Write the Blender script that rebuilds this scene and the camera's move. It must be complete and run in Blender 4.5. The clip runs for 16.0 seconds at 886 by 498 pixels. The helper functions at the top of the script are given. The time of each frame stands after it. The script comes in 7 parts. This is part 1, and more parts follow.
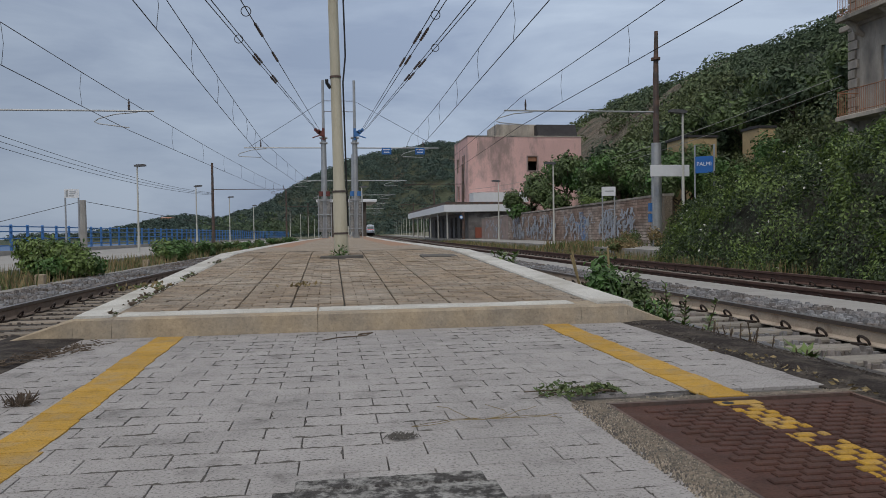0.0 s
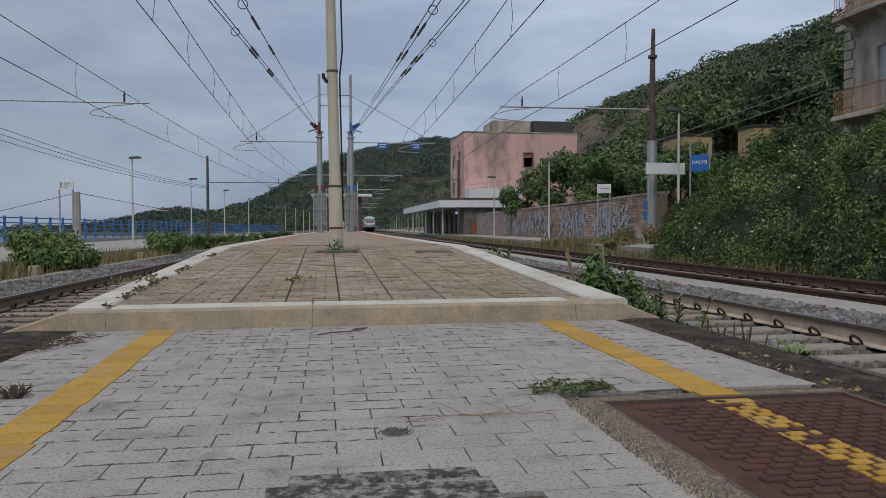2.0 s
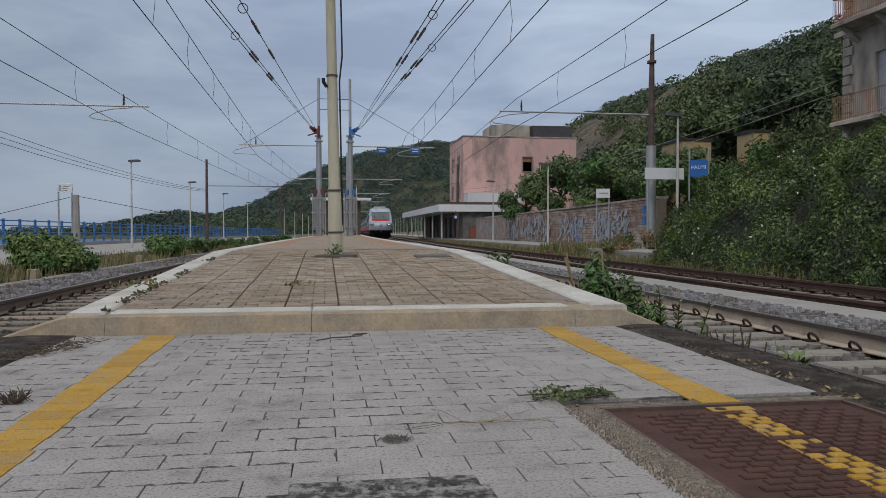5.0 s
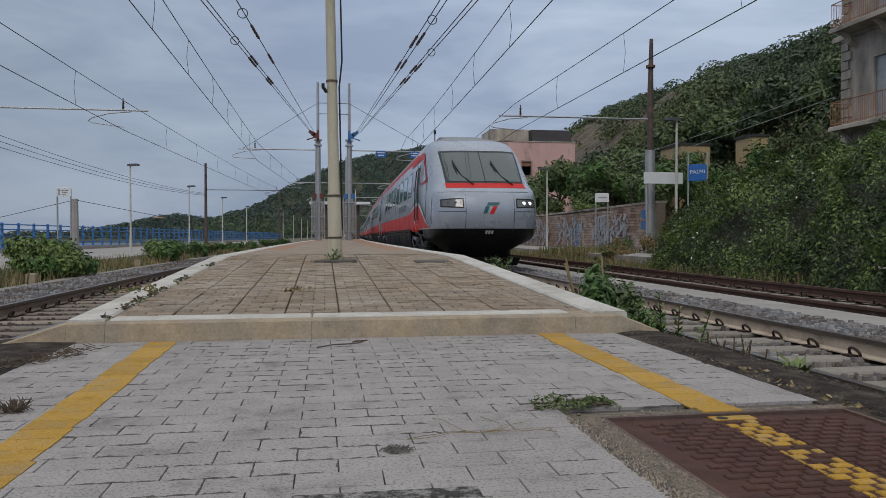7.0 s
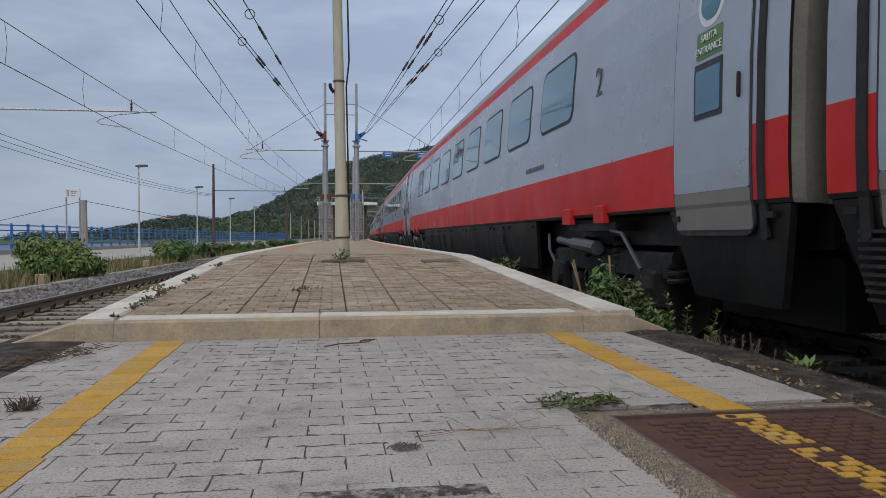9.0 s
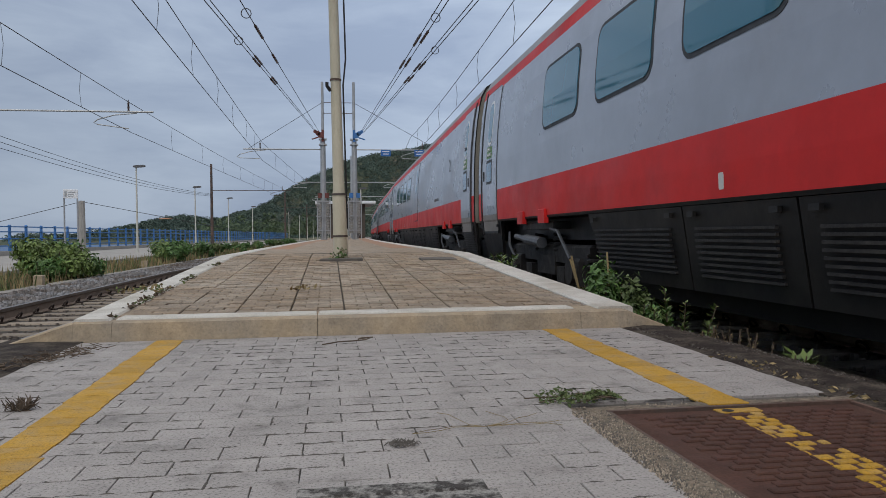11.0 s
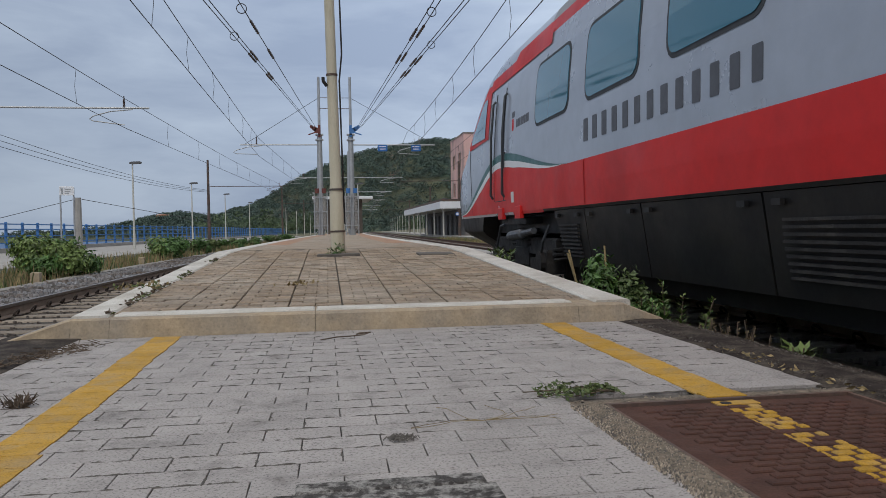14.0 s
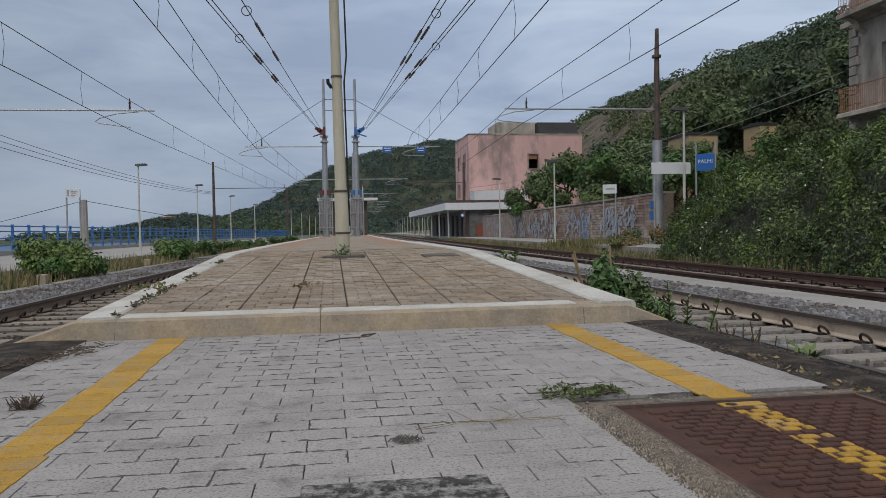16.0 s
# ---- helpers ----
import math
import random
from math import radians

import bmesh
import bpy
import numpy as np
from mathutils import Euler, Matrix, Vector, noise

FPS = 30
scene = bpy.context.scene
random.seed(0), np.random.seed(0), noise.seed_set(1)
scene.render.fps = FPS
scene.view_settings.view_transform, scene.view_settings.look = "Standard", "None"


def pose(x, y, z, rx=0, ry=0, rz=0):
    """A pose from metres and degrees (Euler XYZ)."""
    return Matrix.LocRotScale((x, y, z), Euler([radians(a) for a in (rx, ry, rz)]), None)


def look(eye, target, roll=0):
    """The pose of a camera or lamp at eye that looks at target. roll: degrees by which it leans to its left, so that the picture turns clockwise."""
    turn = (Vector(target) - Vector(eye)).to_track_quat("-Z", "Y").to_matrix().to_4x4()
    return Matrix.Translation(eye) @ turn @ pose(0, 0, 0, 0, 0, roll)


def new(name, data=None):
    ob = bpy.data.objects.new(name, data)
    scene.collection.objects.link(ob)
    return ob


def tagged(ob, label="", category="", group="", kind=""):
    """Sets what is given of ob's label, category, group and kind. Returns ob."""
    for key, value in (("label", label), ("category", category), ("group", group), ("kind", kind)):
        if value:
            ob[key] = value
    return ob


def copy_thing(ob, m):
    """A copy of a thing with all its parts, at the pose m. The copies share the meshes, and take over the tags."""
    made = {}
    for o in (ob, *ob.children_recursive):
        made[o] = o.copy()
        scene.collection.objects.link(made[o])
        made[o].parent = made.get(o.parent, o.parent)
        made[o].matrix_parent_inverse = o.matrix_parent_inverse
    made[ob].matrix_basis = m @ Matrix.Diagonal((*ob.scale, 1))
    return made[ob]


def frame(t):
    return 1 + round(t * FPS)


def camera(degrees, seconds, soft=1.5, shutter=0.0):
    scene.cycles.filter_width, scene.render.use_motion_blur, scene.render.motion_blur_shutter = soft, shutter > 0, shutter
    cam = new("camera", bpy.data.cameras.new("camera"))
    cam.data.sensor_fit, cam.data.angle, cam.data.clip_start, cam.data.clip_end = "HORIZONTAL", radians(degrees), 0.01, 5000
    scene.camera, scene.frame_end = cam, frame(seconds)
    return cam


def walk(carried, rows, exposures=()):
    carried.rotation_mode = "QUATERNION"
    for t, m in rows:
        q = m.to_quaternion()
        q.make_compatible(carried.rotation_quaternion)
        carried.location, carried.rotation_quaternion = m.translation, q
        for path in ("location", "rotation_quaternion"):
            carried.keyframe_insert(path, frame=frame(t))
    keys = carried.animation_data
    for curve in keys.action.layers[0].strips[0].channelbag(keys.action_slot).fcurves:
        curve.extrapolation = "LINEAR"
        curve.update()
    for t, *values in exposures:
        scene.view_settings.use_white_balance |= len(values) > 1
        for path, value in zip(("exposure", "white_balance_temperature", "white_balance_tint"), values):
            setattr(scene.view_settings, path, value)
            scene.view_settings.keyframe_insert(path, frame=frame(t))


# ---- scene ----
cam = camera(60.8, 16.0, soft=0.72, shutter=0.0)
PATH = [
    (0, (0.0, -0.001, 0.535), (0.293, 1.977, 0.491), -0.8),
    (0.5, (-0.001, -0.001, 0.536), (0.294, 1.977, 0.489), -0.7),
    (1, (0.001, 0.001, 0.535), (0.297, 1.978, 0.482), -0.4),
    (1.5, (-0.002, -0.002, 0.536), (0.301, 1.974, 0.48), -0.2),
    (2, (-0.002, -0.002, 0.537), (0.304, 1.974, 0.481), -0.2),
    (2.5, (-0.001, -0.002, 0.536), (0.305, 1.974, 0.478), -0.4),
    (3, (-0.003, -0.004, 0.537), (0.303, 1.972, 0.485), -0.4),
    (3.5, (-0.001, -0.004, 0.537), (0.307, 1.971, 0.488), -0.3),
    (4, (-0.001, -0.002, 0.536), (0.307, 1.974, 0.487), -0.2),
    (6.5, (-0.015, -0.003, 0.563), (0.297, 1.972, 0.527), 0.1),
    (7, (-0.014, 0.0, 0.561), (0.298, 1.976, 0.526), -0.0),
    (7.5, (-0.016, 0.0, 0.561), (0.295, 1.975, 0.526), -0.0),
    (8, (-0.018, 0.004, 0.561), (0.283, 1.981, 0.527), 0.1),
    (8.5, (-0.015, 0.0, 0.559), (0.281, 1.978, 0.524), -0.0),
    (9, (-0.014, 0.0, 0.554), (0.279, 1.978, 0.52), -0.1),
    (11.5, (-0.007, -0.004, 0.55), (0.291, 1.973, 0.507), -0.6),
    (12, (-0.007, -0.004, 0.55), (0.292, 1.973, 0.503), -0.6),
    (12.5, (-0.008, -0.005, 0.55), (0.294, 1.971, 0.503), -0.6),
    (13, (-0.008, -0.002, 0.551), (0.296, 1.974, 0.503), -0.8),
    (13.5, (-0.009, -0.005, 0.55), (0.295, 1.971, 0.5), -0.9),
    (14, (-0.008, -0.002, 0.549), (0.295, 1.974, 0.496), -0.9),
    (14.5, (-0.008, -0.002, 0.548), (0.293, 1.974, 0.494), -0.9),
    (15, (-0.007, 0.001, 0.549), (0.291, 1.978, 0.495), -1.0),
    (15.5, (-0.009, -0.005, 0.551), (0.285, 1.973, 0.499), -1.0),
    (16, (-0.007, -0.003, 0.549), (0.283, 1.975, 0.5), -1.0),
]
walk(cam, [(t, look(eye, target, roll)) for t, eye, target, roll in PATH], exposures=((0, -0.02), (4, 0.0), (7.5, -0.03), (8, 0.15), (9, 0.17), (11.5, 0.14), (12.5, 0.13), (14.5, 0.2), (16, 0.05)))

# ---- world and sun: a cloudy day ----
scene.view_settings.exposure = 0.0
world = bpy.data.worlds.new("overcast_sky")
scene.world = world
world.use_nodes = True
wn, wl = world.node_tree.nodes, world.node_tree.links
wn.clear()
sky = wn.new("ShaderNodeTexSky")
sky.sky_type, sky.sun_disc = "NISHITA", False
sky.sun_elevation, sky.sun_rotation = radians(45), radians(202)
sky.air_density, sky.dust_density = 1.0, 2.0
sky_gain = wn.new("ShaderNodeMix")
sky_gain.data_type, sky_gain.blend_type = "RGBA", "MULTIPLY"
sky_gain.inputs["Factor"].default_value = 1.0
wl.new(sky.outputs[0], sky_gain.inputs["A"])
sky_gain.inputs["B"].default_value = (0.10, 0.10, 0.10, 1)
coords = wn.new("ShaderNodeTexCoord")
stretch = wn.new("ShaderNodeMapping")
stretch.inputs["Scale"].default_value = (1.3, 1.3, 5.5)
wl.new(coords.outputs["Generated"], stretch.inputs["Vector"])
puffs = wn.new("ShaderNodeTexNoise")
puffs.inputs["Scale"].default_value, puffs.inputs["Detail"].default_value = 2.1, 8
puffs.inputs["Roughness"].default_value, puffs.inputs["Distortion"].default_value = 0.56, 0.35
wl.new(stretch.outputs[0], puffs.inputs["Vector"])
cloud = wn.new("ShaderNodeValToRGB")
cloud.color_ramp.elements[0].position, cloud.color_ramp.elements[0].color = 0.36, (0.295, 0.365, 0.50, 1)
cloud.color_ramp.elements[1].position, cloud.color_ramp.elements[1].color = 0.66, (0.46, 0.545, 0.675, 1)
wl.new(puffs.outputs["Fac"], cloud.inputs["Fac"])
# the cover is thicker over the sea
split = wn.new("ShaderNodeSeparateXYZ")
wl.new(coords.outputs["Generated"], split.inputs[0])
seaward = wn.new("ShaderNodeMapRange")
seaward.inputs["From Min"].default_value, seaward.inputs["From Max"].default_value = -0.42, 0.12
seaward.inputs["To Min"].default_value, seaward.inputs["To Max"].default_value = 0.81, 1.07
wl.new(split.outputs["X"], seaward.inputs["Value"])
low_sky = wn.new("ShaderNodeMapRange")
low_sky.inputs["From Min"].default_value, low_sky.inputs["From Max"].default_value = 0.0, 0.30
low_sky.inputs["To Min"].default_value, low_sky.inputs["To Max"].default_value = 0.87, 1.06
wl.new(split.outputs["Z"], low_sky.inputs["Value"])
thick = wn.new("ShaderNodeMath")
thick.operation = "MULTIPLY"
wl.new(seaward.outputs["Result"], thick.inputs[0])
wl.new(low_sky.outputs["Result"], thick.inputs[1])
cover = wn.new("ShaderNodeMix")
cover.data_type, cover.blend_type = "RGBA", "MULTIPLY"
cover.inputs["Factor"].default_value = 1.0
wl.new(cloud.outputs["Color"], cover.inputs["A"])
wl.new(thick.outputs[0], cover.inputs["B"])
# brighter overhead, as an overcast sky is
lift = wn.new("ShaderNodeMapRange")
lift.inputs["From Min"].default_value, lift.inputs["From Max"].default_value = 0.30, 0.95
lift.inputs["To Min"].default_value, lift.inputs["To Max"].default_value = 0.0, 1.0
wl.new(split.outputs["Z"], lift.inputs["Value"])
bright = wn.new("ShaderNodeMix")
bright.data_type = "RGBA"
wl.new(lift.outputs["Result"], bright.inputs["Factor"])
wl.new(cover.outputs["Result"], bright.inputs["A"])
bright.inputs["B"].default_value = (0.88, 0.89, 0.895, 1)
mixed = wn.new("ShaderNodeMix")
mixed.data_type = "RGBA"
mixed.inputs["Factor"].default_value = 0.95
wl.new(sky_gain.outputs["Result"], mixed.inputs["A"])
wl.new(bright.outputs["Result"], mixed.inputs["B"])
back = wn.new("ShaderNodeBackground")
wl.new(mixed.outputs["Result"], back.inputs["Color"])
back.inputs["Strength"].default_value = 0.96
wout = wn.new("ShaderNodeOutputWorld")
wl.new(back.outputs[0], wout.inputs[0])

sun = new("sun", bpy.data.lights.new("sun", "SUN"))
sun.data.energy, sun.data.angle, sun.data.color = 0.85, radians(25), (1.0, 0.94, 0.86)
sun.matrix_world = look((-30, -75, 80), (0, 0, 0))


# ---- mesh builder ----
class Mesh:
    """Collects vertices and faces, then becomes one mesh object."""

    def __init__(self):
        self.v, self.f, self.m = [], [], []

    def face(self, *pts, m=0):
        n = len(self.v)
        self.v += [tuple(p) for p in pts]
        self.f.append(tuple(range(n, n + len(pts))))
        self.m.append(m)

    def box(self, x0, x1, y0, y1, z0, z1, m=0, shear=0.0, top=None):
        """A box; top: how far the upper face is drawn in (a worn edge)."""
        t = top or 0.0
        n = len(self.v)
        if top:
            h = z1 - t
            rings = ((x0, x1, y0, y1, z0), (x0, x1, y0, y1, h), (x0 + t, x1 - t, y0 + t, y1 - t, z1))
        else:
            rings = ((x0, x1, y0, y1, z0), (x0, x1, y0, y1, z1))
        for a, b, c, d, z in rings:
            self.v += [(a, c + shear * a, z), (b, c + shear * b, z), (b, d + shear * b, z), (a, d + shear * a, z)]
        k = len(rings)
        self.f.append((n + 3, n + 2, n + 1, n))
        self.f.append(tuple(n + 4 * (k - 1) + i for i in range(4)))
        for r in range(k - 1):
            for i in range(4):
                j = (i + 1) % 4
                self.f.append((n + 4 * r + i, n + 4 * r + j, n + 4 * r + 4 + j, n + 4 * r + 4 + i))
        self.m += [m] * (2 + 4 * (k - 1))
        return self

    def tube(self, pts, radii, sides=10, m=0, cap=True):
        """A round bar along the points."""
        pts = [Vector(p) for p in pts]
        if not isinstance(radii, (list, tuple)):
            radii = [radii] * len(pts)
        n = len(self.v)
        up = None
        for i, p in enumerate(pts):
            d = (pts[min(i + 1, len(pts) - 1)] - pts[max(i - 1, 0)]).normalized()
            if up is None:
                up = Vector((0, 0, 1)) if abs(d.z) < 0.9 else Vector((1, 0, 0))
            a = d.cross(up).normalized()
            b = a.cross(d).normalized()
            up = b
            for k in range(sides):
                w = 2 * math.pi * k / sides
                self.v.append(tuple(p + radii[i] * (math.cos(w) * a + math.sin(w) * b)))
        for i in range(len(pts) - 1):
            for k in range(sides):
                j = (k + 1) % sides
                self.f.append((n + i * sides + k, n + i * sides + j, n + (i + 1) * sides + j, n + (i + 1) * sides + k))
                self.m.append(m)
        if cap and sides > 2:
            self.f.append(tuple(n + k for k in range(sides))[::-1])
            self.f.append(tuple(n + (len(pts) - 1) * sides + k for k in range(sides)))
            self.m += [m, m]
        return self

    def grid(self, rows, m=0, pick=None):
        """A sheet from rows of points; pick(i, j) gives the material of a face."""
        n, w = len(self.v), len(rows[0])
        for r in rows:
            self.v += [tuple(p) for p in r]
        for i in range(len(rows) - 1):
            for j in range(w - 1):
                self.f.append((n + i * w + j, n + i * w + j + 1, n + (i + 1) * w + j + 1, n + (i + 1) * w + j))
                self.m.append(pick(i, j) if pick else m)
        return self

    def loft(self, sections, m=0, ends=True, pick=None):
        """Closed rings of equal length, joined."""
        n, w = len(self.v), len(sections[0])
        for r in sections:
            self.v += [tuple(p) for p in r]
        for i in range(len(sections) - 1):
            for j in range(w):
                k = (j + 1) % w
                self.f.append((n + i * w + j, n + i * w + k, n + (i + 1) * w + k, n + (i + 1) * w + j))
                self.m.append(pick(i, j) if pick else m)
        if ends:
            self.f += [tuple(n + j for j in range(w))[::-1], tuple(n + (len(sections) - 1) * w + j for j in range(w))]
            self.m += [m, m]
        return self

    def data(self, name, mats, smooth=False, weld=False):
        me = bpy.data.meshes.new(name)
        if weld:
            seen, index = {}, []
            for p in self.v:
                index.append(seen.setdefault(tuple(round(c, 4) for c in p), len(seen)))
            me.from_pydata(list(seen), [], [tuple(index[i] for i in f) for f in self.f])
        else:
            me.from_pydata(self.v, [], self.f)
        for one in (mats if isinstance(mats, (list, tuple)) else [mats]):
            me.materials.append(one)
        me.polygons.foreach_set("material_index", self.m)
        if smooth:
            me.polygons.foreach_set("use_smooth", [True] * len(self.f))
            me.set_sharp_from_angle(angle=radians(35))
        me.update()
        return me


def part(name, mesh, mats, parent=None, label="", smooth=False, weld=False):
    """Links a Mesh as one object, under a thing or a part where one is given."""
    ob = new(name, mesh.data(name, mats, smooth, weld))
    ob.parent = parent
    if label:
        ob["label"] = label
    return ob


def thing(name, m, label, category, group="", kind=""):
    """An Empty at the base of a thing."""
    ob = new(name)
    ob.empty_display_size = 0.2
    ob.matrix_world = m
    return tagged(ob, label, category, group, kind)


def share(name, data, parent, loc=(0, 0, 0), rz=0.0):
    ob = new(name, data)
    ob.parent = parent
    ob.location, ob.rotation_euler = loc, (0, 0, rz)
    return ob


# ---- materials ----
def material(name, base, rough=0.7, metal=0.0, vary=0.25, scale=6.0, fine=60.0, bump=0.2, other=None, amount=0.5, patch=1.2, depth=0.01,
             island=0.0, piece=0.0, coat=0.0, spec=0.5, stretch=(1, 1, 1), sharp=0.12, world=False, speck=0.0):
    """A surface with stains at one scale and grain at another. other: a second colour that comes in patches."""
    mt = bpy.data.materials.new(name)
    mt.use_nodes = True
    n, l = mt.node_tree.nodes, mt.node_tree.links
    b = n["Principled BSDF"]
    b.inputs["Roughness"].default_value, b.inputs["Metallic"].default_value = rough, metal
    b.inputs["Coat Weight"].default_value = coat
    b.inputs["Specular IOR Level"].default_value = spec
    tc = n.new("ShaderNodeTexCoord")
    mp = n.new("ShaderNodeMapping")
    mp.inputs["Scale"].default_value = stretch
    if world:
        l.new(n.new("ShaderNodeNewGeometry").outputs["Position"], mp.inputs["Vector"])
    else:
        l.new(tc.outputs["Object"], mp.inputs["Vector"])

    def noisy(size, detail=6, rough_=0.6):
        t = n.new("ShaderNodeTexNoise")
        t.inputs["Scale"].default_value, t.inputs["Detail"].default_value, t.inputs["Roughness"].default_value = size, detail, rough_
        l.new(mp.outputs[0], t.inputs["Vector"])
        return t.outputs["Fac"]

    def mix(kind, fac, a, c):
        x = n.new("ShaderNodeMix")
        x.data_type, x.blend_type = "RGBA", kind
        for key, value in (("Factor", fac), ("A", a), ("B", c)):
            if isinstance(value, bpy.types.NodeSocket):
                l.new(value, x.inputs[key])
            else:
                x.inputs[key].default_value = value if key == "Factor" else (*value[:3], 1)
        return x.outputs["Result"]

    def ranged(value, lo, hi, a, c):
        x = n.new("ShaderNodeMapRange")
        for key, v in (("From Min", lo), ("From Max", hi), ("To Min", a), ("To Max", c)):
            x.inputs[key].default_value = v
        l.new(value, x.inputs["Value"])
        return x.outputs["Result"]

    colour = base
    if other:
        colour = mix("MIX", ranged(noisy(patch, 8, 0.65), 0.5 - sharp + (0.5 - amount) * 0.4, 0.5 + sharp + (0.5 - amount) * 0.4, 0, 1), base, other)
    for size, k in ((scale, vary), (fine, vary * 0.8)):
        g = ranged(noisy(size), 0.25, 0.75, 1 - k, 1 + k)
        colour = mix("MULTIPLY", 1.0, colour, g)
    if speck:
        colour = mix("MULTIPLY", 1.0, colour, ranged(noisy(fine * 1.6, 3), 0.34, 0.47, 1 - speck, 1.04))
    if island:
        geo = n.new("ShaderNodeNewGeometry")
        colour = mix("MULTIPLY", 1.0, colour, ranged(geo.outputs["Random Per Island"], 0, 1, 1 - island, 1 + island))
    if piece:
        oi = n.new("ShaderNodeObjectInfo")
        colour = mix("MULTIPLY", 1.0, colour, ranged(oi.outputs["Random"], 0, 1, 1 - piece, 1 + piece))
    if isinstance(colour, tuple):
        b.inputs["Base Color"].default_value = (*colour, 1)
    else:
        l.new(colour, b.inputs["Base Color"])
    l.new(ranged(noisy(scale * 1.7), 0.3, 0.7, max(0.02, rough - 0.1), min(1, rough + 0.1)), b.inputs["Roughness"])
    if bump:
        bp = n.new("ShaderNodeBump")
        bp.inputs["Strength"].default_value, bp.inputs["Distance"].default_value = bump, depth
        l.new(noisy(fine), bp.inputs["Height"])
        l.new(bp.outputs[0], b.inputs["Normal"])
    return mt


def glass(name, tint, rough=0.05, spec=0.8):
    mt = bpy.data.materials.new(name)
    mt.use_nodes = True
    b = mt.node_tree.nodes["Principled BSDF"]
    b.inputs["Base Color"].default_value = (*tint, 1)
    b.inputs["Roughness"].default_value = rough
    b.inputs["Specular IOR Level"].default_value = spec
    b.inputs["Coat Weight"].default_value = 0.3
    b.inputs["Coat Roughness"].default_value = 0.02
    return mt


M_PAVER = material("grey_concrete_paver", (0.335, 0.312, 0.300), 0.85, speck=0.5, vary=0.17, scale=3.5, fine=85, bump=0.6, depth=0.005, other=(0.20, 0.185, 0.175), amount=0.2, patch=5.5, sharp=0.07, island=0.05, piece=0.05, world=True)
M_BROWN_PAVER = material("brown_concrete_paver", (0.245, 0.188, 0.134), 0.9, speck=0.5, vary=0.28, scale=5, fine=50, bump=0.5, depth=0.004, other=(0.30, 0.255, 0.205), amount=0.4, patch=1.6, island=0.15, piece=0.15, world=True)
M_SAND = material("joint_sand", (0.11, 0.10, 0.09), 0.95, vary=0.3, scale=8, fine=180, bump=0.5, depth=0.003)
M_WHITE_EDGE = material("white_concrete_edge", (0.56, 0.54, 0.50), 0.85, speck=0.3, vary=0.12, scale=4, fine=120, bump=0.3, depth=0.003, other=(0.40, 0.37, 0.32), amount=0.35, patch=2.5)
M_KERB = material("ochre_concrete_kerb", (0.37, 0.29, 0.195), 0.9, speck=0.15, vary=0.22, scale=9, fine=60, bump=0.5, depth=0.004, other=(0.28, 0.235, 0.18), amount=0.45, patch=3.0)
M_YELLOW = material("yellow_paint", (0.47, 0.265, 0.028), 0.8, speck=0.45, island=0.12, vary=0.25, scale=9, fine=150, bump=0.3, depth=0.002, other=(0.29, 0.20, 0.09), amount=0.30, patch=9.0, world=True)
M_ASPHALT = material("old_asphalt", (0.038, 0.031, 0.028), 0.95, spec=0.12, speck=0.5, vary=0.4, scale=9, fine=70, bump=0.7, depth=0.006, other=(0.10, 0.085, 0.07), amount=0.36, patch=7)
M_MORTAR = material("rough_mortar", (0.225, 0.18, 0.135), 0.95, speck=0.6, vary=0.35, scale=14, fine=60, bump=1.0, depth=0.01, other=(0.11, 0.095, 0.075), amount=0.45, patch=20)
M_GRIT = material("pale_grit", (0.28, 0.235, 0.185), 0.95, vary=0.3, scale=20, bump=0, island=0.5)
M_RUST_PLATE = material("rusty_steel_plate", (0.074, 0.031, 0.022), 0.88, speck=0.4, metal=0.1, vary=0.35, scale=8, fine=130, bump=0.4, depth=0.003, other=(0.078, 0.036, 0.024), amount=0.4, patch=6)
M_BALLAST = material("ballast_stone", (0.27, 0.27, 0.28), 0.95, vary=0.25, scale=9, fine=50, bump=0.4, island=0.4, other=(0.15, 0.115, 0.09), amount=0.45, patch=0.9)
M_BALLAST_BED = material("ballast_bed", (0.085, 0.073, 0.063), 0.97, vary=0.5, scale=14, fine=45, bump=1.0, depth=0.05, other=(0.07, 0.06, 0.05), amount=0.5, patch=22)
M_GROUND = material("dry_soil", (0.14, 0.115, 0.08), 0.97, vary=0.35, scale=1.0, fine=25, bump=0.7, depth=0.03, other=(0.09, 0.10, 0.045), amount=0.55, patch=0.5)
M_RAIL_HEAD = material("worn_rail_head", (0.20, 0.17, 0.155), 0.38, metal=0.85, vary=0.2, scale=8, fine=90, bump=0.1)
M_RAIL = material("pale_dusty_rail_web", (0.50, 0.415, 0.33), 0.85, vary=0.2, scale=3, fine=60, bump=0.2, other=(0.28, 0.19, 0.14), amount=0.2, patch=4)
M_RAIL_RUST = material("rusty_rail", (0.095, 0.052, 0.04), 0.85, metal=0.1, vary=0.3, scale=5, fine=60, bump=0.3)
M_RAIL_BROWN = material("brown_rail_web", (0.21, 0.155, 0.12), 0.85, metal=0.1, vary=0.2, scale=5, fine=60, bump=0.2)
M_SLEEPER = material("concrete_sleeper", (0.24, 0.215, 0.185), 0.9, vary=0.2, scale=7, fine=90, bump=0.4, depth=0.004, piece=0.12, world=True)
M_BALLAST_BROWN = material("grimy_brown_ballast", (0.095, 0.078, 0.066), 0.95, vary=0.3, scale=9, fine=50, bump=0.4, island=0.5)
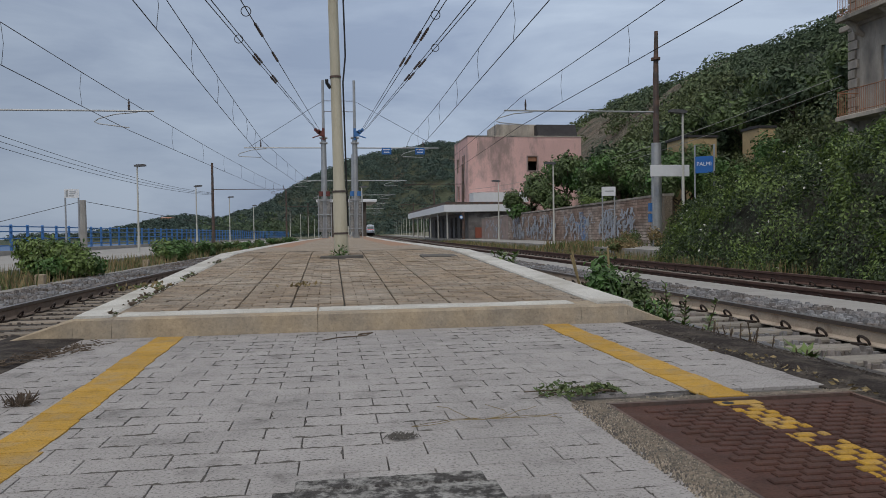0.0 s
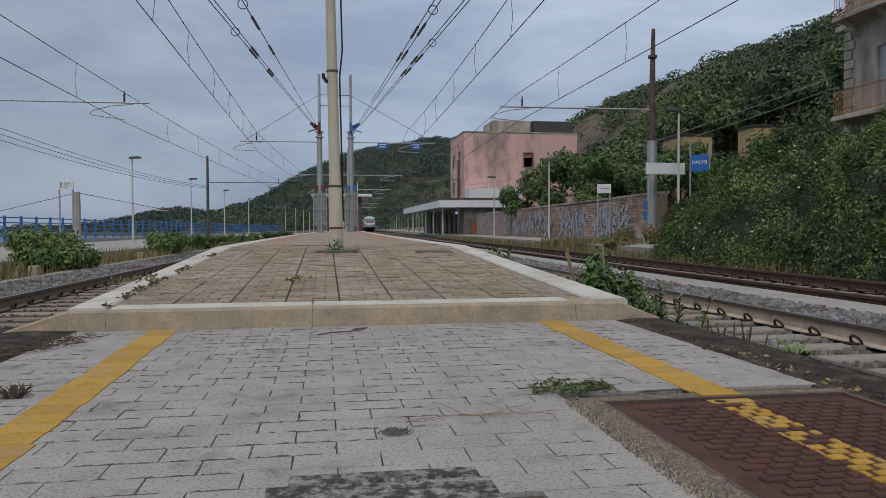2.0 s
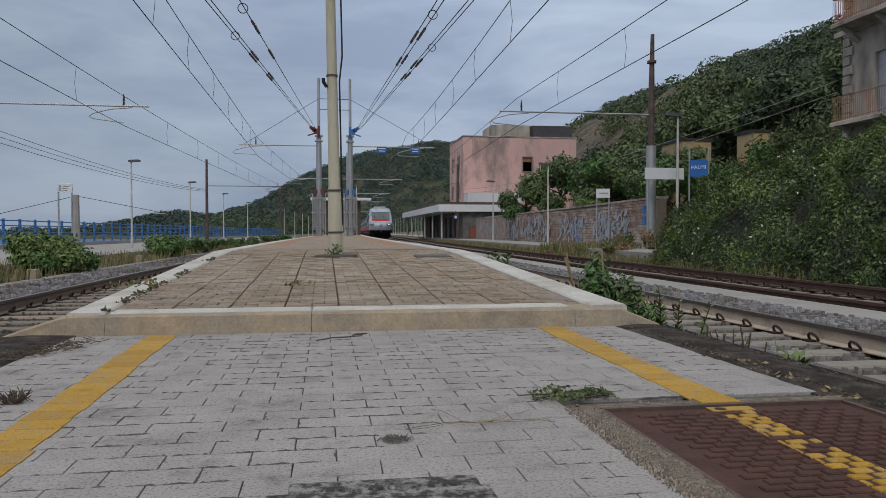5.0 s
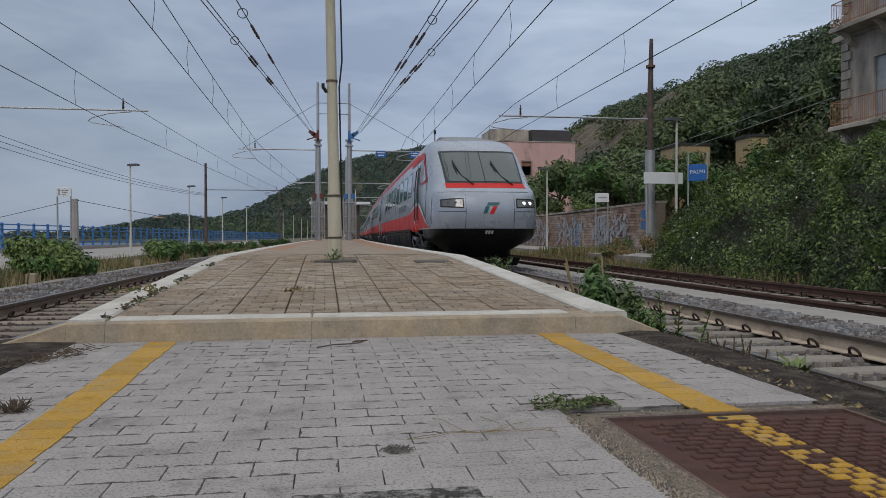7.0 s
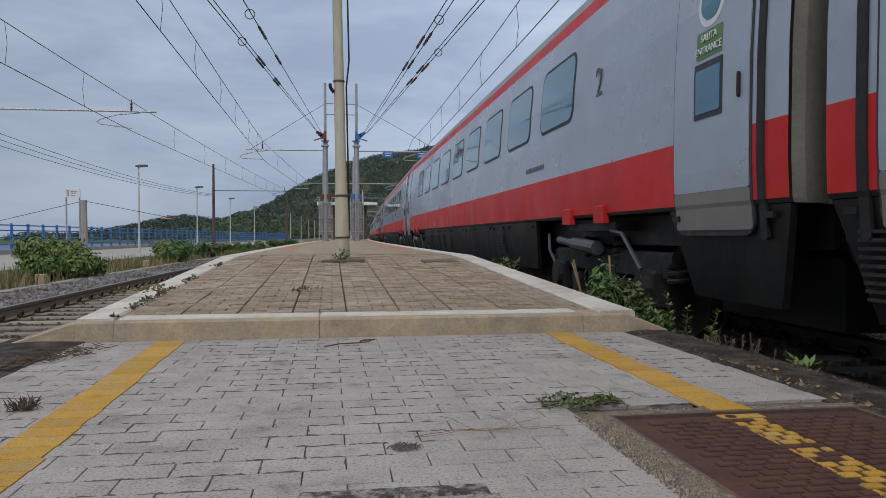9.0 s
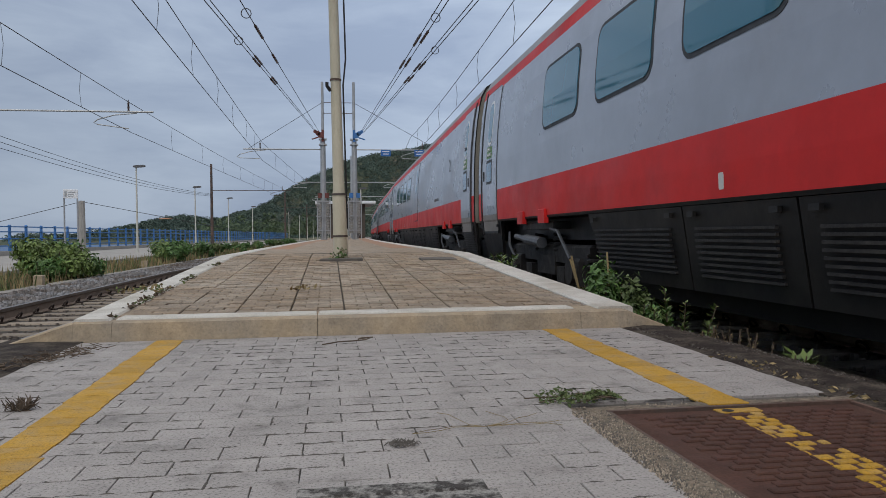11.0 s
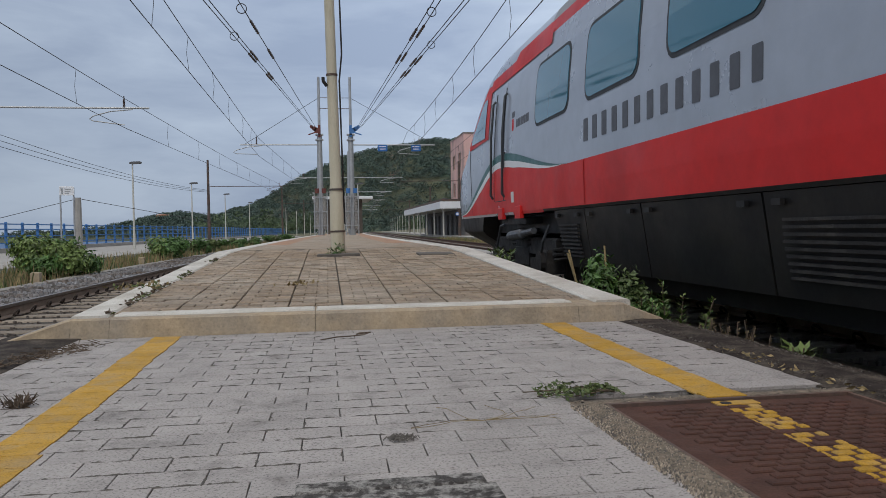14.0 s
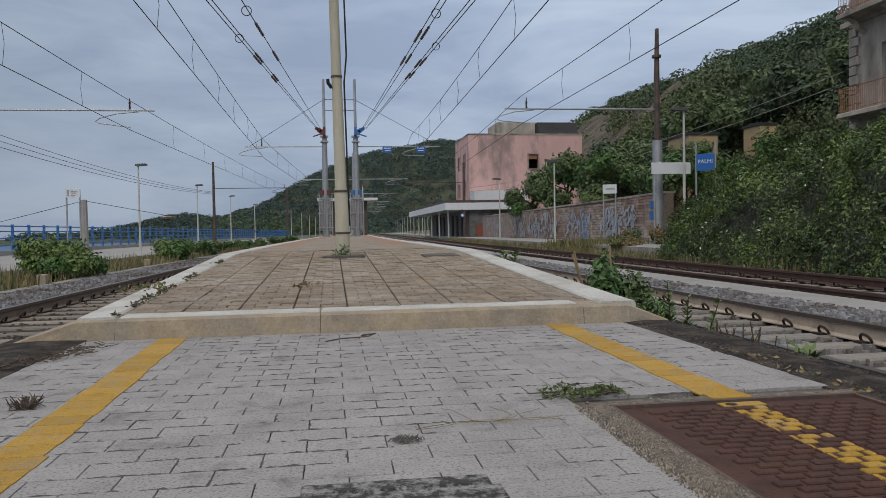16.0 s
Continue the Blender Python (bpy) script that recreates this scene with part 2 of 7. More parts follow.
M_WORN_STONE = material("worn_speckled_stone", (0.27, 0.26, 0.245), 0.92, vary=0.3, scale=20, fine=90, bump=0.8, depth=0.006, other=(0.045, 0.04, 0.037), amount=0.52, patch=24, sharp=0.06, speck=0.5)
M_SLEEPER_DARK = material("grimy_brown_sleeper", (0.23, 0.19, 0.15), 0.9, vary=0.25, scale=7, fine=60, bump=0.4, depth=0.004, piece=0.2)
M_CLIP = material("dark_steel_clip", (0.045, 0.032, 0.026), 0.7, metal=0.4, vary=0.3, scale=20, bump=0.2)
M_CONCRETE = material("pale_concrete", (0.33, 0.315, 0.295), 0.9, vary=0.15, scale=1.2, fine=70, bump=0.35, depth=0.005, other=(0.30, 0.28, 0.26), amount=0.4, patch=0.8)
M_ZINC = material("galvanised_steel", (0.40, 0.41, 0.42), 0.55, metal=0.6, vary=0.15, scale=4, fine=60, bump=0.1)
M_DARK_STEEL = material("weathered_steel", (0.10, 0.085, 0.078), 0.75, metal=0.4, vary=0.3, scale=3, fine=50, bump=0.2, other=(0.17, 0.10, 0.075), amount=0.4, patch=2.0)
M_CREAM = material("cream_paint", (0.50, 0.46, 0.35), 0.55, vary=0.1, scale=2.5, fine=50, bump=0.08, other=(0.36, 0.32, 0.23), amount=0.25, patch=2.4, stretch=(3, 3, 0.5))
M_LAMP_HEAD = material("dark_lamp_casing", (0.07, 0.07, 0.075), 0.6, vary=0.1, bump=0.05)
M_LAMP_POLE = material("pale_lamp_pole", (0.52, 0.51, 0.46), 0.6, vary=0.1, scale=2, fine=40, bump=0.05)
M_BLUE = material("blue_paint", (0.05, 0.17, 0.42), 0.6, vary=0.2, scale=3, fine=40, bump=0.05)
M_SIGN_BLUE = material("sign_blue", (0.02, 0.13, 0.42), 0.45, vary=0.06, bump=0.02)
M_SIGN_WHITE = material("sign_white", (0.72, 0.73, 0.75), 0.5, vary=0.05, bump=0.02, scale=3)
M_BLACK = material("black_rubber", (0.012, 0.012, 0.013), 0.7, vary=0.2, bump=0.1)
M_WIRE = material("oxidised_copper_wire", (0.05, 0.047, 0.05), 0.7, metal=0.3, vary=0.1, bump=0)
M_INSULATOR = material("brown_insulator", (0.06, 0.035, 0.03), 0.35, vary=0.1, bump=0)
M_RED_PAINT = material("faded_red_paint", (0.16, 0.05, 0.042), 0.7, vary=0.2, bump=0.1)
# next two: bramble shade and highlights put into colour; the bright one is also young growth
M_LEAF = material("shaded_bramble_leaf", (0.030, 0.056, 0.016), 0.6, vary=0.3, scale=0.6, fine=3, bump=0, island=0.45, other=(0.046, 0.072, 0.024), amount=0.5, patch=0.35)
M_LEAF_YOUNG_LIT = material("young_and_lit_leaf", (0.135, 0.195, 0.048), 0.55, vary=0.2, scale=0.8, fine=4, bump=0, island=0.35)
M_LEAF_BUSH = material("oleander_leaf", (0.065, 0.135, 0.030), 0.55, vary=0.2, scale=0.8, fine=4, bump=0, island=0.4)
M_TREE_LEAF = material("tree_leaf", (0.092, 0.134, 0.046), 0.6, vary=0.2, scale=0.8, fine=4, bump=0, island=0.4)
M_HILL_LEAF = material("maquis_leaf", (0.052, 0.084, 0.048), 0.75, vary=0.3, scale=0.03, fine=0.4, bump=0, island=0.3, other=(0.088, 0.118, 0.054), amount=0.45, patch=0.03)
# yellow-green scrub, its sunlit brightness put into the colour
M_SLOPE_LEAF = material("sunlit_yellow_green_scrub_leaf", (0.100, 0.122, 0.040), 0.75, vary=0.3, scale=0.06, fine=0.5, bump=0, island=0.35, other=(0.075, 0.10, 0.045), amount=0.5, patch=0.08)
# headland leaves: the bluish haze of distance is put into the colour
M_HEAD_LEAF = material("hazy_headland_leaf", (0.048, 0.080, 0.066), 0.75, vary=0.3, scale=0.03, fine=0.4, bump=0, island=0.3, other=(0.062, 0.090, 0.064), amount=0.4, patch=0.02)
M_DRY = material("dry_grass", (0.25, 0.19, 0.095), 0.9, vary=0.2, scale=2, bump=0, island=0.35)
M_GRASS = material("green_grass", (0.10, 0.13, 0.045), 0.8, vary=0.2, scale=2, bump=0, island=0.4)
M_TWIG = material("brown_twig", (0.10, 0.072, 0.05), 0.85, vary=0.3, scale=9, bump=0.2)
M_FLOWER = material("white_blossom", (0.62, 0.60, 0.56), 0.8, vary=0.1, bump=0, island=0.15)
M_HILL = material("hill_scrub", (0.038, 0.058, 0.034), 0.95, vary=0.4, scale=0.05, fine=0.35, bump=1.0, depth=1.2, other=(0.085, 0.085, 0.045), amount=0.4, patch=0.02)
# stems and litter, darkened further: the shade inside the thicket is painted in
M_THICKET = material("stems_and_painted_shade", (0.028, 0.030, 0.016), 0.95, vary=0.4, scale=1.5, fine=12, bump=0.8, depth=0.1)
M_ROCK = material("tan_cliff_rock", (0.185, 0.138, 0.10), 0.95, vary=0.45, scale=0.3, fine=1.4, bump=1.0, depth=1.2, other=(0.075, 0.08, 0.045), amount=0.45, patch=0.16)
M_KERB_GREY = material("grey_stained_kerb", (0.27, 0.25, 0.225), 0.9, vary=0.2, scale=1.5, fine=60, bump=0.4, depth=0.005, other=(0.18, 0.165, 0.145), amount=0.4, patch=1.2)
M_SEA = material("sea", (0.045, 0.11, 0.24), 0.6, vary=0.15, scale=0.01, fine=0.15, bump=0.3, depth=0.5)
M_PINK = material("pink_render", (0.66, 0.42, 0.385), 0.92, vary=0.12, scale=0.5, fine=14, bump=0.25, depth=0.02, other=(0.36, 0.26, 0.235), amount=0.38, patch=0.55, sharp=0.07, stretch=(1, 1, 0.4))
M_PLASTER = material("grey_stained_plaster", (0.46, 0.405, 0.34), 0.92, vary=0.25, scale=0.7, fine=16, bump=0.4, depth=0.02, other=(0.14, 0.13, 0.12), amount=0.45, patch=0.5, stretch=(1, 1, 0.4))
M_BRICK = material("brown_brick", (0.24, 0.165, 0.13), 0.93, vary=0.25, scale=2, fine=30, bump=0.4, depth=0.01, piece=0.2, island=0.25, other=(0.34, 0.29, 0.25), amount=0.35, patch=0.5)
M_BRICK_GREY = material("dark_grey_block", (0.16, 0.15, 0.145), 0.93, vary=0.25, scale=2, fine=30, bump=0.4, island=0.2)
M_PINK_WALL = material("pinkish_wall_render", (0.33, 0.25, 0.225), 0.93, vary=0.2, scale=1.2, fine=20, bump=0.4, other=(0.24, 0.20, 0.18), amount=0.4, patch=0.8)
M_GRAFFITI = material("faded_white_graffiti", (0.38, 0.41, 0.46), 0.85, vary=0.15, scale=4, fine=20, bump=0.1)
M_GRAFFITI_BLUE = material("blue_graffiti", (0.16, 0.24, 0.40), 0.85, vary=0.2, scale=4, bump=0.1)
M_ORANGE = material("orange_fence_net", (0.27, 0.085, 0.055), 0.8, vary=0.2, bump=0.1)
M_TAN = material("ochre_house_wall", (0.42, 0.31, 0.17), 0.92, vary=0.15, scale=0.6, fine=10, bump=0.2)
M_TILE = material("terracotta_roof", (0.32, 0.155, 0.09), 0.9, vary=0.25, scale=1.0, fine=12, bump=0.5)
M_DARK_ROOF = material("dark_sheet_roof", (0.035, 0.032, 0.034), 0.8, vary=0.2, scale=1, fine=10, bump=0.2)
M_DARK_ROOM = material("dark_interior", (0.02, 0.018, 0.016), 0.9, vary=0.2, bump=0)
M_ORANGE_PAVE = material("rusty_orange_paving", (0.36, 0.20, 0.12), 0.9, vary=0.2, scale=2, fine=60, bump=0.3, other=(0.26, 0.19, 0.14), amount=0.4, patch=1.0)
M_T_GREY = material("silver_train_paint", (0.365, 0.405, 0.475), 0.32, metal=0.2, vary=0.06, scale=0.7, fine=6, bump=0.02, other=(0.315, 0.35, 0.41), amount=0.4, patch=0.5, coat=0.3)
M_T_RED = material("red_train_paint", (0.60, 0.022, 0.020), 0.48, vary=0.08, scale=0.8, fine=8, bump=0.02, other=(0.46, 0.018, 0.018), amount=0.3, patch=0.9, spec=0.25)
M_T_BLACK = material("black_train_skirt", (0.010, 0.010, 0.011), 0.5, spec=0.25, vary=0.25, scale=1.5, fine=20, bump=0.1, other=(0.022, 0.02, 0.018), amount=0.4, patch=1.2)
M_T_ROOF = material("grey_train_roof", (0.25, 0.26, 0.28), 0.6, vary=0.15, scale=1, fine=12, bump=0.1)
M_T_WHITE = material("white_train_stripe", (0.72, 0.73, 0.74), 0.4, vary=0.05, bump=0.02)
M_T_GREEN = material("dark_green_train_stripe", (0.02, 0.11, 0.105), 0.4, vary=0.08, bump=0.02)
M_T_LETTER = material("dark_grey_lettering", (0.075, 0.08, 0.095), 0.5, vary=0.05, bump=0)
M_T_GLASS = glass("tinted_train_glass", (0.035, 0.16, 0.23), spec=0.6)
M_T_FRAME = material("window_gasket", (0.03, 0.035, 0.04), 0.6, vary=0.1, bump=0)
M_T_SCREEN = glass("windscreen_glass", (0.05, 0.075, 0.075))
M_T_BELLOWS = material("gangway_bellows", (0.16, 0.15, 0.125), 0.85, vary=0.2, scale=4, bump=0.2)
M_T_BOGIE = material("grimy_bogie_steel", (0.022, 0.020, 0.020), 0.7, metal=0.3, vary=0.35, scale=6, fine=40, bump=0.3, other=(0.05, 0.045, 0.04), amount=0.3, patch=4)
M_SHELTER = material("dark_brown_shelter_panel", (0.085, 0.07, 0.058), 0.8, vary=0.25, scale=2, fine=20, bump=0.2)
M_T_TAUPE = material("taupe_door_panel", (0.20, 0.185, 0.17), 0.5, vary=0.1, scale=2, bump=0.02)
M_T_TAG = material("green_label", (0.10, 0.22, 0.07), 0.5, vary=0.05, bump=0)
M_T_DISPLAY = glass("blue_display_glass", (0.03, 0.14, 0.24))
M_T_DAMPER = material("dirty_damper", (0.10, 0.105, 0.115), 0.5, metal=0.4, vary=0.3, scale=6, bump=0.1)
M_LENS = glass("headlight_lens", (0.10, 0.105, 0.11))
M_PAPER = material("pale_label", (0.6, 0.6, 0.58), 0.6, vary=0.1, bump=0)
M_LIT = bpy.data.materials.new("lit_headlight")
M_LIT.use_nodes = True
M_LIT.node_tree.nodes["Principled BSDF"].inputs["Emission Color"].default_value = (1.0, 0.97, 0.9, 1)
M_LIT.node_tree.nodes["Principled BSDF"].inputs["Emission Strength"].default_value = 1.6
M_GLOW = bpy.data.materials.new("platform_clock_face")
M_GLOW.use_nodes = True
M_GLOW.node_tree.nodes["Principled BSDF"].inputs["Base Color"].default_value = (0.75, 0.75, 0.76, 1)


# ---- plan ----
# y runs along the platform, x to the inland side; z = 0 is the low pavement
RAIL = -0.375
LEFT_TRACK, RIGHT_TRACK, FAR_TRACK = -3.57, 4.10, 7.70
KERB_Y, CREST_Y, RAMP_SLOPE = 4.2, 9.6, 0.037
PLAT_L, PLAT_R = -1.36, 1.74


def bend(y):
    """The line swings gently inland past the platforms."""
    u = max(y, -40.0) - 45.0
    k = min(1.0, max(0.0, (y - 12.0) / 40.0))
    return 0.023 * (math.sqrt(u * u + 400) + u) - 0.097 + 0.36 * k * k * (3 - 2 * k) - 0.00005 * max(0.0, min(y, 300.0) - 130.0) ** 2


def heading(y):
    return math.atan2(bend(y + 1) - bend(y - 1), 2.0)


def ramp_z(y):
    return 0.10 + RAMP_SLOPE * (min(y, CREST_Y) - KERB_Y)


def steps(a, b, n):
    return [a + (b - a) * i / n for i in range(n + 1)]


LONG = [-330, -200, -120, -60, -20, 0, 10, 20, 30, 40, 50, 60, 75, 90, 110, 140, 180, 230, 300, 380, 450]


def along(profile, ys, off, z0=0.0):
    """Rings of a profile (x, z) set along the line at x = off."""
    return [[(off + bend(y) + x, y, z0 + z) for x, z in profile] for y in ys]


# ---- ground ----
def build_ground():
    g = Mesh()
    ys = [-900, -330, -100, -40, -15, 0, 8, 16, 30, 50, 75, 100, 140, 200, 300, 420, 700, 1500]
    xs = [-26, -18.5, -12, -8.5, -6.6, -5, -1.9, 0, 2.1, 5, 9.6, 10.4, 12, 15.5, 20, 40, 120, 700, 2500]
    zs = [-0.6, -0.45, -0.42, -0.5, -0.62, -0.66, -0.66, -0.62, -0.66, -0.66, -0.6, -0.45, -0.35, -0.25, -0.1, 1, 4, 20, 60]
    g.grid([[(x + bend(min(y, 450)), y, z + 0.05 * noise.noise((x * 0.3, y * 0.3, 0)) * (abs(x) > 9)) for x, z in zip(xs, zs)] for y in ys])
    ob = part("ground", g, M_GROUND, smooth=True)
    tagged(ob, "dry brown soil with thin scrub around the tracks", "ground", kind="structure")
    sea = Mesh()
    sea.face((-4900, -4000, -42), (-60, -4000, -42), (-60, 4900, -42), (-4900, 4900, -42))
    sea.face((-26, -900, -0.6), (-26, 1500, -0.6), (-75, 1500, -41.9), (-75, -900, -41.9), m=1)
    tagged(part("water", sea, [M_SEA, M_HILL]), "flat blue-grey sea far below the railing", "sea", kind="structure")


def build_tracks():
    head = [(-0.036, 0.0), (0.036, 0.0), (0.036, -0.04), (-0.036, -0.04)]
    web = [(-0.036, -0.036), (0.036, -0.036), (0.012, -0.052), (0.012, -0.14), (0.07, -0.16), (0.07, -0.172), (-0.07, -0.172), (-0.07, -0.16), (-0.012, -0.14), (-0.012, -0.052)]
    for name, centre, zs, mats, label in (
            ("track_seaward", LEFT_TRACK, (RAIL, RAIL), (M_RAIL_HEAD, M_RAIL_BROWN), "railway track with polished rails on concrete sleepers"),
            ("track_inland", RIGHT_TRACK, (RAIL, RAIL), (M_RAIL_HEAD, M_RAIL), "railway track with pale dusty rails on concrete sleepers"),
            ("track_disused", FAR_TRACK, (RAIL + 0.01, RAIL + 0.05), (M_RAIL_RUST, M_RAIL_RUST), "disused railway track with dark rusty rails")):
        track = thing(name, pose(0, 0, 0), label, "railway track", kind="structure")
        for side, z in zip((-0.752, 0.752), zs):
            r = Mesh()
            r.loft(along(head, LONG, centre + side, z), m=0)
            r.loft(along(web, LONG, centre + side, z), m=1)
            part("rail", r, list(mats), track)
        # sleepers: the near ones singly, the rest joined
        s = Mesh().box(-1.2, 1.2, -0.13, 0.13, -0.17, 0.0, top=0.02)
        wood = M_SLEEPER if centre > 0 else M_SLEEPER_DARK
        near = s.data("sleeper", wood)
        clip = Mesh()
        for side in (-0.752, 0.752):
            for d in (-1, 1):
                arc = [(side + d * (0.075 + 0.03 * math.sin(a)), 0.07 * math.cos(a) - 0.02, 0.03 + 0.055 * math.sin(a)) for a in steps(-0.4, math.pi + 0.3, 7)]
                clip.tube(arc, 0.014, 5)
                clip.box(side + d * 0.11 - 0.04, side + d * 0.11 + 0.04, -0.06, 0.06, -0.005, 0.02)
        clips = clip.data("rail_clip", M_CLIP)
        far = Mesh()
        for i in range(-60, 330):
            y = 0.25 + i * 0.6
            x, z = centre + bend(y), sum(zs) / 2 - 0.172
            if 2.0 < y < 42:
                share("sleeper", near, track, (x, y, z), -heading(y))
                share("rail_clip", clips, track, (x, y, z), -heading(y))
            elif y < 150:
                far.box(x - 1.2, x + 1.2, y - 0.13, y + 0.13, z - 0.17, z)
        tagged(part("sleepers_far", far, wood, track), kind="stuff")
    # ballast beds and loose stones
    bed = Mesh()
    for c, shape in ((LEFT_TRACK, [(-2.4, -0.3), (-2.3, -0.09), (-0.95, -0.085), (-0.84, -0.17), (-0.7, -0.19), (1.35, -0.19), (1.75, -0.30)]),
                     (RIGHT_TRACK, [(-1.75, -0.3), (-1.35, -0.215), (0.62, -0.215), (0.80, -0.2), (0.93, -0.075), (1.78, -0.07), (1.8, -0.3)]),
                     (FAR_TRACK, [(-1.35, -0.3), (-1.3, -0.16), (1.4, -0.16), (1.75, -0.3)])):
        bed.loft(along(shape, LONG, c, RAIL), ends=True)
    tagged(part("ballast_bed", bed, M_BALLAST_BED), "grey crushed-stone ballast beds under the tracks", "ballast", kind="structure")
    rnd = random.Random(4)
    st = Mesh()

    def stone(x, y, z, r, k0=0):
        pts = []
        for k in range(5):
            w = 2 * math.pi * k / 5 + rnd.random()
            pts.append((math.cos(w) * r * rnd.uniform(0.7, 1.2), math.sin(w) * r * rnd.uniform(0.7, 1.2)))
        h = r * rnd.uniform(0.6, 1.1)
        n = len(st.v)
        st.v.extend((x + a, y + b, z - 0.03) for a, b in pts)
        st.v.extend((x + a * 0.6, y + b * 0.6, z + h) for a, b in pts)
        for k in range(5):
            j = (k + 1) % 5
            st.f.append((n + k, n + j, n + 5 + j, n + 5 + k))
        st.f.append(tuple(n + 5 + k for k in range(5)))
        st.m.extend([k0] * 6)

    for c, lo, hi, count in ((RIGHT_TRACK, 0.9, 1.78, 5200), (RIGHT_TRACK, -1.7, 0.66, 3600), (LEFT_TRACK, -2.3, -0.9, 5200), (LEFT_TRACK, -0.6, 1.75, 9000), (FAR_TRACK, -1.2, 1.5, 2200)):
        for _ in range(count):
            y = 1.5 + 40 * rnd.random() ** 1.6
            x = rnd.uniform(lo, hi)
            on_sleeper = x < 0.8 and x > -0.8 and abs(((y - 0.25) / 0.6) - round((y - 0.25) / 0.6)) < 0.24 and abs(x) < 1.22
            if on_sleeper and (rnd.random() < 0.93):
                continue
            if c == RIGHT_TRACK and x > 0.8:
                base = -0.065
            elif c == LEFT_TRACK and x < -0.8:
                base = -0.08
            else:
                base = -0.2 if abs(x) < 1.35 else -0.2 - 0.21 * (abs(x) - 1.35)
            if c == LEFT_TRACK and x > -0.8:
                base += 0.008
            stone(c + bend(y) + x, y, RAIL + base, rnd.uniform(0.024, 0.055) * (0.62 if c == LEFT_TRACK and x > -0.8 else 1), 1 if c == LEFT_TRACK and x > -0.8 else 0)
    tagged(part("ballast_stones", st, [M_BALLAST, M_BALLAST_BROWN]), "loose grey and brown ballast stones between rails", "ballast", kind="stuff")
    # flat concrete ducts beside the tracks
    d = Mesh()
    for y0 in range(-40, 70, 2):
        for x0, x1, z in ((5.9, 6.74, RAIL - 0.06),):
            d.box(x0 + bend(y0), x1 + bend(y0), y0 + 0.01, y0 + 1.99, z - 0.2, z, top=0.01)
    tagged(part("cable_duct", d, M_CONCRETE), "pale concrete cable duct lids between the tracks", "cable duct", kind="structure")
    k = Mesh()
    for y0 in range(-10, 110, 3):
        k.box(-6.2 + bend(y0), -5.92 + bend(y0), y0 + 0.01, y0 + 2.99, RAIL - 0.3, RAIL - 0.07, top=0.01)
    tagged(part("edge_kerb", k, M_KERB_GREY), "pale worn concrete kerb beside the seaward track", "kerb", kind="structure")


def build_low_pavement():
    base = Mesh()
    base.box(-1.4, 1.66, -40, KERB_Y, -0.6, -0.012)
    tagged(part("pavement_base", base, M_SAND), "dark sand joints of the low pavement", "pavement", kind="structure")
    asph = Mesh()
    ys = steps(-40, 1.0, 4)[:-1] + steps(1.0, 4.9, 26)
    rows = []
    for y in ys:
        e = 1.97 + 0.035 * noise.noise((y * 1.7, 0.3, 2)) + 0.02 * noise.noise((y * 6, 1, 2))
        i = 1.64 + 0.035 * noise.noise((y * 2.2, 4, 2))
        rows.append([(i, y, -0.6), (i, y, -0.004), ((i + e) / 2, y, 0.008), (e - 0.03, y, 0.0), (e, y, -0.03), (e + 0.03, y, -0.6)])
    asph.grid(rows)
    rows = []
    for y in steps(-40, 1.0, 4)[:-1] + steps(1.0, 4.4, 24):
        e = -1.76 + 0.04 * noise.noise((y * 1.7, 7.3, 2))
        i = -1.30 + 0.07 * noise.noise((y * 2.2, 9, 2))
        rows.append([(e - 0.03, y, -0.6), (e, y, -0.04), (e + 0.04, y, 0.0), ((i + e) / 2, y, 0.008), (i, y, 0.001), (i, y, -0.6)])
    asph.grid(rows)
    tagged(part("asphalt_border", asph, M_ASPHALT), "cracked dark asphalt border along the low pavement", "asphalt", kind="structure")


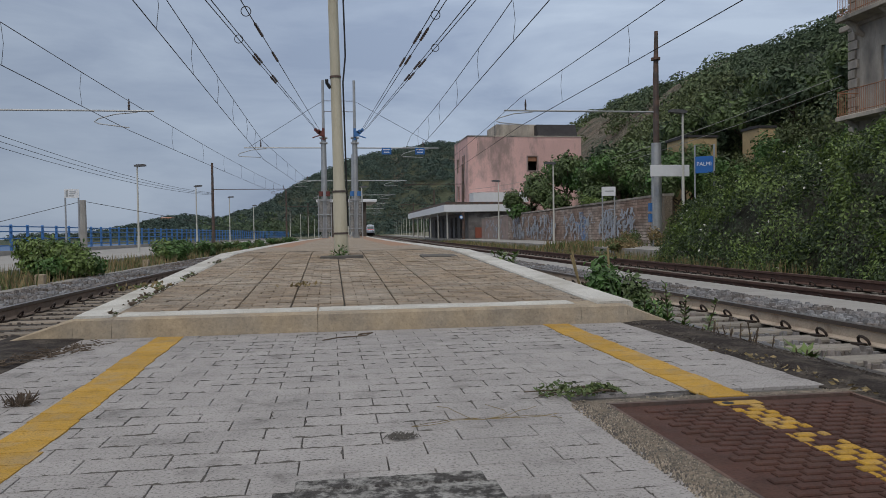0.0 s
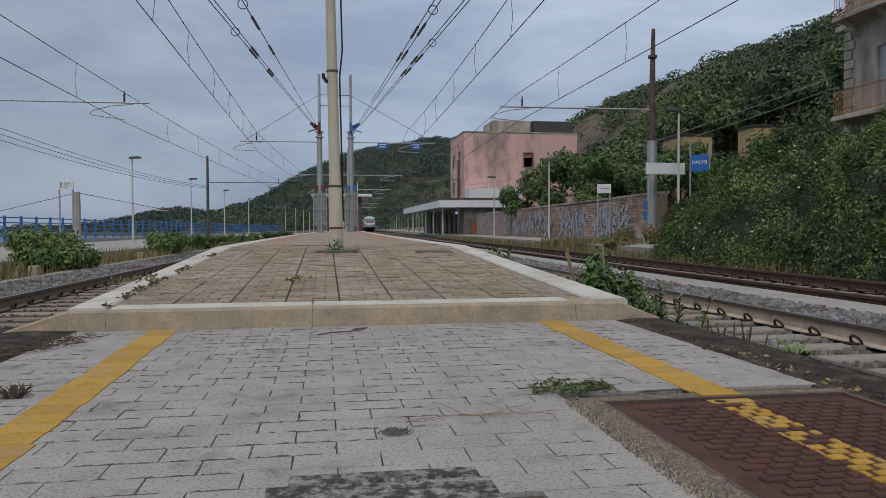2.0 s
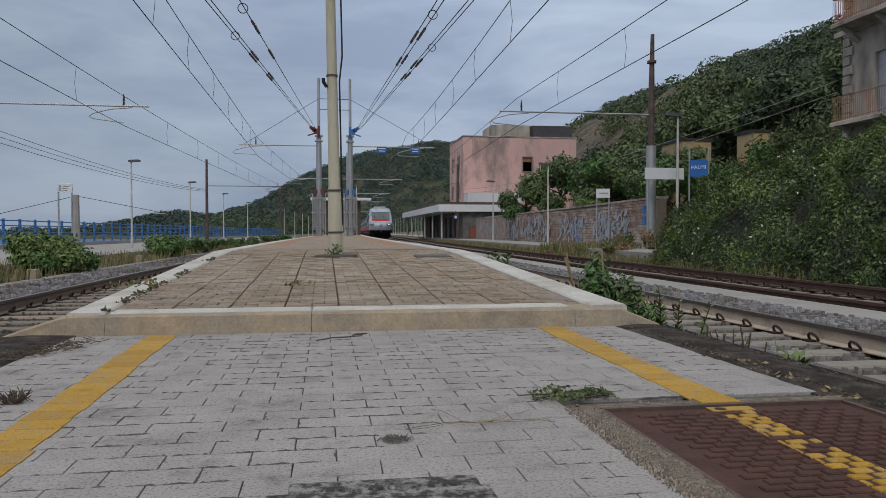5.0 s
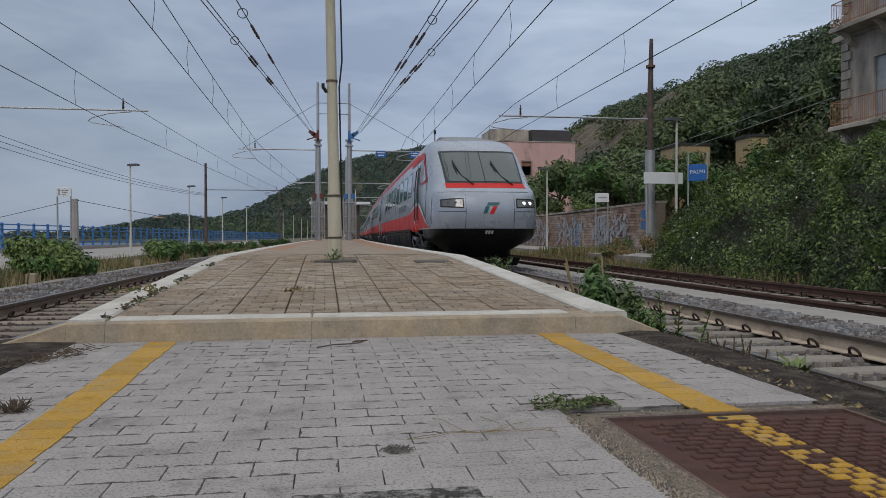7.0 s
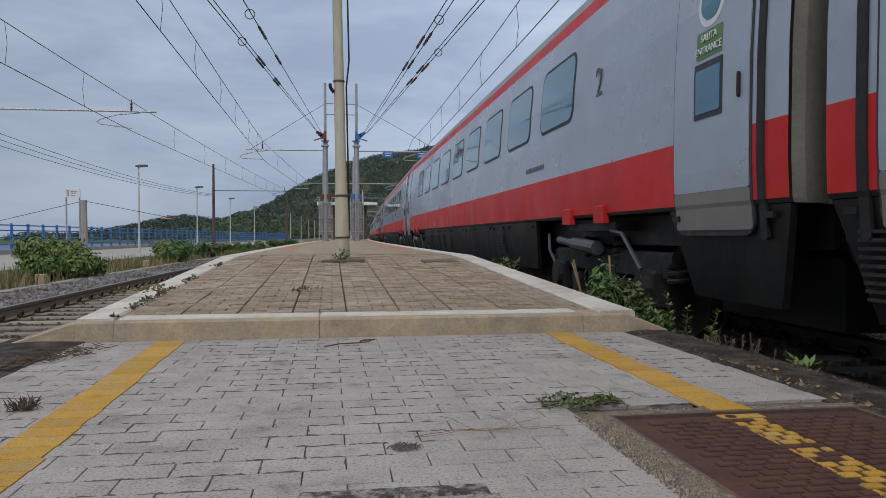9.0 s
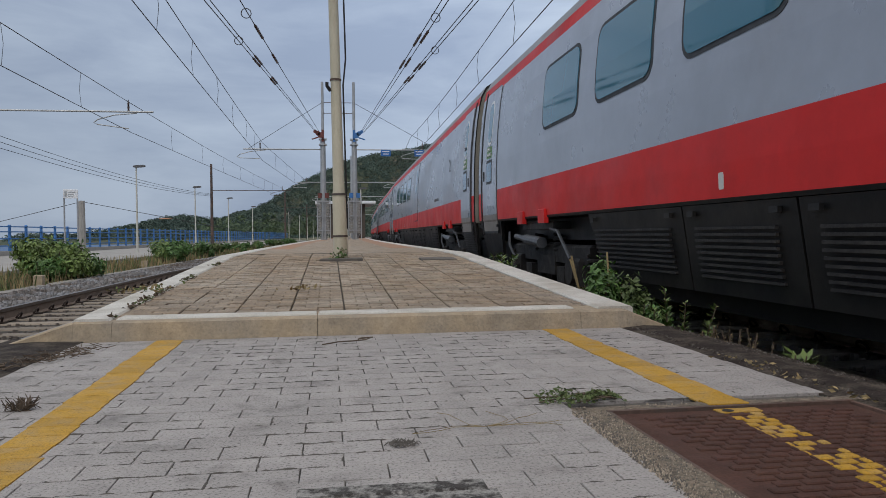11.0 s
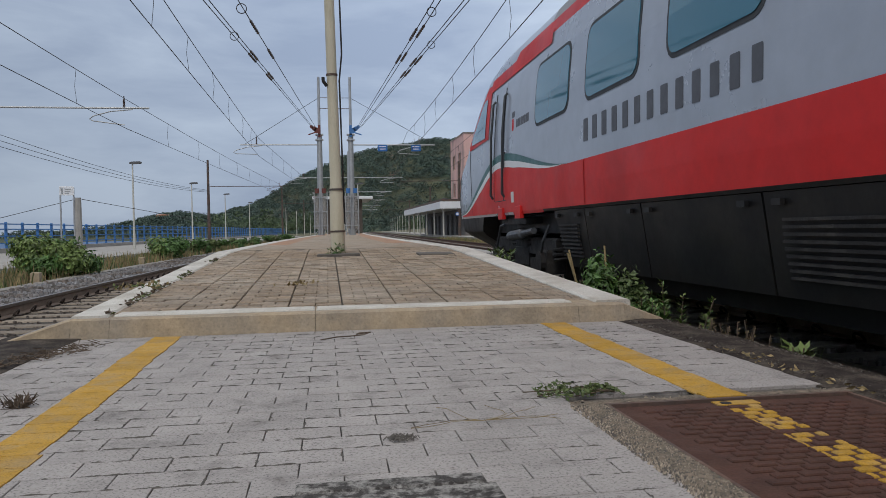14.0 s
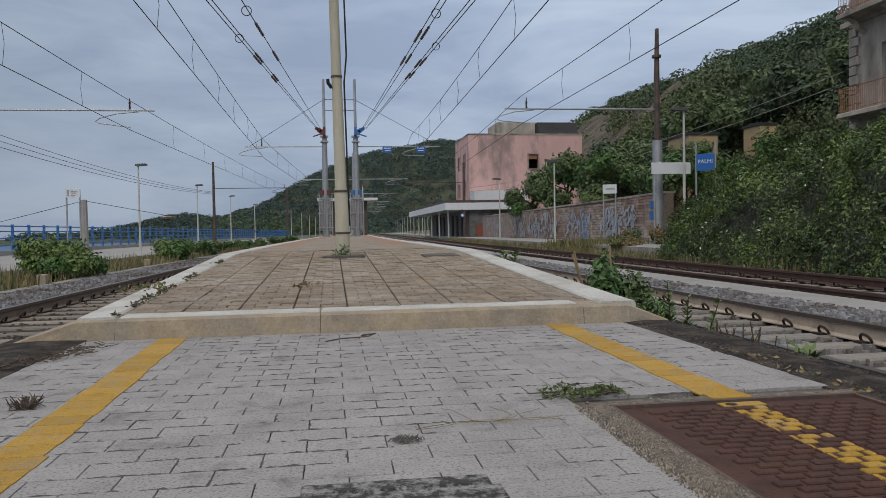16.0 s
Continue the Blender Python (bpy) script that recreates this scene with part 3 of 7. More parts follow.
def build_platform():
    # body of the ramp and of the long platform behind it
    ys = [KERB_Y + 0.06, 6, 8, CREST_Y, 12, 16, 20, 30, 40, 50, 60, 75, 90, 110, 140, 180, 230, 300]
    body = Mesh()
    body.loft([[(PLAT_L + 0.03 + bend(y), y, -0.7), (PLAT_R - 0.03 + bend(y), y, -0.7), (PLAT_R - 0.03 + bend(y), y, ramp_z(y) - 0.02), (PLAT_L + 0.03 + bend(y), y, ramp_z(y) - 0.02)] for y in ys])
    tagged(part("platform_body", body, M_SAND), "island platform rising on a short ramp", "platform", kind="structure")
    # front kerb with splayed ends
    kerb = Mesh()
    cuts = [-1.16, -0.08, 1.42]
    xs = [-1.62, -1.38, -1.36] + [PLAT_R - 0.06, PLAT_R, 1.93]
    def ring(x, top):
        lo = KERB_Y - 0.02 + 0.03 * math.sin(3 * x)
        return [(x, lo, -0.05), (x, lo + 0.035, top * 0.92), (x, lo + 0.06, top), (x, KERB_Y + 0.25, top + 0.006), (x, KERB_Y + 0.25, -0.05)]
    for a, b in zip([-1.36] + cuts, cuts + [1.70]):
        kerb.loft([ring(a + 0.001, 0.10), ring(b - 0.001, 0.10)])
    for x0, x1 in ((-1.36, -1.66), (1.70, 1.94)):
        end = [(x1, KERB_Y - 0.02, -0.05), (x1, KERB_Y - 0.015, -0.002), (x1, KERB_Y, 0.004), (x1, KERB_Y + 0.12, 0.004), (x1, KERB_Y + 0.12, -0.05)]
        kerb.loft([ring(x0, 0.10), end] if x0 > 0 else [end, ring(x0, 0.10)])
    tagged(part("ramp_kerb", kerb, M_KERB), "worn ochre concrete kerb across the ramp foot", "kerb", kind="structure")
    # white edges, in lengths
    edge = thing("platform_edge", pose(0, 0, 0), "white concrete edge stones of the platform", "platform edge", kind="structure")
    strip = Mesh()
    for a, b in zip(cuts[:1] + cuts[1:2], cuts[1:2] + cuts[2:]):
        strip.box(a + 0.004, b - 0.004, KERB_Y + 0.09, KERB_Y + 0.25, 0.0, 0.112, top=0.008)
    part("edge_stone", strip, M_WHITE_EDGE, edge)
    lens = [KERB_Y + 0.06, 5.6, 7.0, 8.3, CREST_Y, 11, 13, 15, 18, 21, 25, 30, 35, 40, 45, 50, 55, 60, 70, 80, 95, 110, 130, 150, 180, 220, 300]
    for side in (0, 1):
        for a, b in zip(lens, lens[1:]):
            e = Mesh()
            sec = []
            for y in (a + 0.004, b - 0.004):
                x0, x1 = ((PLAT_L - 0.02, PLAT_L + 0.17) if side == 0 else (PLAT_R - 0.20, PLAT_R + 0.02))
                x0, x1, z = x0 + bend(y), x1 + bend(y), ramp_z(y) + 0.012
                lip = 0.012
                sec.append([(x0, y, z - 0.14), (x1, y, z - 0.14), (x1, y, z - lip), (x1 - lip, y, z), (x0 + lip, y, z), (x0, y, z - lip)])
            e.loft(sec)
            part("edge_stone", e, M_WHITE_EDGE, edge)
    # paving beyond the crest, tinted band at both sides
    far = Mesh()
    rows = []
    fy = [CREST_Y + 0.9, 14, 20, 30, 45, 60, 80, 110, 150, 220, 300]
    for y in fy:
        z = ramp_z(y) + 0.004
        rows.append([(x + bend(y), y, z) for x in (PLAT_L + 0.17, -0.75, 1.05, PLAT_R - 0.2)])
    far.grid(rows, pick=lambda i, j: 1 if (j != 1 and i > 0) else 0)
    tagged(part("platform_paving", far, [M_BROWN_PAVER, M_ORANGE_PAVE]), "brown paving with rusty orange bands along the platform", "paving", kind="structure")


def build_right_platform():
    g = Mesh()
    ys = [17, 22, 30, 40, 55, 75, 100, 140, 200, 300]
    g.loft([[(10.6 + bend(y), y, -0.7), (15.0 + bend(y), y, -0.7), (15.0 + bend(y), y, -0.16), (10.6 + bend(y), y, -0.16)] for y in ys])
    tagged(part("pavement_inland", g, M_CONCRETE), "grey concrete side platform beside the wall", "platform", kind="structure")
    g = Mesh()
    g.loft([[(-16.8 + bend(y), y, -0.8), (-9.0 + bend(y), y, -0.8), (-9.0 + bend(y), y, -0.36), (-16.8 + bend(y), y, -0.33)] for y in [-60, -20, 5] + ys[:-2]])
    tagged(part("pavement_seaward", g, M_CONCRETE), "pale concrete walkway beside the blue railing", "pavement", kind="structure")


build_ground()
build_tracks()
build_low_pavement()
build_platform()
build_right_platform()


# ---- foliage ----
def leaf_blob(me, rnd, cx, cy, cz, rx, ry, rz, count, size, m=0, low=-0.4, shell=0.75):
    """Leaves in clumps round an uneven ellipsoid."""
    for _ in range(count):
        u, w = rnd.uniform(low, 1), rnd.uniform(0, 2 * math.pi)
        r = rnd.uniform(shell, 1.0) * (0.78 + 0.32 * noise.noise((cx + 2.3 * math.cos(w), cy + 2.3 * math.sin(w), 3 * u)))
        s = math.sqrt(max(0, 1 - u * u))
        p = Vector((cx + rx * r * s * math.cos(w), cy + ry * r * s * math.sin(w), cz + rz * r * u))
        leaf(me, rnd, p, size * rnd.uniform(0.6, 1.35), m, out=Vector((s * math.cos(w), s * math.sin(w), u + 0.25)))


def leaf(me, rnd, p, s, m=0, flat=0.0, out=None):
    """One leaf at p; out: the way its face looks, more or less."""
    if out is not None:
        n = (out.normalized() + Vector((rnd.gauss(0, 0.42), rnd.gauss(0, 0.42), rnd.gauss(0, 0.42)))).normalized()
        a = n.cross(Vector((rnd.gauss(0, 1), rnd.gauss(0, 1), rnd.gauss(0, 1)))).normalized()
        b = n.cross(a)
        me.face(p - a * s * 0.5, p + b * s * 0.25 + n * s * 0.08, p + a * s * 0.5, p - b * s * 0.25 + n * s * 0.08, m=m)
        return
    a = Vector((rnd.gauss(0, 1), rnd.gauss(0, 1), rnd.gauss(0, 1) * (1 - flat))).normalized()
    b = a.cross(Vector((rnd.gauss(0, 1), rnd.gauss(0, 1), rnd.gauss(0, 1)))).normalized()
    n = a.cross(b)
    me.face(p - a * s * 0.5, p + b * s * 0.26 + n * s * 0.08, p + a * s * 0.5, p - b * s * 0.26 + n * s * 0.08, m=m)


def blade(me, rnd, x, y, z, h, m=0, w=0.012, lean=0.4):
    d = rnd.uniform(0, 2 * math.pi)
    k = h * rnd.uniform(0, lean)
    q = rnd.uniform(0, math.pi)
    ax, ay = math.cos(q) * w, math.sin(q) * w
    me.face((x - ax, y - ay, z), (x + ax, y + ay, z), (x + math.cos(d) * k, y + math.sin(d) * k, z + h), m=m)


def hedge_top(x, y):
    """Height of the bramble slope inland of the disused track."""
    foot = 9.35 + 0.4 * noise.noise((y * 0.25, 3, 0)) + 0.46 * max(0, y - 20.5)
    rise = max(0.0, x - foot)
    if rise <= 0:
        return None
    top = 3.3 + 0.9 * noise.noise((x * 0.25, y * 0.25, 1)) + 0.07 * max(0, x - 15)
    return -0.5 + top * (1 - math.exp(-rise / 1.55)) * (0.93 + 0.22 * noise.noise((x * 0.8, y * 0.6, 4)))


def hedge_puff(x, y, h):
    """The bulges of the thicket."""
    return 0.95 * noise.noise((x * 0.75, y * 0.75, h * 0.9)) + 0.55 * noise.noise((x * 1.7, y * 1.7, h * 1.7))


def build_hedge():
    rnd = random.Random(7)
    hedge = thing("bramble_slope", pose(0, 0, 0), "dense green bramble thicket covering the slope beside the disused track", "bramble thicket")
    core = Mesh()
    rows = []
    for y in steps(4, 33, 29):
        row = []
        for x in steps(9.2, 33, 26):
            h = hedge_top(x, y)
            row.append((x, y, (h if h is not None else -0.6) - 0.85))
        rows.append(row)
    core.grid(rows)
    # this sheet fills the leaf gaps with painted shade over the stems
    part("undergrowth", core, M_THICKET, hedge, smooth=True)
    lv = Mesh()
    n = 0
    while n < 230000:
        y = rnd.uniform(4.5, 33)
        x = 9.1 + 14 * rnd.random() ** 1.8
        h = hedge_top(x, y)
        if h is None:
            continue
        puff = hedge_puff(x, y, h)
        clump = noise.noise((x * 1.7, y * 1.7, h * 1.7))
        if clump < -0.12 and rnd.random() < min(0.92, -3.2 * clump):
            continue
        if noise.noise((x * 2.3, y * 2.3, h * 2.6)) + 0.5 * noise.noise((x * 5, y * 5, h * 5)) < -0.22:
            continue
        z = h + puff - 0.25 * rnd.random() ** 2
        hx, hy = hedge_top(x + 0.18, y), hedge_top(x, y + 0.18)
        out = Vector((h + puff - (h if hx is None else hx + hedge_puff(x + 0.18, y, hx)), h + puff - (h if hy is None else hy + hedge_puff(x, y + 0.18, hy)), 0.13))
        lo = 0.5 if x < 10.5 else 0.25
        # bulges mostly take the bright leaf, hollows the dark: light painted by height
        leaf(lv, rnd, Vector((x + rnd.gauss(0, 0.1), y, max(-0.5, z - rnd.random() * lo))), rnd.uniform(0.045, 0.125), out=out, m=0 if rnd.random() < 0.78 - 1.1 * clump + 0.5 * noise.noise((x * 0.4, y * 0.4, 3)) else 1)
        n += 1
    leaves = part("foliage", lv, [M_LEAF, M_LEAF_YOUNG_LIT], hedge)
    tagged(leaves, kind="stuff")
    fl = Mesh()
    for _ in range(900):
        y, x = rnd.uniform(8, 30), 9.3 + 6 * rnd.random()
        c = noise.noise((x * 0.7, y * 0.7, 20))
        h = hedge_top(x, y)
        if h is not None and c > 0.15:
            leaf(fl, rnd, Vector((x, y, h + 0.12)), 0.09)
    tagged(part("blossom", fl, M_FLOWER, hedge, "small whitish blossom clusters"), kind="stuff")


def bush(name, x, y, z, r, h, count, size, mats, label, category, low=-0.2, seed=1):
    rnd = random.Random(seed)
    ob = thing(name, pose(x, y, z), label, category)
    st = Mesh()
    for k in range(7):
        w = rnd.uniform(0, 6.28)
        st.tube([(0, 0, -0.05), (0.3 * r * math.cos(w), 0.3 * r * math.sin(w), 0.4 * h), (0.55 * r * math.cos(w), 0.55 * r * math.sin(w), 0.68 * h)], [0.02 + 0.02 * r, 0.012 + 0.01 * r, 0.004], 5)
    part("stem", st, M_TWIG, ob)
    lv = Mesh()
    for k in range(9):
        w, q = rnd.uniform(0, 6.28), rnd.uniform(0.15, 0.62)
        leaf_blob(lv, rnd, q * r * math.cos(w), q * r * math.sin(w), h * rnd.uniform(0.3, 0.72), r * 0.48, r * 0.48, h * 0.34, count // 9, size, m=rnd.choice((0, 0, 1)), low=-0.9, shell=0.35)
    part("foliage", lv, mats, ob)
    return ob


def tree(x, y, z, h, r, seed, count=2600, size=0.34, mats=None, label="broad-leaved green tree behind the wall", trunk=0.13):
    rnd = random.Random(seed)
    ob = thing("tree", pose(x, y, z), label, "tree")
    t = Mesh()
    t.tube([(0, 0, -0.3), (0.1, 0, h * 0.3), (0.05, 0.1, h * 0.6), (0.1, 0.1, h * 0.85)], [trunk, trunk * 0.8, trunk * 0.5, 0.03], 8)
    tips = []
    for k in range(9):
        w = 2 * math.pi * k / 9 + rnd.random()
        b = h * rnd.uniform(0.28, 0.6)
        e = (r * 0.7 * math.cos(w), r * 0.7 * math.sin(w), b + h * rnd.uniform(0.1, 0.36))
        t.tube([(0.08, 0.05, b), (e[0] * 0.5, e[1] * 0.5, (b + e[2]) / 2 + 0.1), e], [trunk * 0.5, trunk * 0.3, 0.02], 6)
        tips.append(e)
    part("trunk", t, M_TWIG, ob)
    c = Mesh()
    for e in tips + [(0, 0, h * 0.82), (0.2 * r, -0.2 * r, h * 0.7)]:
        leaf_blob(c, rnd, e[0], e[1], e[2], r * 0.5, r * 0.5, h * 0.2, count // 11, size, m=rnd.choice((0, 0, 1)), low=-0.8, shell=0.4)
    part("crown", c, mats or [M_LEAF_BUSH, M_LEAF], ob)
    return ob


# ---- hills ----
def hill_near(x, y):
    """The steep hillside inland."""
    d = x - 26 - 0.10 * max(0, y - 40)
    if d < 0:
        return None
    top = (16.5 + 0.094 * min(y, 190)) * (1.0 + 0.14 * noise.noise((x * 0.02, y * 0.02, 9))) + 0.10 * max(0, d - 60)
    rise = max(0.1, 1.0 * d + 4 * noise.noise((x * 0.03, y * 0.03, 2)) + 2 * noise.noise((x * 0.09, y * 0.09, 5)))
    top *= 1.08 - 0.23 * min(1.0, max(0.0, (x / max(y, 30.0) - 0.55) / 0.16))
    return 2 + (rise ** -4 + top ** -4) ** -0.25


def build_hills():
    rnd = random.Random(3)
    # inland slope
    g = Mesh()
    rows = []
    for y in steps(30, 470, 44):
        row = []
        for d in steps(0, 300, 44):
            x = 22 + 0.10 * max(0, y - 40) + d
            h = hill_near(x, y)
            row.append((x, y, (h if h is not None else 1.0)))
        rows.append(row)
    g.grid(rows, pick=lambda i, j: 1 if (7 < i < 26 and 1 < j < 6 and noise.noise((i * 0.35, j * 0.5, 7)) > -0.35) else 0)
    slope = thing("hillside", pose(0, 0, 0), "steep green hillside with bare tan rock faces above the station", "hill", kind="structure")
    part("slope", g, [M_HILL, M_ROCK], slope, smooth=True)
    crowns = Mesh()
    n = 0
    while n < 7500:
        y = 42 + 410 * rnd.random() ** 1.7
        d = 2 + 230 * rnd.random() ** 1.6
        x = 22 + 0.10 * max(0, y - 40) + d
        h = hill_near(x, y)
        if h is None:
            continue
        i, j = (y - 30) / 10, d / 300 * 44
        if 7.5 < i < 26 and 1 < j < 5.5 and noise.noise((i * 0.35, j * 0.5, 7)) > -0.3 and rnd.random() < 0.95:
            continue
        r = rnd.uniform(1.1, 2.7)
        fine = 0.15 + 0.0034 * y
        k = int(min(150, 17 * (r / fine) ** 1.35))
        # low crowns get the yellower leaf with sunlight painted in
        low = 1 if h < (0.17 + 0.05 * noise.noise((x * 0.06, y * 0.06, 21))) * y else 0
        for _ in range(k):
            u, w = rnd.uniform(-0.1, 1), rnd.uniform(0, 6.28)
            s = math.sqrt(max(0, 1 - u * u))
            leaf(crowns, rnd, Vector((x + r * s * math.cos(w), y + r * s * math.sin(w), h + 0.2 * r + r * 0.8 * u)), fine * rnd.uniform(0.65, 1.35), m=low, out=Vector((s * math.cos(w), s * math.sin(w), u + 0.1)))
        n += 1
    tagged(part("scrub_canopy", crowns, [M_HILL_LEAF, M_SLOPE_LEAF], slope), kind="stuff")
    # headland across the line, behind the station
    g = Mesh()

    def head(x, y):
        a = 94 * math.exp(-((x - 150) / 175) ** 2 - ((y - 720) / 190) ** 2)
        b = 56 * math.exp(-((x - 30) / 90) ** 2 - ((y - 690) / 130) ** 2)
        c = 19 * math.exp(-((x + 132) / 42) ** 2 - ((y - 700) / 120) ** 2)
        fade = min(1.0, max(0.0, (y - 395) / 150.0)) ** 1.4
        return -3 + fade * (max(a, b, c) * 0.55 + (a + b + c) * 0.45 * 0.72 + 5 * noise.noise((x * 0.02, y * 0.02, 1)) + 2.0 * noise.noise((x * 0.07, y * 0.07, 3)))

    rows = [[(x, y, head(x, y)) for x in steps(-240, 420, 80)] for y in steps(395, 900, 46)]
    g.grid(rows, pick=lambda i, j: 1 if noise.noise((i * 0.3, j * 0.3, 12)) > 0.52 else 0)
    land = thing("headland", pose(0, 0, 0), "wooded headland sloping down to the sea", "hill", kind="structure")
    part("slope", g, [M_HILL, M_ROCK], land, smooth=True)
    crowns = Mesh()
    n = 0
    while n < 6500:
        x, y = rnd.uniform(-230, 330), 420 + 310 * rnd.random()
        h = head(x, y)
        if h < -1.5:
            continue
        n += 1
        r = rnd.uniform(2.4, 4.8)
        if noise.noise((x * 0.02, y * 0.02, 31)) > 0.42:
            continue
        for _ in range(48):
            u, w = rnd.uniform(0, 1), rnd.uniform(0, 6.28)
            s = math.sqrt(max(0, 1 - u * u))
            leaf(crowns, rnd, Vector((x + r * s * math.cos(w), y + r * s * math.sin(w), h + r * 0.9 * u)), r * rnd.uniform(0.26, 0.5), out=Vector((s * math.cos(w), s * math.sin(w), u + 0.1)))
    # the canopy wears the haze-tinted leaf colour
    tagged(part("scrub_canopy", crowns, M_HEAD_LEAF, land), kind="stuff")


build_hedge()
build_hills()


# ---- masts, lamps, wires ----
def lamp_post(x, y, z, h, arm=0.5, label="pale street lamp post with a flat dark head", turn=0.0):
    ob = thing("street_lamp", pose(x, y, z, 0, 0, turn), label, "street lamp", "platform lamps")
    part("base", Mesh().tube([(0, 0, 0), (0, 0, 0.9)], [0.075, 0.07], 12), M_LAMP_POLE, ob, smooth=True)
    part("pole", Mesh().tube([(0, 0, 0.88), (0, 0, h - 0.05)], [0.06, 0.042], 12), M_LAMP_POLE, ob, smooth=True)
    hd = Mesh()
    hd.loft([[(a, -0.13 * k, b), (a, 0.13 * k, b), (a, 0.11 * k, b + c), (a, -0.11 * k, b + c)] for a, b, c, k in ((-0.16, h - 0.06, 0.08, 0.7), (0.0, h - 0.08, 0.14, 1), (arm * 0.8, h - 0.05, 0.13, 1), (arm, h - 0.03, 0.08, 0.8))])
    part("lamp_head", hd, M_LAMP_HEAD, ob)
    return ob


def lattice(me, x, y, z0, z1, w, step=0.45, m=0, t=0.022):
    for sx in (-w, w):
        for sy in (-w, w):
            me.box(x + sx - t, x + sx + t, y + sy - t, y + sy + t, z0, z1, m=m)
    z, flip = z0, 1
    while z + step < z1:
        for sy in (-w, w):
            me.tube([(x - w * flip, y + sy, z), (x + w * flip, y + sy, z + step)], 0.012, 4, m=m)
        for sx in (-w, w):
            me.tube([(x + sx, y - w * flip, z), (x + sx, y + w * flip, z + step)], 0.012, 4, m=m)
        z, flip = z + step, -flip


def bracket(ob, x0, x1, y, z, hang, mat=None):
    """A horizontal arm with the insulator and the steady arm of one contact wire; places in the thing's space."""
    mat = mat or M_ZINC
    a = Mesh().tube([(x0, y, z), (x1, y, z)], 0.035, 8)
    part("arm", a, mat, ob, smooth=True)
    d = 1 if x1 < x0 else -1
    c = x1 + d * 0.9
    i = Mesh()
    for k in range(6):
        i.tube([(c, y, z + 0.05 + k * 0.05), (c, y, z + 0.085 + k * 0.05)], [0.055, 0.03], 8)
    i.tube([(c, y, z), (c, y, z + 0.45)], 0.02, 6)
    part("insulator", i, M_INSULATOR, ob)
    s = Mesh().tube([(c + 0.3, y, z - 0.05), (c - 0.5, y, z - 0.13), (c - 1.1, y, z - 0.30), (c - 1.25, y, z - 0.42), (c - 1.1, y, z - 0.49), (c, y, z - hang + 0.02)], 0.022, 6)
    part("steady_arm", s, mat, ob, smooth=True)


def build_masts():
    # twin masts on the island platform
    for sx, mat, label, wheel, reach in ((-0.32, M_RED_PAINT, "tall grey catenary mast with a red tensioning wheel on the platform", -1, -4.66), (1.42, M_BLUE, "tall grey catenary mast with a blue tensioning wheel on the platform", 1, 6.2)):
        ob = thing("catenary_mast", pose(sx, 43, 0.30), label, "catenary mast", "twin masts")
        p = Mesh().tube([(0, 0, 0), (0, 0, 5.6)], [0.19, 0.14], 12)
        p.tube([(0, 0, 5.6), (0, 0, 8.85)], [0.085, 0.075], 10)
        part("post", p, M_ZINC, ob, smooth=True)
        f = Mesh()
        for cx in (-0.42, 0.30):
            lattice(f, cx * 0.6 + 0.04, -0.1, 0.0, 2.35, 0.14)
        for z in (0.5, 1.3, 2.1):
            f.box(-0.42, 0.4, -0.28, -0.24, z, z + 0.05)
        part("guard_cage", f, M_ZINC, ob)
        for cx in (-0.2, 0.2):
            for k in range(11):
                part("counterweight", Mesh().tube([(cx, -0.1, 0.35 + k * 0.17), (cx, -0.1, 0.50 + k * 0.17)], 0.12, 12), M_CONCRETE, ob, smooth=True)
        for cx in (-0.2, 0.2):
            part("weight_cap", Mesh().tube([(cx, -0.1, 2.35), (cx, -0.1, 2.62)], 0.125, 10), mat, ob, smooth=True)
        wh = Mesh()
        for k in range(3):
            wh.tube([(0.12 * wheel + 0.15 * k * wheel, -0.22, 5.85 + 0.1 * k), (0.12 * wheel + 0.15 * k * wheel, -0.14, 5.85 + 0.1 * k)], 0.16 - 0.03 * k, 14)
        wh.tube([(0.2 * wheel, -0.18, 5.75), (0.6 * wheel, -0.3, 5.6)], 0.035, 8)
        wh.box(-0.07, 0.07, -0.2, 0.05, 5.5, 6.15)
        part("tension_wheel", wh, mat, ob, smooth=True)
        for z in (5.3, 5.6):
            part("bracket", Mesh().box(-0.22, 0.22, -0.2, 0.2, z, z + 0.07), M_ZINC, ob)
        bracket(ob, 0, reach - sx, 0, 5.07, 0.55)
    tie = thing("mast_tie", pose(0, 43, 0), "thin steel tie rods between the twin masts", "tie rod")
    part("tie_rod", Mesh().tube([(-0.32, 0, 8.0), (1.42, 0, 8.0)], 0.018, 6), M_DARK_STEEL, tie)
    part("tie_rod", Mesh().tube([(-0.32, 0, 7.4), (1.42, 0, 7.4)], 0.018, 6), M_DARK_STEEL, tie)
    part("guy_wire", Mesh().tube([(-0.32, 0, 8.0), (-4.4, 0, 5.4)], 0.012, 5), M_WIRE, tie)
    part("guy_wire", Mesh().tube([(1.42, 0, 8.0), (6.0, 0, 5.5)], 0.012, 5), M_WIRE, tie)
    # blue route plates on the inland arm
    for x in (3.2, 5.1):
        s = thing("route_plate", pose(x, 42.9, 5.12), "small blue enamel plate with white lines hung from the catenary arm", "sign", "route plates")
        part("plate", Mesh().box(-0.27, 0.27, -0.015, 0.015, -0.12, 0.25, top=0.005), M_SIGN_BLUE, s)
        t = Mesh()
        t.box(-0.2, 0.2, -0.022, -0.018, 0.12, 0.17)
        t.box(-0.16, 0.16, -0.022, -0.018, -0.02, 0.03)
        part("lettering", t, M_SIGN_WHITE, s)
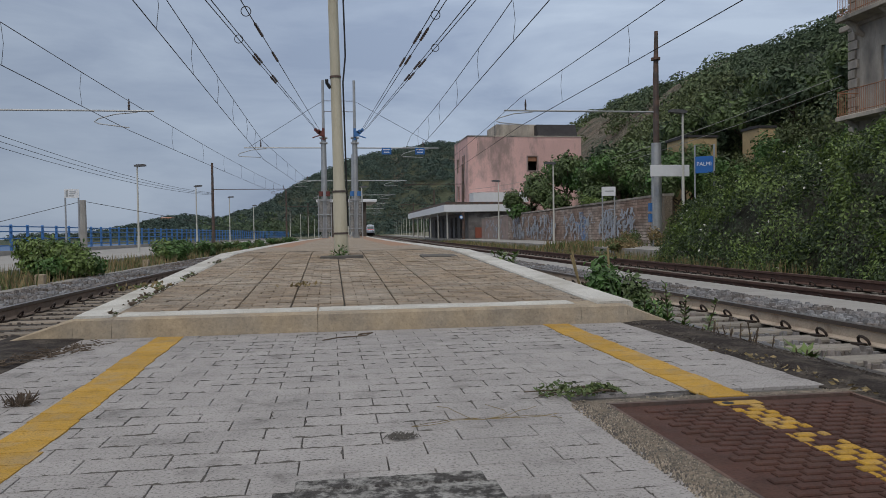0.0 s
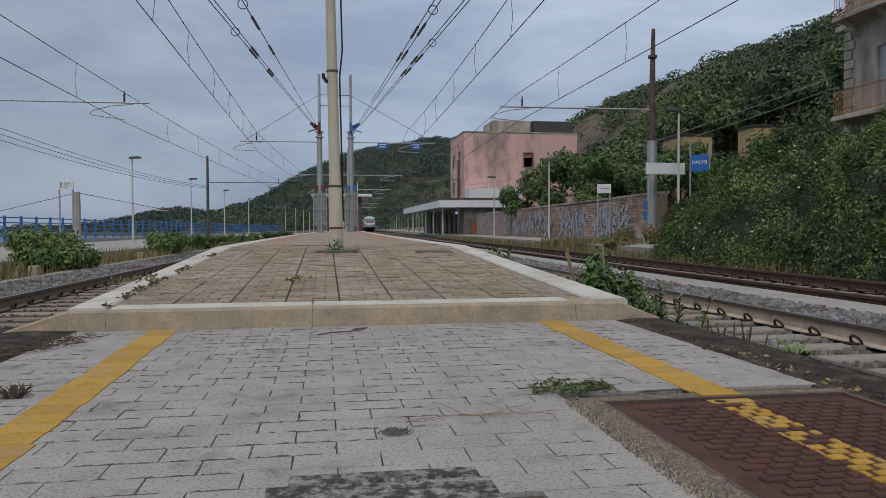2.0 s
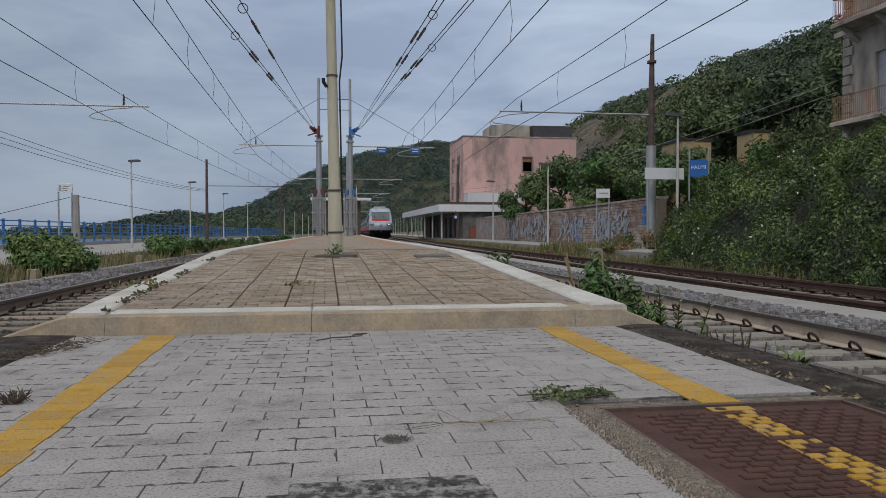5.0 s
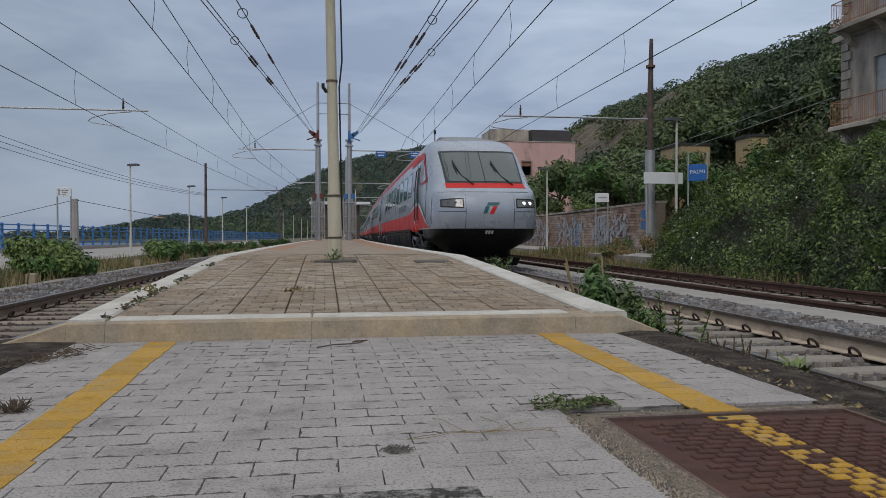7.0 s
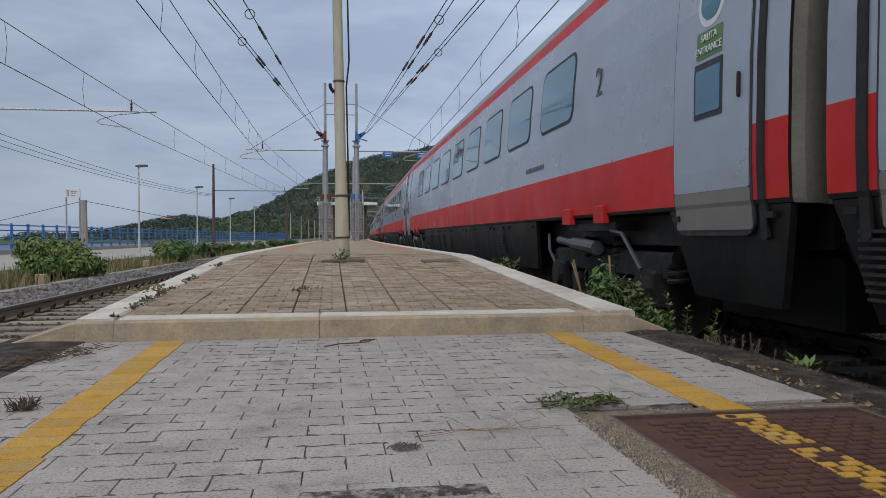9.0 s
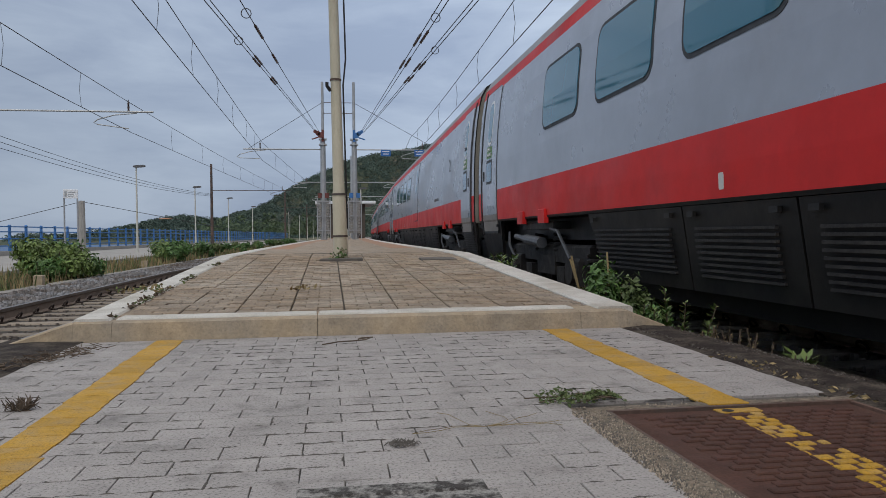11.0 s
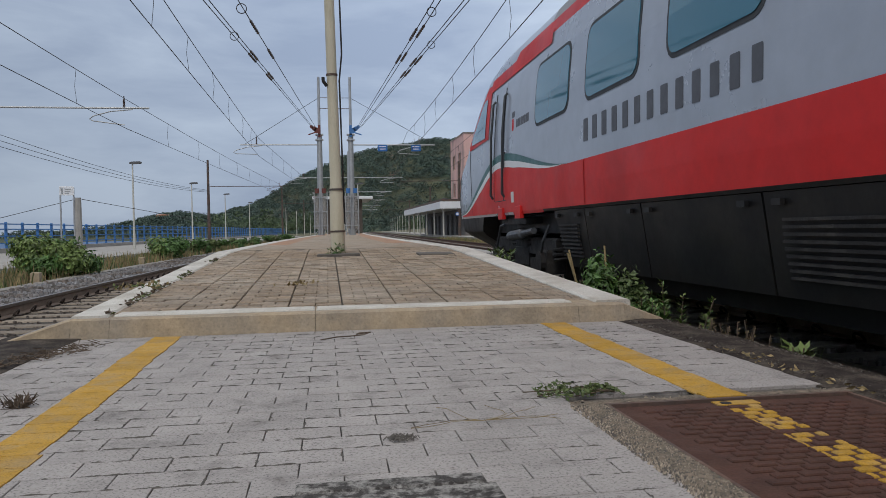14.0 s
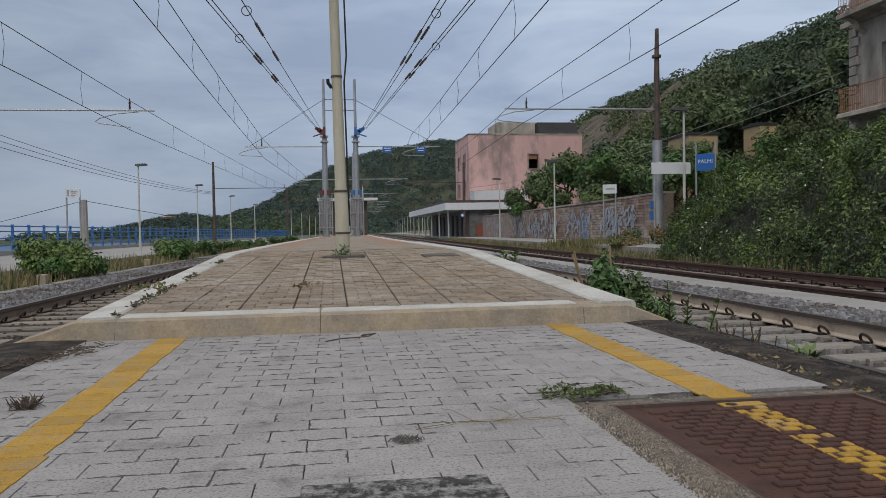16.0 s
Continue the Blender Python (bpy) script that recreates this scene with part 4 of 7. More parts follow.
    # mast on the inland platform
    ob = thing("catenary_mast", pose(13.52, 30, -0.16), "tall catenary mast, dark above, pale grey below, beside brambles", "catenary mast")
    part("sleeve", Mesh().tube([(0, 0, 0), (0, 0, 4.3)], [0.23, 0.2], 14), M_ZINC, ob, smooth=True)
    part("post", Mesh().tube([(0, 0, 4.3), (0, 0, 6.9), (0.03, 0, 8.95)], [0.13, 0.12, 0.075], 10), M_DARK_STEEL, ob, smooth=True)
    part("collar", Mesh().tube([(0, 0, 7.75), (0, 0, 7.85)], 0.2, 8), M_DARK_STEEL, ob)
    bracket(ob, 0, -6.5, 0, 5.6, 0.6)
    b = Mesh()
    for z in (1.0, 1.45):
        b.box(-0.34, -0.22, -0.1, 0.1, z, z + 0.35)
    part("switch_box", b, M_BLUE, ob)
    # seaward arm, whose mast stands outside the view
    ob = thing("catenary_mast", pose(-14.2, 30, -0.34), "grey catenary mast with a long arm over the walkway", "catenary mast")
    part("post", Mesh().tube([(0, 0, 0), (0, 0, 8.6)], [0.16, 0.1], 10), M_DARK_STEEL, ob, smooth=True)
    bracket(ob, 0, 7.65, 0, 5.62, 0.65)
    # far masts on both sides, thinner with distance
    for x, y, z, h, arm in ((-11.9, 80, -0.34, 8.3, 8.0), (-11.6, 130, -0.34, 8.3, 8.0), (13.4, 76, -0.16, 7.6, -6.0), (13.6, 130, -0.16, 8, -6), (-11.6, 180, -0.34, 8.2, 8), (13.6, 185, -0.16, 8, -6)):
        ob = thing("catenary_mast", pose(x + bend(y) * (y > 100), y, z), "dark weathered catenary mast with a thin cross arm", "catenary mast", "far masts")
        part("post", Mesh().tube([(0, 0, 0), (0, 0, h)], [0.17, 0.11], 8), M_DARK_STEEL, ob)
        bracket(ob, 0, arm, 0, 5.6, 0.55, M_DARK_STEEL)
    for y in (70, 96, 122, 148, 180):
        ob = thing("catenary_mast", pose(0.5 + bend(y), y, 0.3), "twin-armed catenary mast far along the platform", "catenary mast", "far masts")
        part("post", Mesh().tube([(0, 0, 0), (0, 0, 7.5)], [0.17, 0.11], 8), M_ZINC, ob)
        bracket(ob, 0, -5, 0, 5.1, 0.5)
        bracket(ob, 0, 5, 0, 5.1, 0.5)


def build_lamps():
    # leaning pole on the ramp
    y = 8.78
    ob = thing("lamp_pole", pose(0.118, y, ramp_z(y), 0, -1.0, 0), "leaning cream-painted steel pole standing on the ramp", "lamp pole")
    part("pole", Mesh().tube([(0, 0, -0.05), (0, 0, 0.75), (0, 0, 0.8), (0, 0, 2.1), (0, 0, 5.2)], [0.083, 0.077, 0.066, 0.058, 0.05], 20), M_CREAM, ob, smooth=True)
    for z in (0.26, 0.74, 2.05):
        part("clamp_band", Mesh().tube([(0, 0, z), (0, 0, z + 0.022)], 0.086 if z < 1 else 0.066, 16), M_DARK_STEEL, ob)
    part("hook", Mesh().tube([(-0.06, -0.02, 1.93), (-0.1, -0.03, 1.99), (-0.1, -0.03, 2.03)], 0.02, 6), M_BLACK, ob)
    part("cable", Mesh().tube([(0.085, 0, 0.35), (0.083, 0, 2.0), (0.12, 0, 2.3), (0.11, 0, 5.2)], 0.011, 6), M_BLACK, ob)
    part("base_slab", Mesh().box(-0.24, 0.24, -0.26, -0.07, -0.02, 0.02, top=0.008), M_SAND, ob)
    for x, y, h in ((-11.05, 46, 5.0), (-11.0, 65, 5.0), (-10.9, 85, 5.05), (-10.6, 108, 5.0)):
        lamp_post(x, y, -0.34, h)
    for k in range(9):
        y = 130 + 21 * k
        lamp_post(-11.0 + bend(y), y, -0.34, 5.0, label="distant pale lamp post by the walkway")
    for x, y, h in ((13.72, 28, 5.3), (13.58, 45, 4.85), (13.5, 60, 4.8)):
        lamp_post(x, y, -0.16, h, arm=0.55, turn=180)
    for k in range(14):
        y = 100 + 13 * k
        lamp_post(13.6 - 0.6 + bend(y), y, -0.16, 4.8, arm=0.55, turn=180, label="distant pale lamp post on the side platform")
    for k in range(8):
        y = 66 + 24 * k
        for x in (-0.9, 1.3):
            lamp_post(x + bend(y), y, 0.30, 4.3, label="distant pale lamp post on the island platform")
    # loudspeaker lamp above the wall
    ob = thing("twin_lamp", pose(20.2, 52, 2.2), "small grey pole with two flood lamps above the wall", "flood lamp")
    part("pole", Mesh().tube([(0, 0, 0), (0, 0, 2.3)], 0.06, 8), M_ZINC, ob)
    for s in (-1, 1):
        part("lamp_head", Mesh().tube([(0, 0, 2.25), (0.35 * s, 0, 2.3), (0.55 * s, -0.1, 2.45), (0.62 * s, -0.14, 2.38)], [0.04, 0.05, 0.13, 0.1], 8), M_ZINC, ob)


def sag(a, b, drop, n=14):
    a, b = Vector(a), Vector(b)
    return [a.lerp(b, i / n) - Vector((0, 0, drop * 4 * (i / n) * (1 - i / n))) for i in range(n + 1)]


def build_wires():
    """Contact wires and messengers over the four lines, with droppers; supports as (y, x, contact height, messenger height)."""
    for label, low, rows in (
            ("catenary wires over the inland track", 0.30, ((-62, 4.1, 4.85, 5.95), (-27, 4.5, 4.85, 5.95), (8, 4.0, 4.85, 5.98), (43, 4.62, 4.85, 6.08), (90, 4.1, 4.85, 6.0), (140, 4.2, 4.8, 6.0), (200, 4.2, 4.8, 6.0), (300, 4.2, 4.8, 6.0))),
            ("catenary wires over the seaward track", 0.12, ((-62, -3.5, 5.0, 6.05), (-27, -3.6, 5.0, 6.05), (8, -3.55, 5.0, 6.05), (43, -3.62, 4.72, 5.70), (90, -3.5, 4.75, 5.8), (140, -3.5, 4.8, 6.0), (200, -3.5, 4.8, 6.0), (300, -3.5, 4.8, 6.0))),
            ("catenary wires over the disused track", 0.16, ((-60, 7.6, 4.86, 5.95), (-15, 7.7, 4.86, 5.95), (30, 7.7, 4.82, 5.95), (76, 7.6, 4.86, 6.0), (130, 7.6, 4.86, 6.0), (185, 7.6, 4.86, 6.0), (300, 7.6, 4.86, 6.0))),
            ("catenary wires over the seaward walkway", 0.16, ((-60, -7.6, 4.6, 5.65), (-15, -7.5, 4.6, 5.65), (30, -7.4, 4.52, 5.62), (80, -7.0, 4.6, 5.6), (130, -7.6, 4.62, 5.6), (180, -7.6, 4.62, 5.6), (300, -7.6, 4.62, 5.6)))):
        ob = thing("overhead_wire", pose(0, 0, 0), label, "overhead wire", "catenary wires")
        for (a, xa, ca, ha), (b, xb, cb, hb) in zip(rows, rows[1:]):
            xa, xb = (x + bend(y) * (y > 50) for x, y in ((xa, a), (xb, b)))
            pa, pb, ma, mb = (xa, a, ca), (xb, b, cb), (xa, a, ha), (xb, b, hb)
            part("contact_wire", Mesh().tube(sag(pa, pb, 0.03, 6), 0.011, 5, cap=False), M_WIRE, ob)
            part("messenger_wire", Mesh().tube(sag(ma, mb, low), 0.011, 5, cap=False), M_WIRE, ob)
            k = 8
            for i in range(1, k):
                u = i / k
                p = Vector(ma).lerp(Vector(mb), u) - Vector((0, 0, low * 4 * u * (1 - u)))
                q = Vector(pa).lerp(Vector(pb), u)
                part("dropper", Mesh().tube([p, (p + q) / 2 + Vector((0.05 * (-1) ** i, 0, 0)), q], 0.006, 4, cap=False), M_WIRE, ob)
    # tensioned ends that run to the twin masts, in pairs, with insulators
    for top, near, pair, breaks, loop in (((-0.69, 42.8, 6.33), (-2.06, 14, 4.69), 0.10, (0.655, 0.775), 0.895),
                                          ((-0.50, 42.8, 6.30), (-1.50, 14, 4.70), 0.0, (0.79, 0.90), 0.985),
                                          ((1.74, 42.8, 6.20), (2.12, 14, 4.83), 0.12, (0.765, 0.875), 0.972),
                                          ((1.98, 42.8, 6.34), (2.66, 14, 4.82), 0.10, (0.665, 0.745), 0.857)):
        ob = thing("anchor_wire", pose(0, 0, 0), "tensioned pair of anchor wires with dark insulators running to a mast", "overhead wire", "anchor wires")
        for side in ((-0.5, 0.5) if pair else (0,)):
            a, b = Vector(top) + Vector((side * pair * 0.6, 0, 0)), Vector(near) + Vector((side * pair, 0, 0))
            part("wire", Mesh().tube([a, b, b + (b - a) * 0.9], 0.010, 5, cap=False), M_WIRE, ob)
            for u0 in breaks:
                u0 += 0.012 * side
                ins = Mesh().tube([a.lerp(b, u0), a.lerp(b, u0 + 0.045)], 0.014, 5)
                for k in range(6):
                    ins.tube([a.lerp(b, u0 + k * 0.0075), a.lerp(b, u0 + k * 0.0075 + 0.0045)], [0.036, 0.02], 7)
                part("insulator", ins, M_INSULATOR, ob)
        ring = Vector(top).lerp(Vector(near), loop)
        part("ring", Mesh().tube([ring + Vector((0.09 * math.cos(t), 0.0, 0.09 * math.sin(t) - 0.05)) for t in steps(0, 6.28, 16)], 0.009, 5), M_WIRE, ob)
    feeders = [((-12.0, 80, 4.9 - 0.1 * k), (-17, 30, 6.3 - 0.7 * k * 0.5), 1.3) for k in range(3)]
    for a, b, dr in feeders:
        ob = thing("feeder_cable", pose(0, 0, 0), "thin dark feeder cable strung along the seaward side", "cable", "feeder cables")
        part("cable", Mesh().tube(sag(a, b, dr * 0.5), 0.014, 5, cap=False), M_WIRE, ob)
    for k in range(2):
        ob = thing("house_cable", pose(0, 0, 0), "thin cable rising across the hillside to the old house", "cable", "house cables")
        part("cable", Mesh().tube(sag((14.5, 78, 4.6 + 0.4 * k), (22.0, 29.9, 6.6 + 0.5 * k), 0.9), 0.016, 5, cap=False), M_CONCRETE, ob)


# ---- buildings ----
def wall_with_holes(me, axis, fixed, thick, u0, u1, z0, z1, holes, m=0):
    """A wall in blocks round its rectangular openings; axis 'x' or 'y' is the way it runs."""
    us = sorted({u0, u1, *(h[0] for h in holes), *(h[1] for h in holes)})
    zs = sorted({z0, z1, *(h[2] for h in holes), *(h[3] for h in holes)})
    for a, b in zip(us, us[1:]):
        for c, d in zip(zs, zs[1:]):
            if any(h[0] <= (a + b) / 2 <= h[1] and h[2] <= (c + d) / 2 <= h[3] for h in holes):
                continue
            if axis == "x":
                me.box(a, b, fixed, fixed + thick, c, d, m=m)
            else:
                me.box(fixed, fixed + thick, a, b, c, d, m=m)


def build_station():
    ob = thing("station_building", pose(0, 0, 0), "tall pink-rendered station building with peeling stained walls", "station building")
    # walls: the gable towards the camera and the long side towards the tracks
    x0, x1, y0, y1, top = 14.5, 27.0, 79.0, 87.6, 10.65
    front_holes = [(21.05, 22.05, 7.05, 8.55)]
    f = Mesh()
    wall_with_holes(f, "x", y0, 0.4, x0, x1, -0.3, top, front_holes)
    part("wall", f, M_PINK, ob, weld=True)
    side_holes = [(81 + 3.6 * k, 82.0 + 3.6 * k, z, z + 1.5) for k in range(2) for z in (4.2, 7.3)]
    s = Mesh()
    wall_with_holes(s, "y", x0 - 0.003, 0.4, y0 + 0.4, y1, -0.3, top, side_holes)
    part("wall", s, M_PINK, ob, weld=True)
    r = Mesh().box(x0 + 0.4, x1, y1 - 0.4, y1, -0.3, top)
    r.box(x1 - 0.4, x1, y0 + 0.4, y1 - 0.4, -0.3, top)
    part("wall", r, M_PINK, ob)
    part("parapet", Mesh().box(x0 - 0.06, x1 + 0.06, y0 - 0.06, y1, top, top + 0.12), M_PLASTER, ob)
    part("roof", Mesh().box(x0 + 0.4, x1 - 0.4, y0 + 0.4, y1 - 0.4, top - 0.4, top - 0.1), M_PLASTER, ob)
    # upright near-black sheet stands in for the shade of the rooms
    part("dark_room", Mesh().box(x0 + 0.42, x1 - 0.42, y0 + 1.4, y0 + 1.5, 0, top - 0.5), M_DARK_ROOM, ob)
    w = part("window", Mesh().box(20.9, 21.05, y0 - 0.05, y0 + 0.2, 6.95, 8.65).box(22.05, 22.2, y0 - 0.05, y0 + 0.2, 6.95, 8.65).box(21.05, 22.05, y0 - 0.05, y0 + 0.2, 8.55, 8.65).box(21.05, 22.05, y0 - 0.07, y0 + 0.2, 6.95, 7.05), M_PINK_WALL, ob, "pale window surround")
    part("shutter", Mesh().box(21.06, 22.04, y0 + 0.12, y0 + 0.16, 8.05, 8.54), M_TILE, w)
    for u0, u1, c, d in side_holes:
        win = part("window", Mesh().box(x0 + 0.16, x0 + 0.2, u0, u1, c, d), M_DARK_ROOM, ob)
        part("frame", Mesh().box(x0 - 0.04, x0 + 0.05, u0 - 0.1, u0, c - 0.1, d + 0.1).box(x0 - 0.04, x0 + 0.05, u1, u1 + 0.1, c - 0.1, d + 0.1), M_PLASTER, win)
    # rooms on the roof
    part("roof_room", Mesh().box(18.3, 24.6, y0 + 3, y0 + 8, top, top + 1.75), M_PLASTER, ob)
    rr = Mesh()
    rr.loft([[(x, y0 + 1.2, top + 0.1), (x, y0 + 5, top + 0.1), (x, y0 + 5, top + 1.6), (x, y0 + 1.9, top + 1.6)] for x in (22.6, 27.0)])
    part("lean_to_roof", rr, M_DARK_ROOF, ob, "dark sheet lean-to roof")
    # annex with the platform canopy
    an = thing("station_annex", pose(0, 0, 0), "low grey block annex below a white platform canopy", "station annex")
    a = Mesh()
    door_holes = [(80 + 3.3 * k, 81.5 + 3.3 * k, -0.3, 2.2) for k in range(7)]
    wall_with_holes(a, "y", 14.0, 0.35, 76.4, 108, -0.3, 2.9, door_holes)
    a.box(14.35, 20.5, 76.4, 76.75, -0.3, 2.9)
    part("wall", a, M_BRICK_GREY, an, weld=True)
    rows = Mesh()
    for k in range(12):
        for i in range(11):
            x = 14.0 + 0.6 * i + (0.3 if k % 2 else 0)
            rows.box(x + 0.015, x + 0.585, 76.37, 76.41, -0.28 + 0.26 * k, -0.04 + 0.26 * k)
    tagged(part("block_courses", rows, M_BRICK_GREY, an), kind="stuff")
    for u0, u1, c, d in door_holes:
        part("door", Mesh().box(14.2, 14.26, u0, u1, c, d), M_DARK_ROOM, an)
    c = Mesh()
    c.box(11.4, 19.1, 75.8, 112, 2.62, 3.34)
    part("canopy", c, M_SIGN_WHITE, an, "white canopy fascia")
    part("canopy_top", Mesh().box(11.5, 19.0, 75.9, 112, 3.345, 3.60), M_DARK_STEEL, an)
    part("white_base", Mesh().box(14.6, 20.4, 76.6, 78.98, 3.61, 4.6), M_SIGN_WHITE, an)
    for k in range(6):
        part("column", Mesh().tube([(11.9, 77 + 6.6 * k, -0.16), (11.9, 77 + 6.6 * k, 2.62)], 0.09, 8), M_LAMP_POLE, an)
    # clock under the canopy
    ck = thing("platform_clock", pose(13.1, 75.5, 1.75), "small round platform clock hung from the canopy", "clock")
    part("case", Mesh().tube([(0, 0, 0.3), (0, 0.12, 0.3)], 0.2, 20), M_SIGN_BLUE, ck)
    part("face", Mesh().tube([(0, -0.02, 0.3), (0, 0, 0.3)], 0.13, 20), M_GLOW, ck)
    part("hanger", Mesh().tube([(0, 0.06, 0.48), (0, 0.06, 0.95)], 0.03, 6), M_DARK_STEEL, ck)
    fb = thing("barrier_fence", pose(15.0, 75.0, -0.16), "orange plastic barrier fence beside the annex", "barrier fence")
    part("net", Mesh().box(-0.6, 0.9, -0.03, 0.03, 0.1, 1.15, top=0.01), M_ORANGE, fb)
    for x in (-0.6, 0.15, 0.9):
        part("stake", Mesh().tube([(x, -0.05, 0), (x, -0.05, 1.6)], 0.03, 6), M_DARK_STEEL, fb)


def build_wall():
    wall = thing("boundary_wall", pose(0, 0, 0), "old brick boundary wall with faded white and blue graffiti", "wall", kind="structure")
    core = Mesh()
    core.loft([[(15.02, y, -0.3), (15.4, y, -0.3), (15.4, y, z), (15.02, y, z)] for y, z in ((32.5, 2.06), (50, 1.95), (64, 1.88), (74.4, 1.82))], m=0)
    part("core", core, M_MORTAR, wall)
    cap = Mesh()
    cap.loft([[(14.94, y, z), (15.48, y, z), (15.48, y, z + 0.1), (14.94, y, z + 0.1)] for y, z in ((32.5, 2.06), (50, 1.95), (64, 1.88), (74.4, 1.82))])
    part("coping", cap, M_PLASTER, wall)
    b = Mesh()
    rnd = random.Random(11)
    for k in range(16):
        z = -0.28 + k * 0.145
        y = 33.0 + (0.25 if k % 2 else 0)
        while y < 63:
            top = 2.06 - 0.0063 * (y - 32.5)
            if z + 0.13 < top:
                b.box(14.985 - 0.012 * rnd.random(), 15.03, y + 0.01, y + 0.49, z + 0.01, z + 0.135)
            y += 0.5
    tagged(part("bricks", b, M_BRICK, wall), kind="stuff")
    pl = Mesh()
    pl.loft([[(14.97, y, -0.28), (15.03, y, -0.28), (15.03, y, z), (14.97, y, z)] for y, z in ((63, 1.86), (74.4, 1.80))])
    part("render_coat", pl, M_PINK_WALL, wall)
    # graffiti: loose strokes, no letters
    for seed, y0, y1, n, mat in ((1, 35.5, 40.5, 40, M_GRAFFITI), (2, 42, 47, 22, M_GRAFFITI), (3, 49, 61, 60, M_GRAFFITI), (4, 43, 44.2, 8, M_GRAFFITI_BLUE), (5, 64, 73, 14, M_GRAFFITI)):
        r2 = random.Random(seed)
        g = Mesh()
        for _ in range(2 * n):
            y, z = r2.uniform(y0, y1), r2.uniform(0.0, 1.45)
            pts = [((14.962 if y < 63 else 14.955) - 0.0012 * len(g.f) / 5, y, z)]
            for _ in range(5):
                y, z = y + r2.uniform(-0.35, 0.35), min(1.6, max(-0.1, z + r2.uniform(-0.4, 0.4)))
                pts.append((pts[0][0], y, z))
            for i, (p, q) in enumerate(zip(pts, pts[1:])):
                p, q = (p[0] - 0.0002 * i, p[1], p[2]), (q[0] - 0.0002 * i, q[1], q[2])
                w = r2.uniform(0.03, 0.07)
                g.face((p[0], p[1] - w, p[2]), (p[0], p[1] + w, p[2] + w), (q[0], q[1] + w, q[2] + w), (q[0], q[1] - w, q[2]))
        part("graffiti", g, mat, wall)


def build_old_house():
    """Its long front stands parallel to the tracks, on top of the slope."""
    ob = thing("old_house", pose(22, 0, 0), "tall weathered stone house with an iron balcony on the slope", "house")
    holes = [(26.3, 27.6, 5.3, 7.8), (26.3, 27.6, 9.4, 11.8), (21, 22.3, 5.3, 7.8), (21, 22.3, 9.4, 11.8)]
    w = Mesh()
    wall_with_holes(w, "y", 0, 0.5, 8, 29.35, -1, 16, holes)
    part("wall", w, M_PLASTER, ob, weld=True)
    part("wall", Mesh().box(0.5, 9, 28.85, 29.35, -1, 16).box(0.5, 9, 8, 8.5, -1, 16), M_PLASTER, ob)
    part("roof", Mesh().box(-0.5, 9.5, 7.5, 30.3, 16, 16.3, top=0.05), M_TILE, ob)
    for k in range(30):
        part("quoin", Mesh().box(-0.10, 0.0, 28.85 + (0.16 if k % 2 else 0), 29.43, 4.0 + 0.4 * k, 4.36 + 0.4 * k, top=0.03), M_PLASTER, ob)
    for z in (8.9, 13.2):
        part("string_course", Mesh().box(-0.14, 0, 8, 29.95, z, z + 0.22, top=0.03), M_PLASTER, ob)
    # thin dark sheet behind the openings, room shade given as colour
    part("dark_room", Mesh().box(1.6, 1.7, 8.6, 29.2, 0, 15.5), M_DARK_ROOM, ob)
    for z in (5.12, 9.22):
        bal = part("balcony", Mesh().box(-1.0, 0.0, 20.0, 29.0, z - 0.18, z, top=0.03), M_PLASTER, ob)
        ir = Mesh()
        for i in range(74):
            ir.tube([(-0.95, 20.05 + 0.12 * i, z), (-0.95, 20.05 + 0.12 * i, z + 1.0)], 0.011, 4)
        for i in range(8):
            ir.tube([(-0.95 + 0.12 * i, 28.92, z), (-0.95 + 0.12 * i, 28.92, z + 1.0)], 0.011, 4)
        ir.tube([(-0.95, 20.05, z + 1.0), (-0.95, 28.92, z + 1.0), (0, 28.92, z + 1.0)], 0.022, 6)
        ir.tube([(-0.95, 20.05, z + 0.1), (-0.95, 28.92, z + 0.1), (0, 28.92, z + 0.1)], 0.016, 6)
        part("railing", ir, M_TILE, bal, "rusty iron railing")
        for i in range(5):
            y = 20.6 + 2.0 * i
            part("bracket", Mesh().tube([(0, y, z - 0.75), (-0.35, y, z - 0.55), (-0.45, y, z - 0.35), (-0.8, y, z - 0.18)], [0.1, 0.15, 0.13, 0.1], 8), M_PLASTER, bal)
    for u0, u1, c, d in holes:
        part("shutter", Mesh().box(0.12, 0.18, u0, (u0 + u1) / 2 - 0.01, c, d), M_ZINC, ob)
        part("shutter", Mesh().box(0.12, 0.18, (u0 + u1) / 2 + 0.01, u1, c, d), M_ZINC, ob)


def small_house(x, y, z, w, d, h, mat, label, ridge=0.9):
    ob = thing("hill_house", pose(x, y, z), label, "house", "hillside houses")
    holes = [(-w / 2 + 0.9 + 2.2 * k, -w / 2 + 1.8 + 2.2 * k, 1.0, 2.2) for k in range(max(1, int(w // 2.4)))]
    m = Mesh()
    wall_with_holes(m, "x", -d / 2, 0.3, -w / 2, w / 2, -4, h, [q for q in holes if h > 2.6])
    m.box(-w / 2, w / 2, d / 2 - 0.3, d / 2, -4, h).box(-w / 2, -w / 2 + 0.3, -d / 2 + 0.3, d / 2 - 0.3, -4, h).box(w / 2 - 0.3, w / 2, -d / 2 + 0.3, d / 2 - 0.3, -4, h)
    part("wall", m, mat, ob, weld=True)
    # no real floor: an upright dark sheet painting the shade behind the windows
    part("floor", Mesh().box(-w / 2 + 0.3, w / 2 - 0.3, -d / 2 + 0.8, -d / 2 + 0.85, -3.5, h - 0.1), M_DARK_ROOM, ob)
    r = Mesh()
    eave = 0.4 if ridge > 0.5 else 0.08
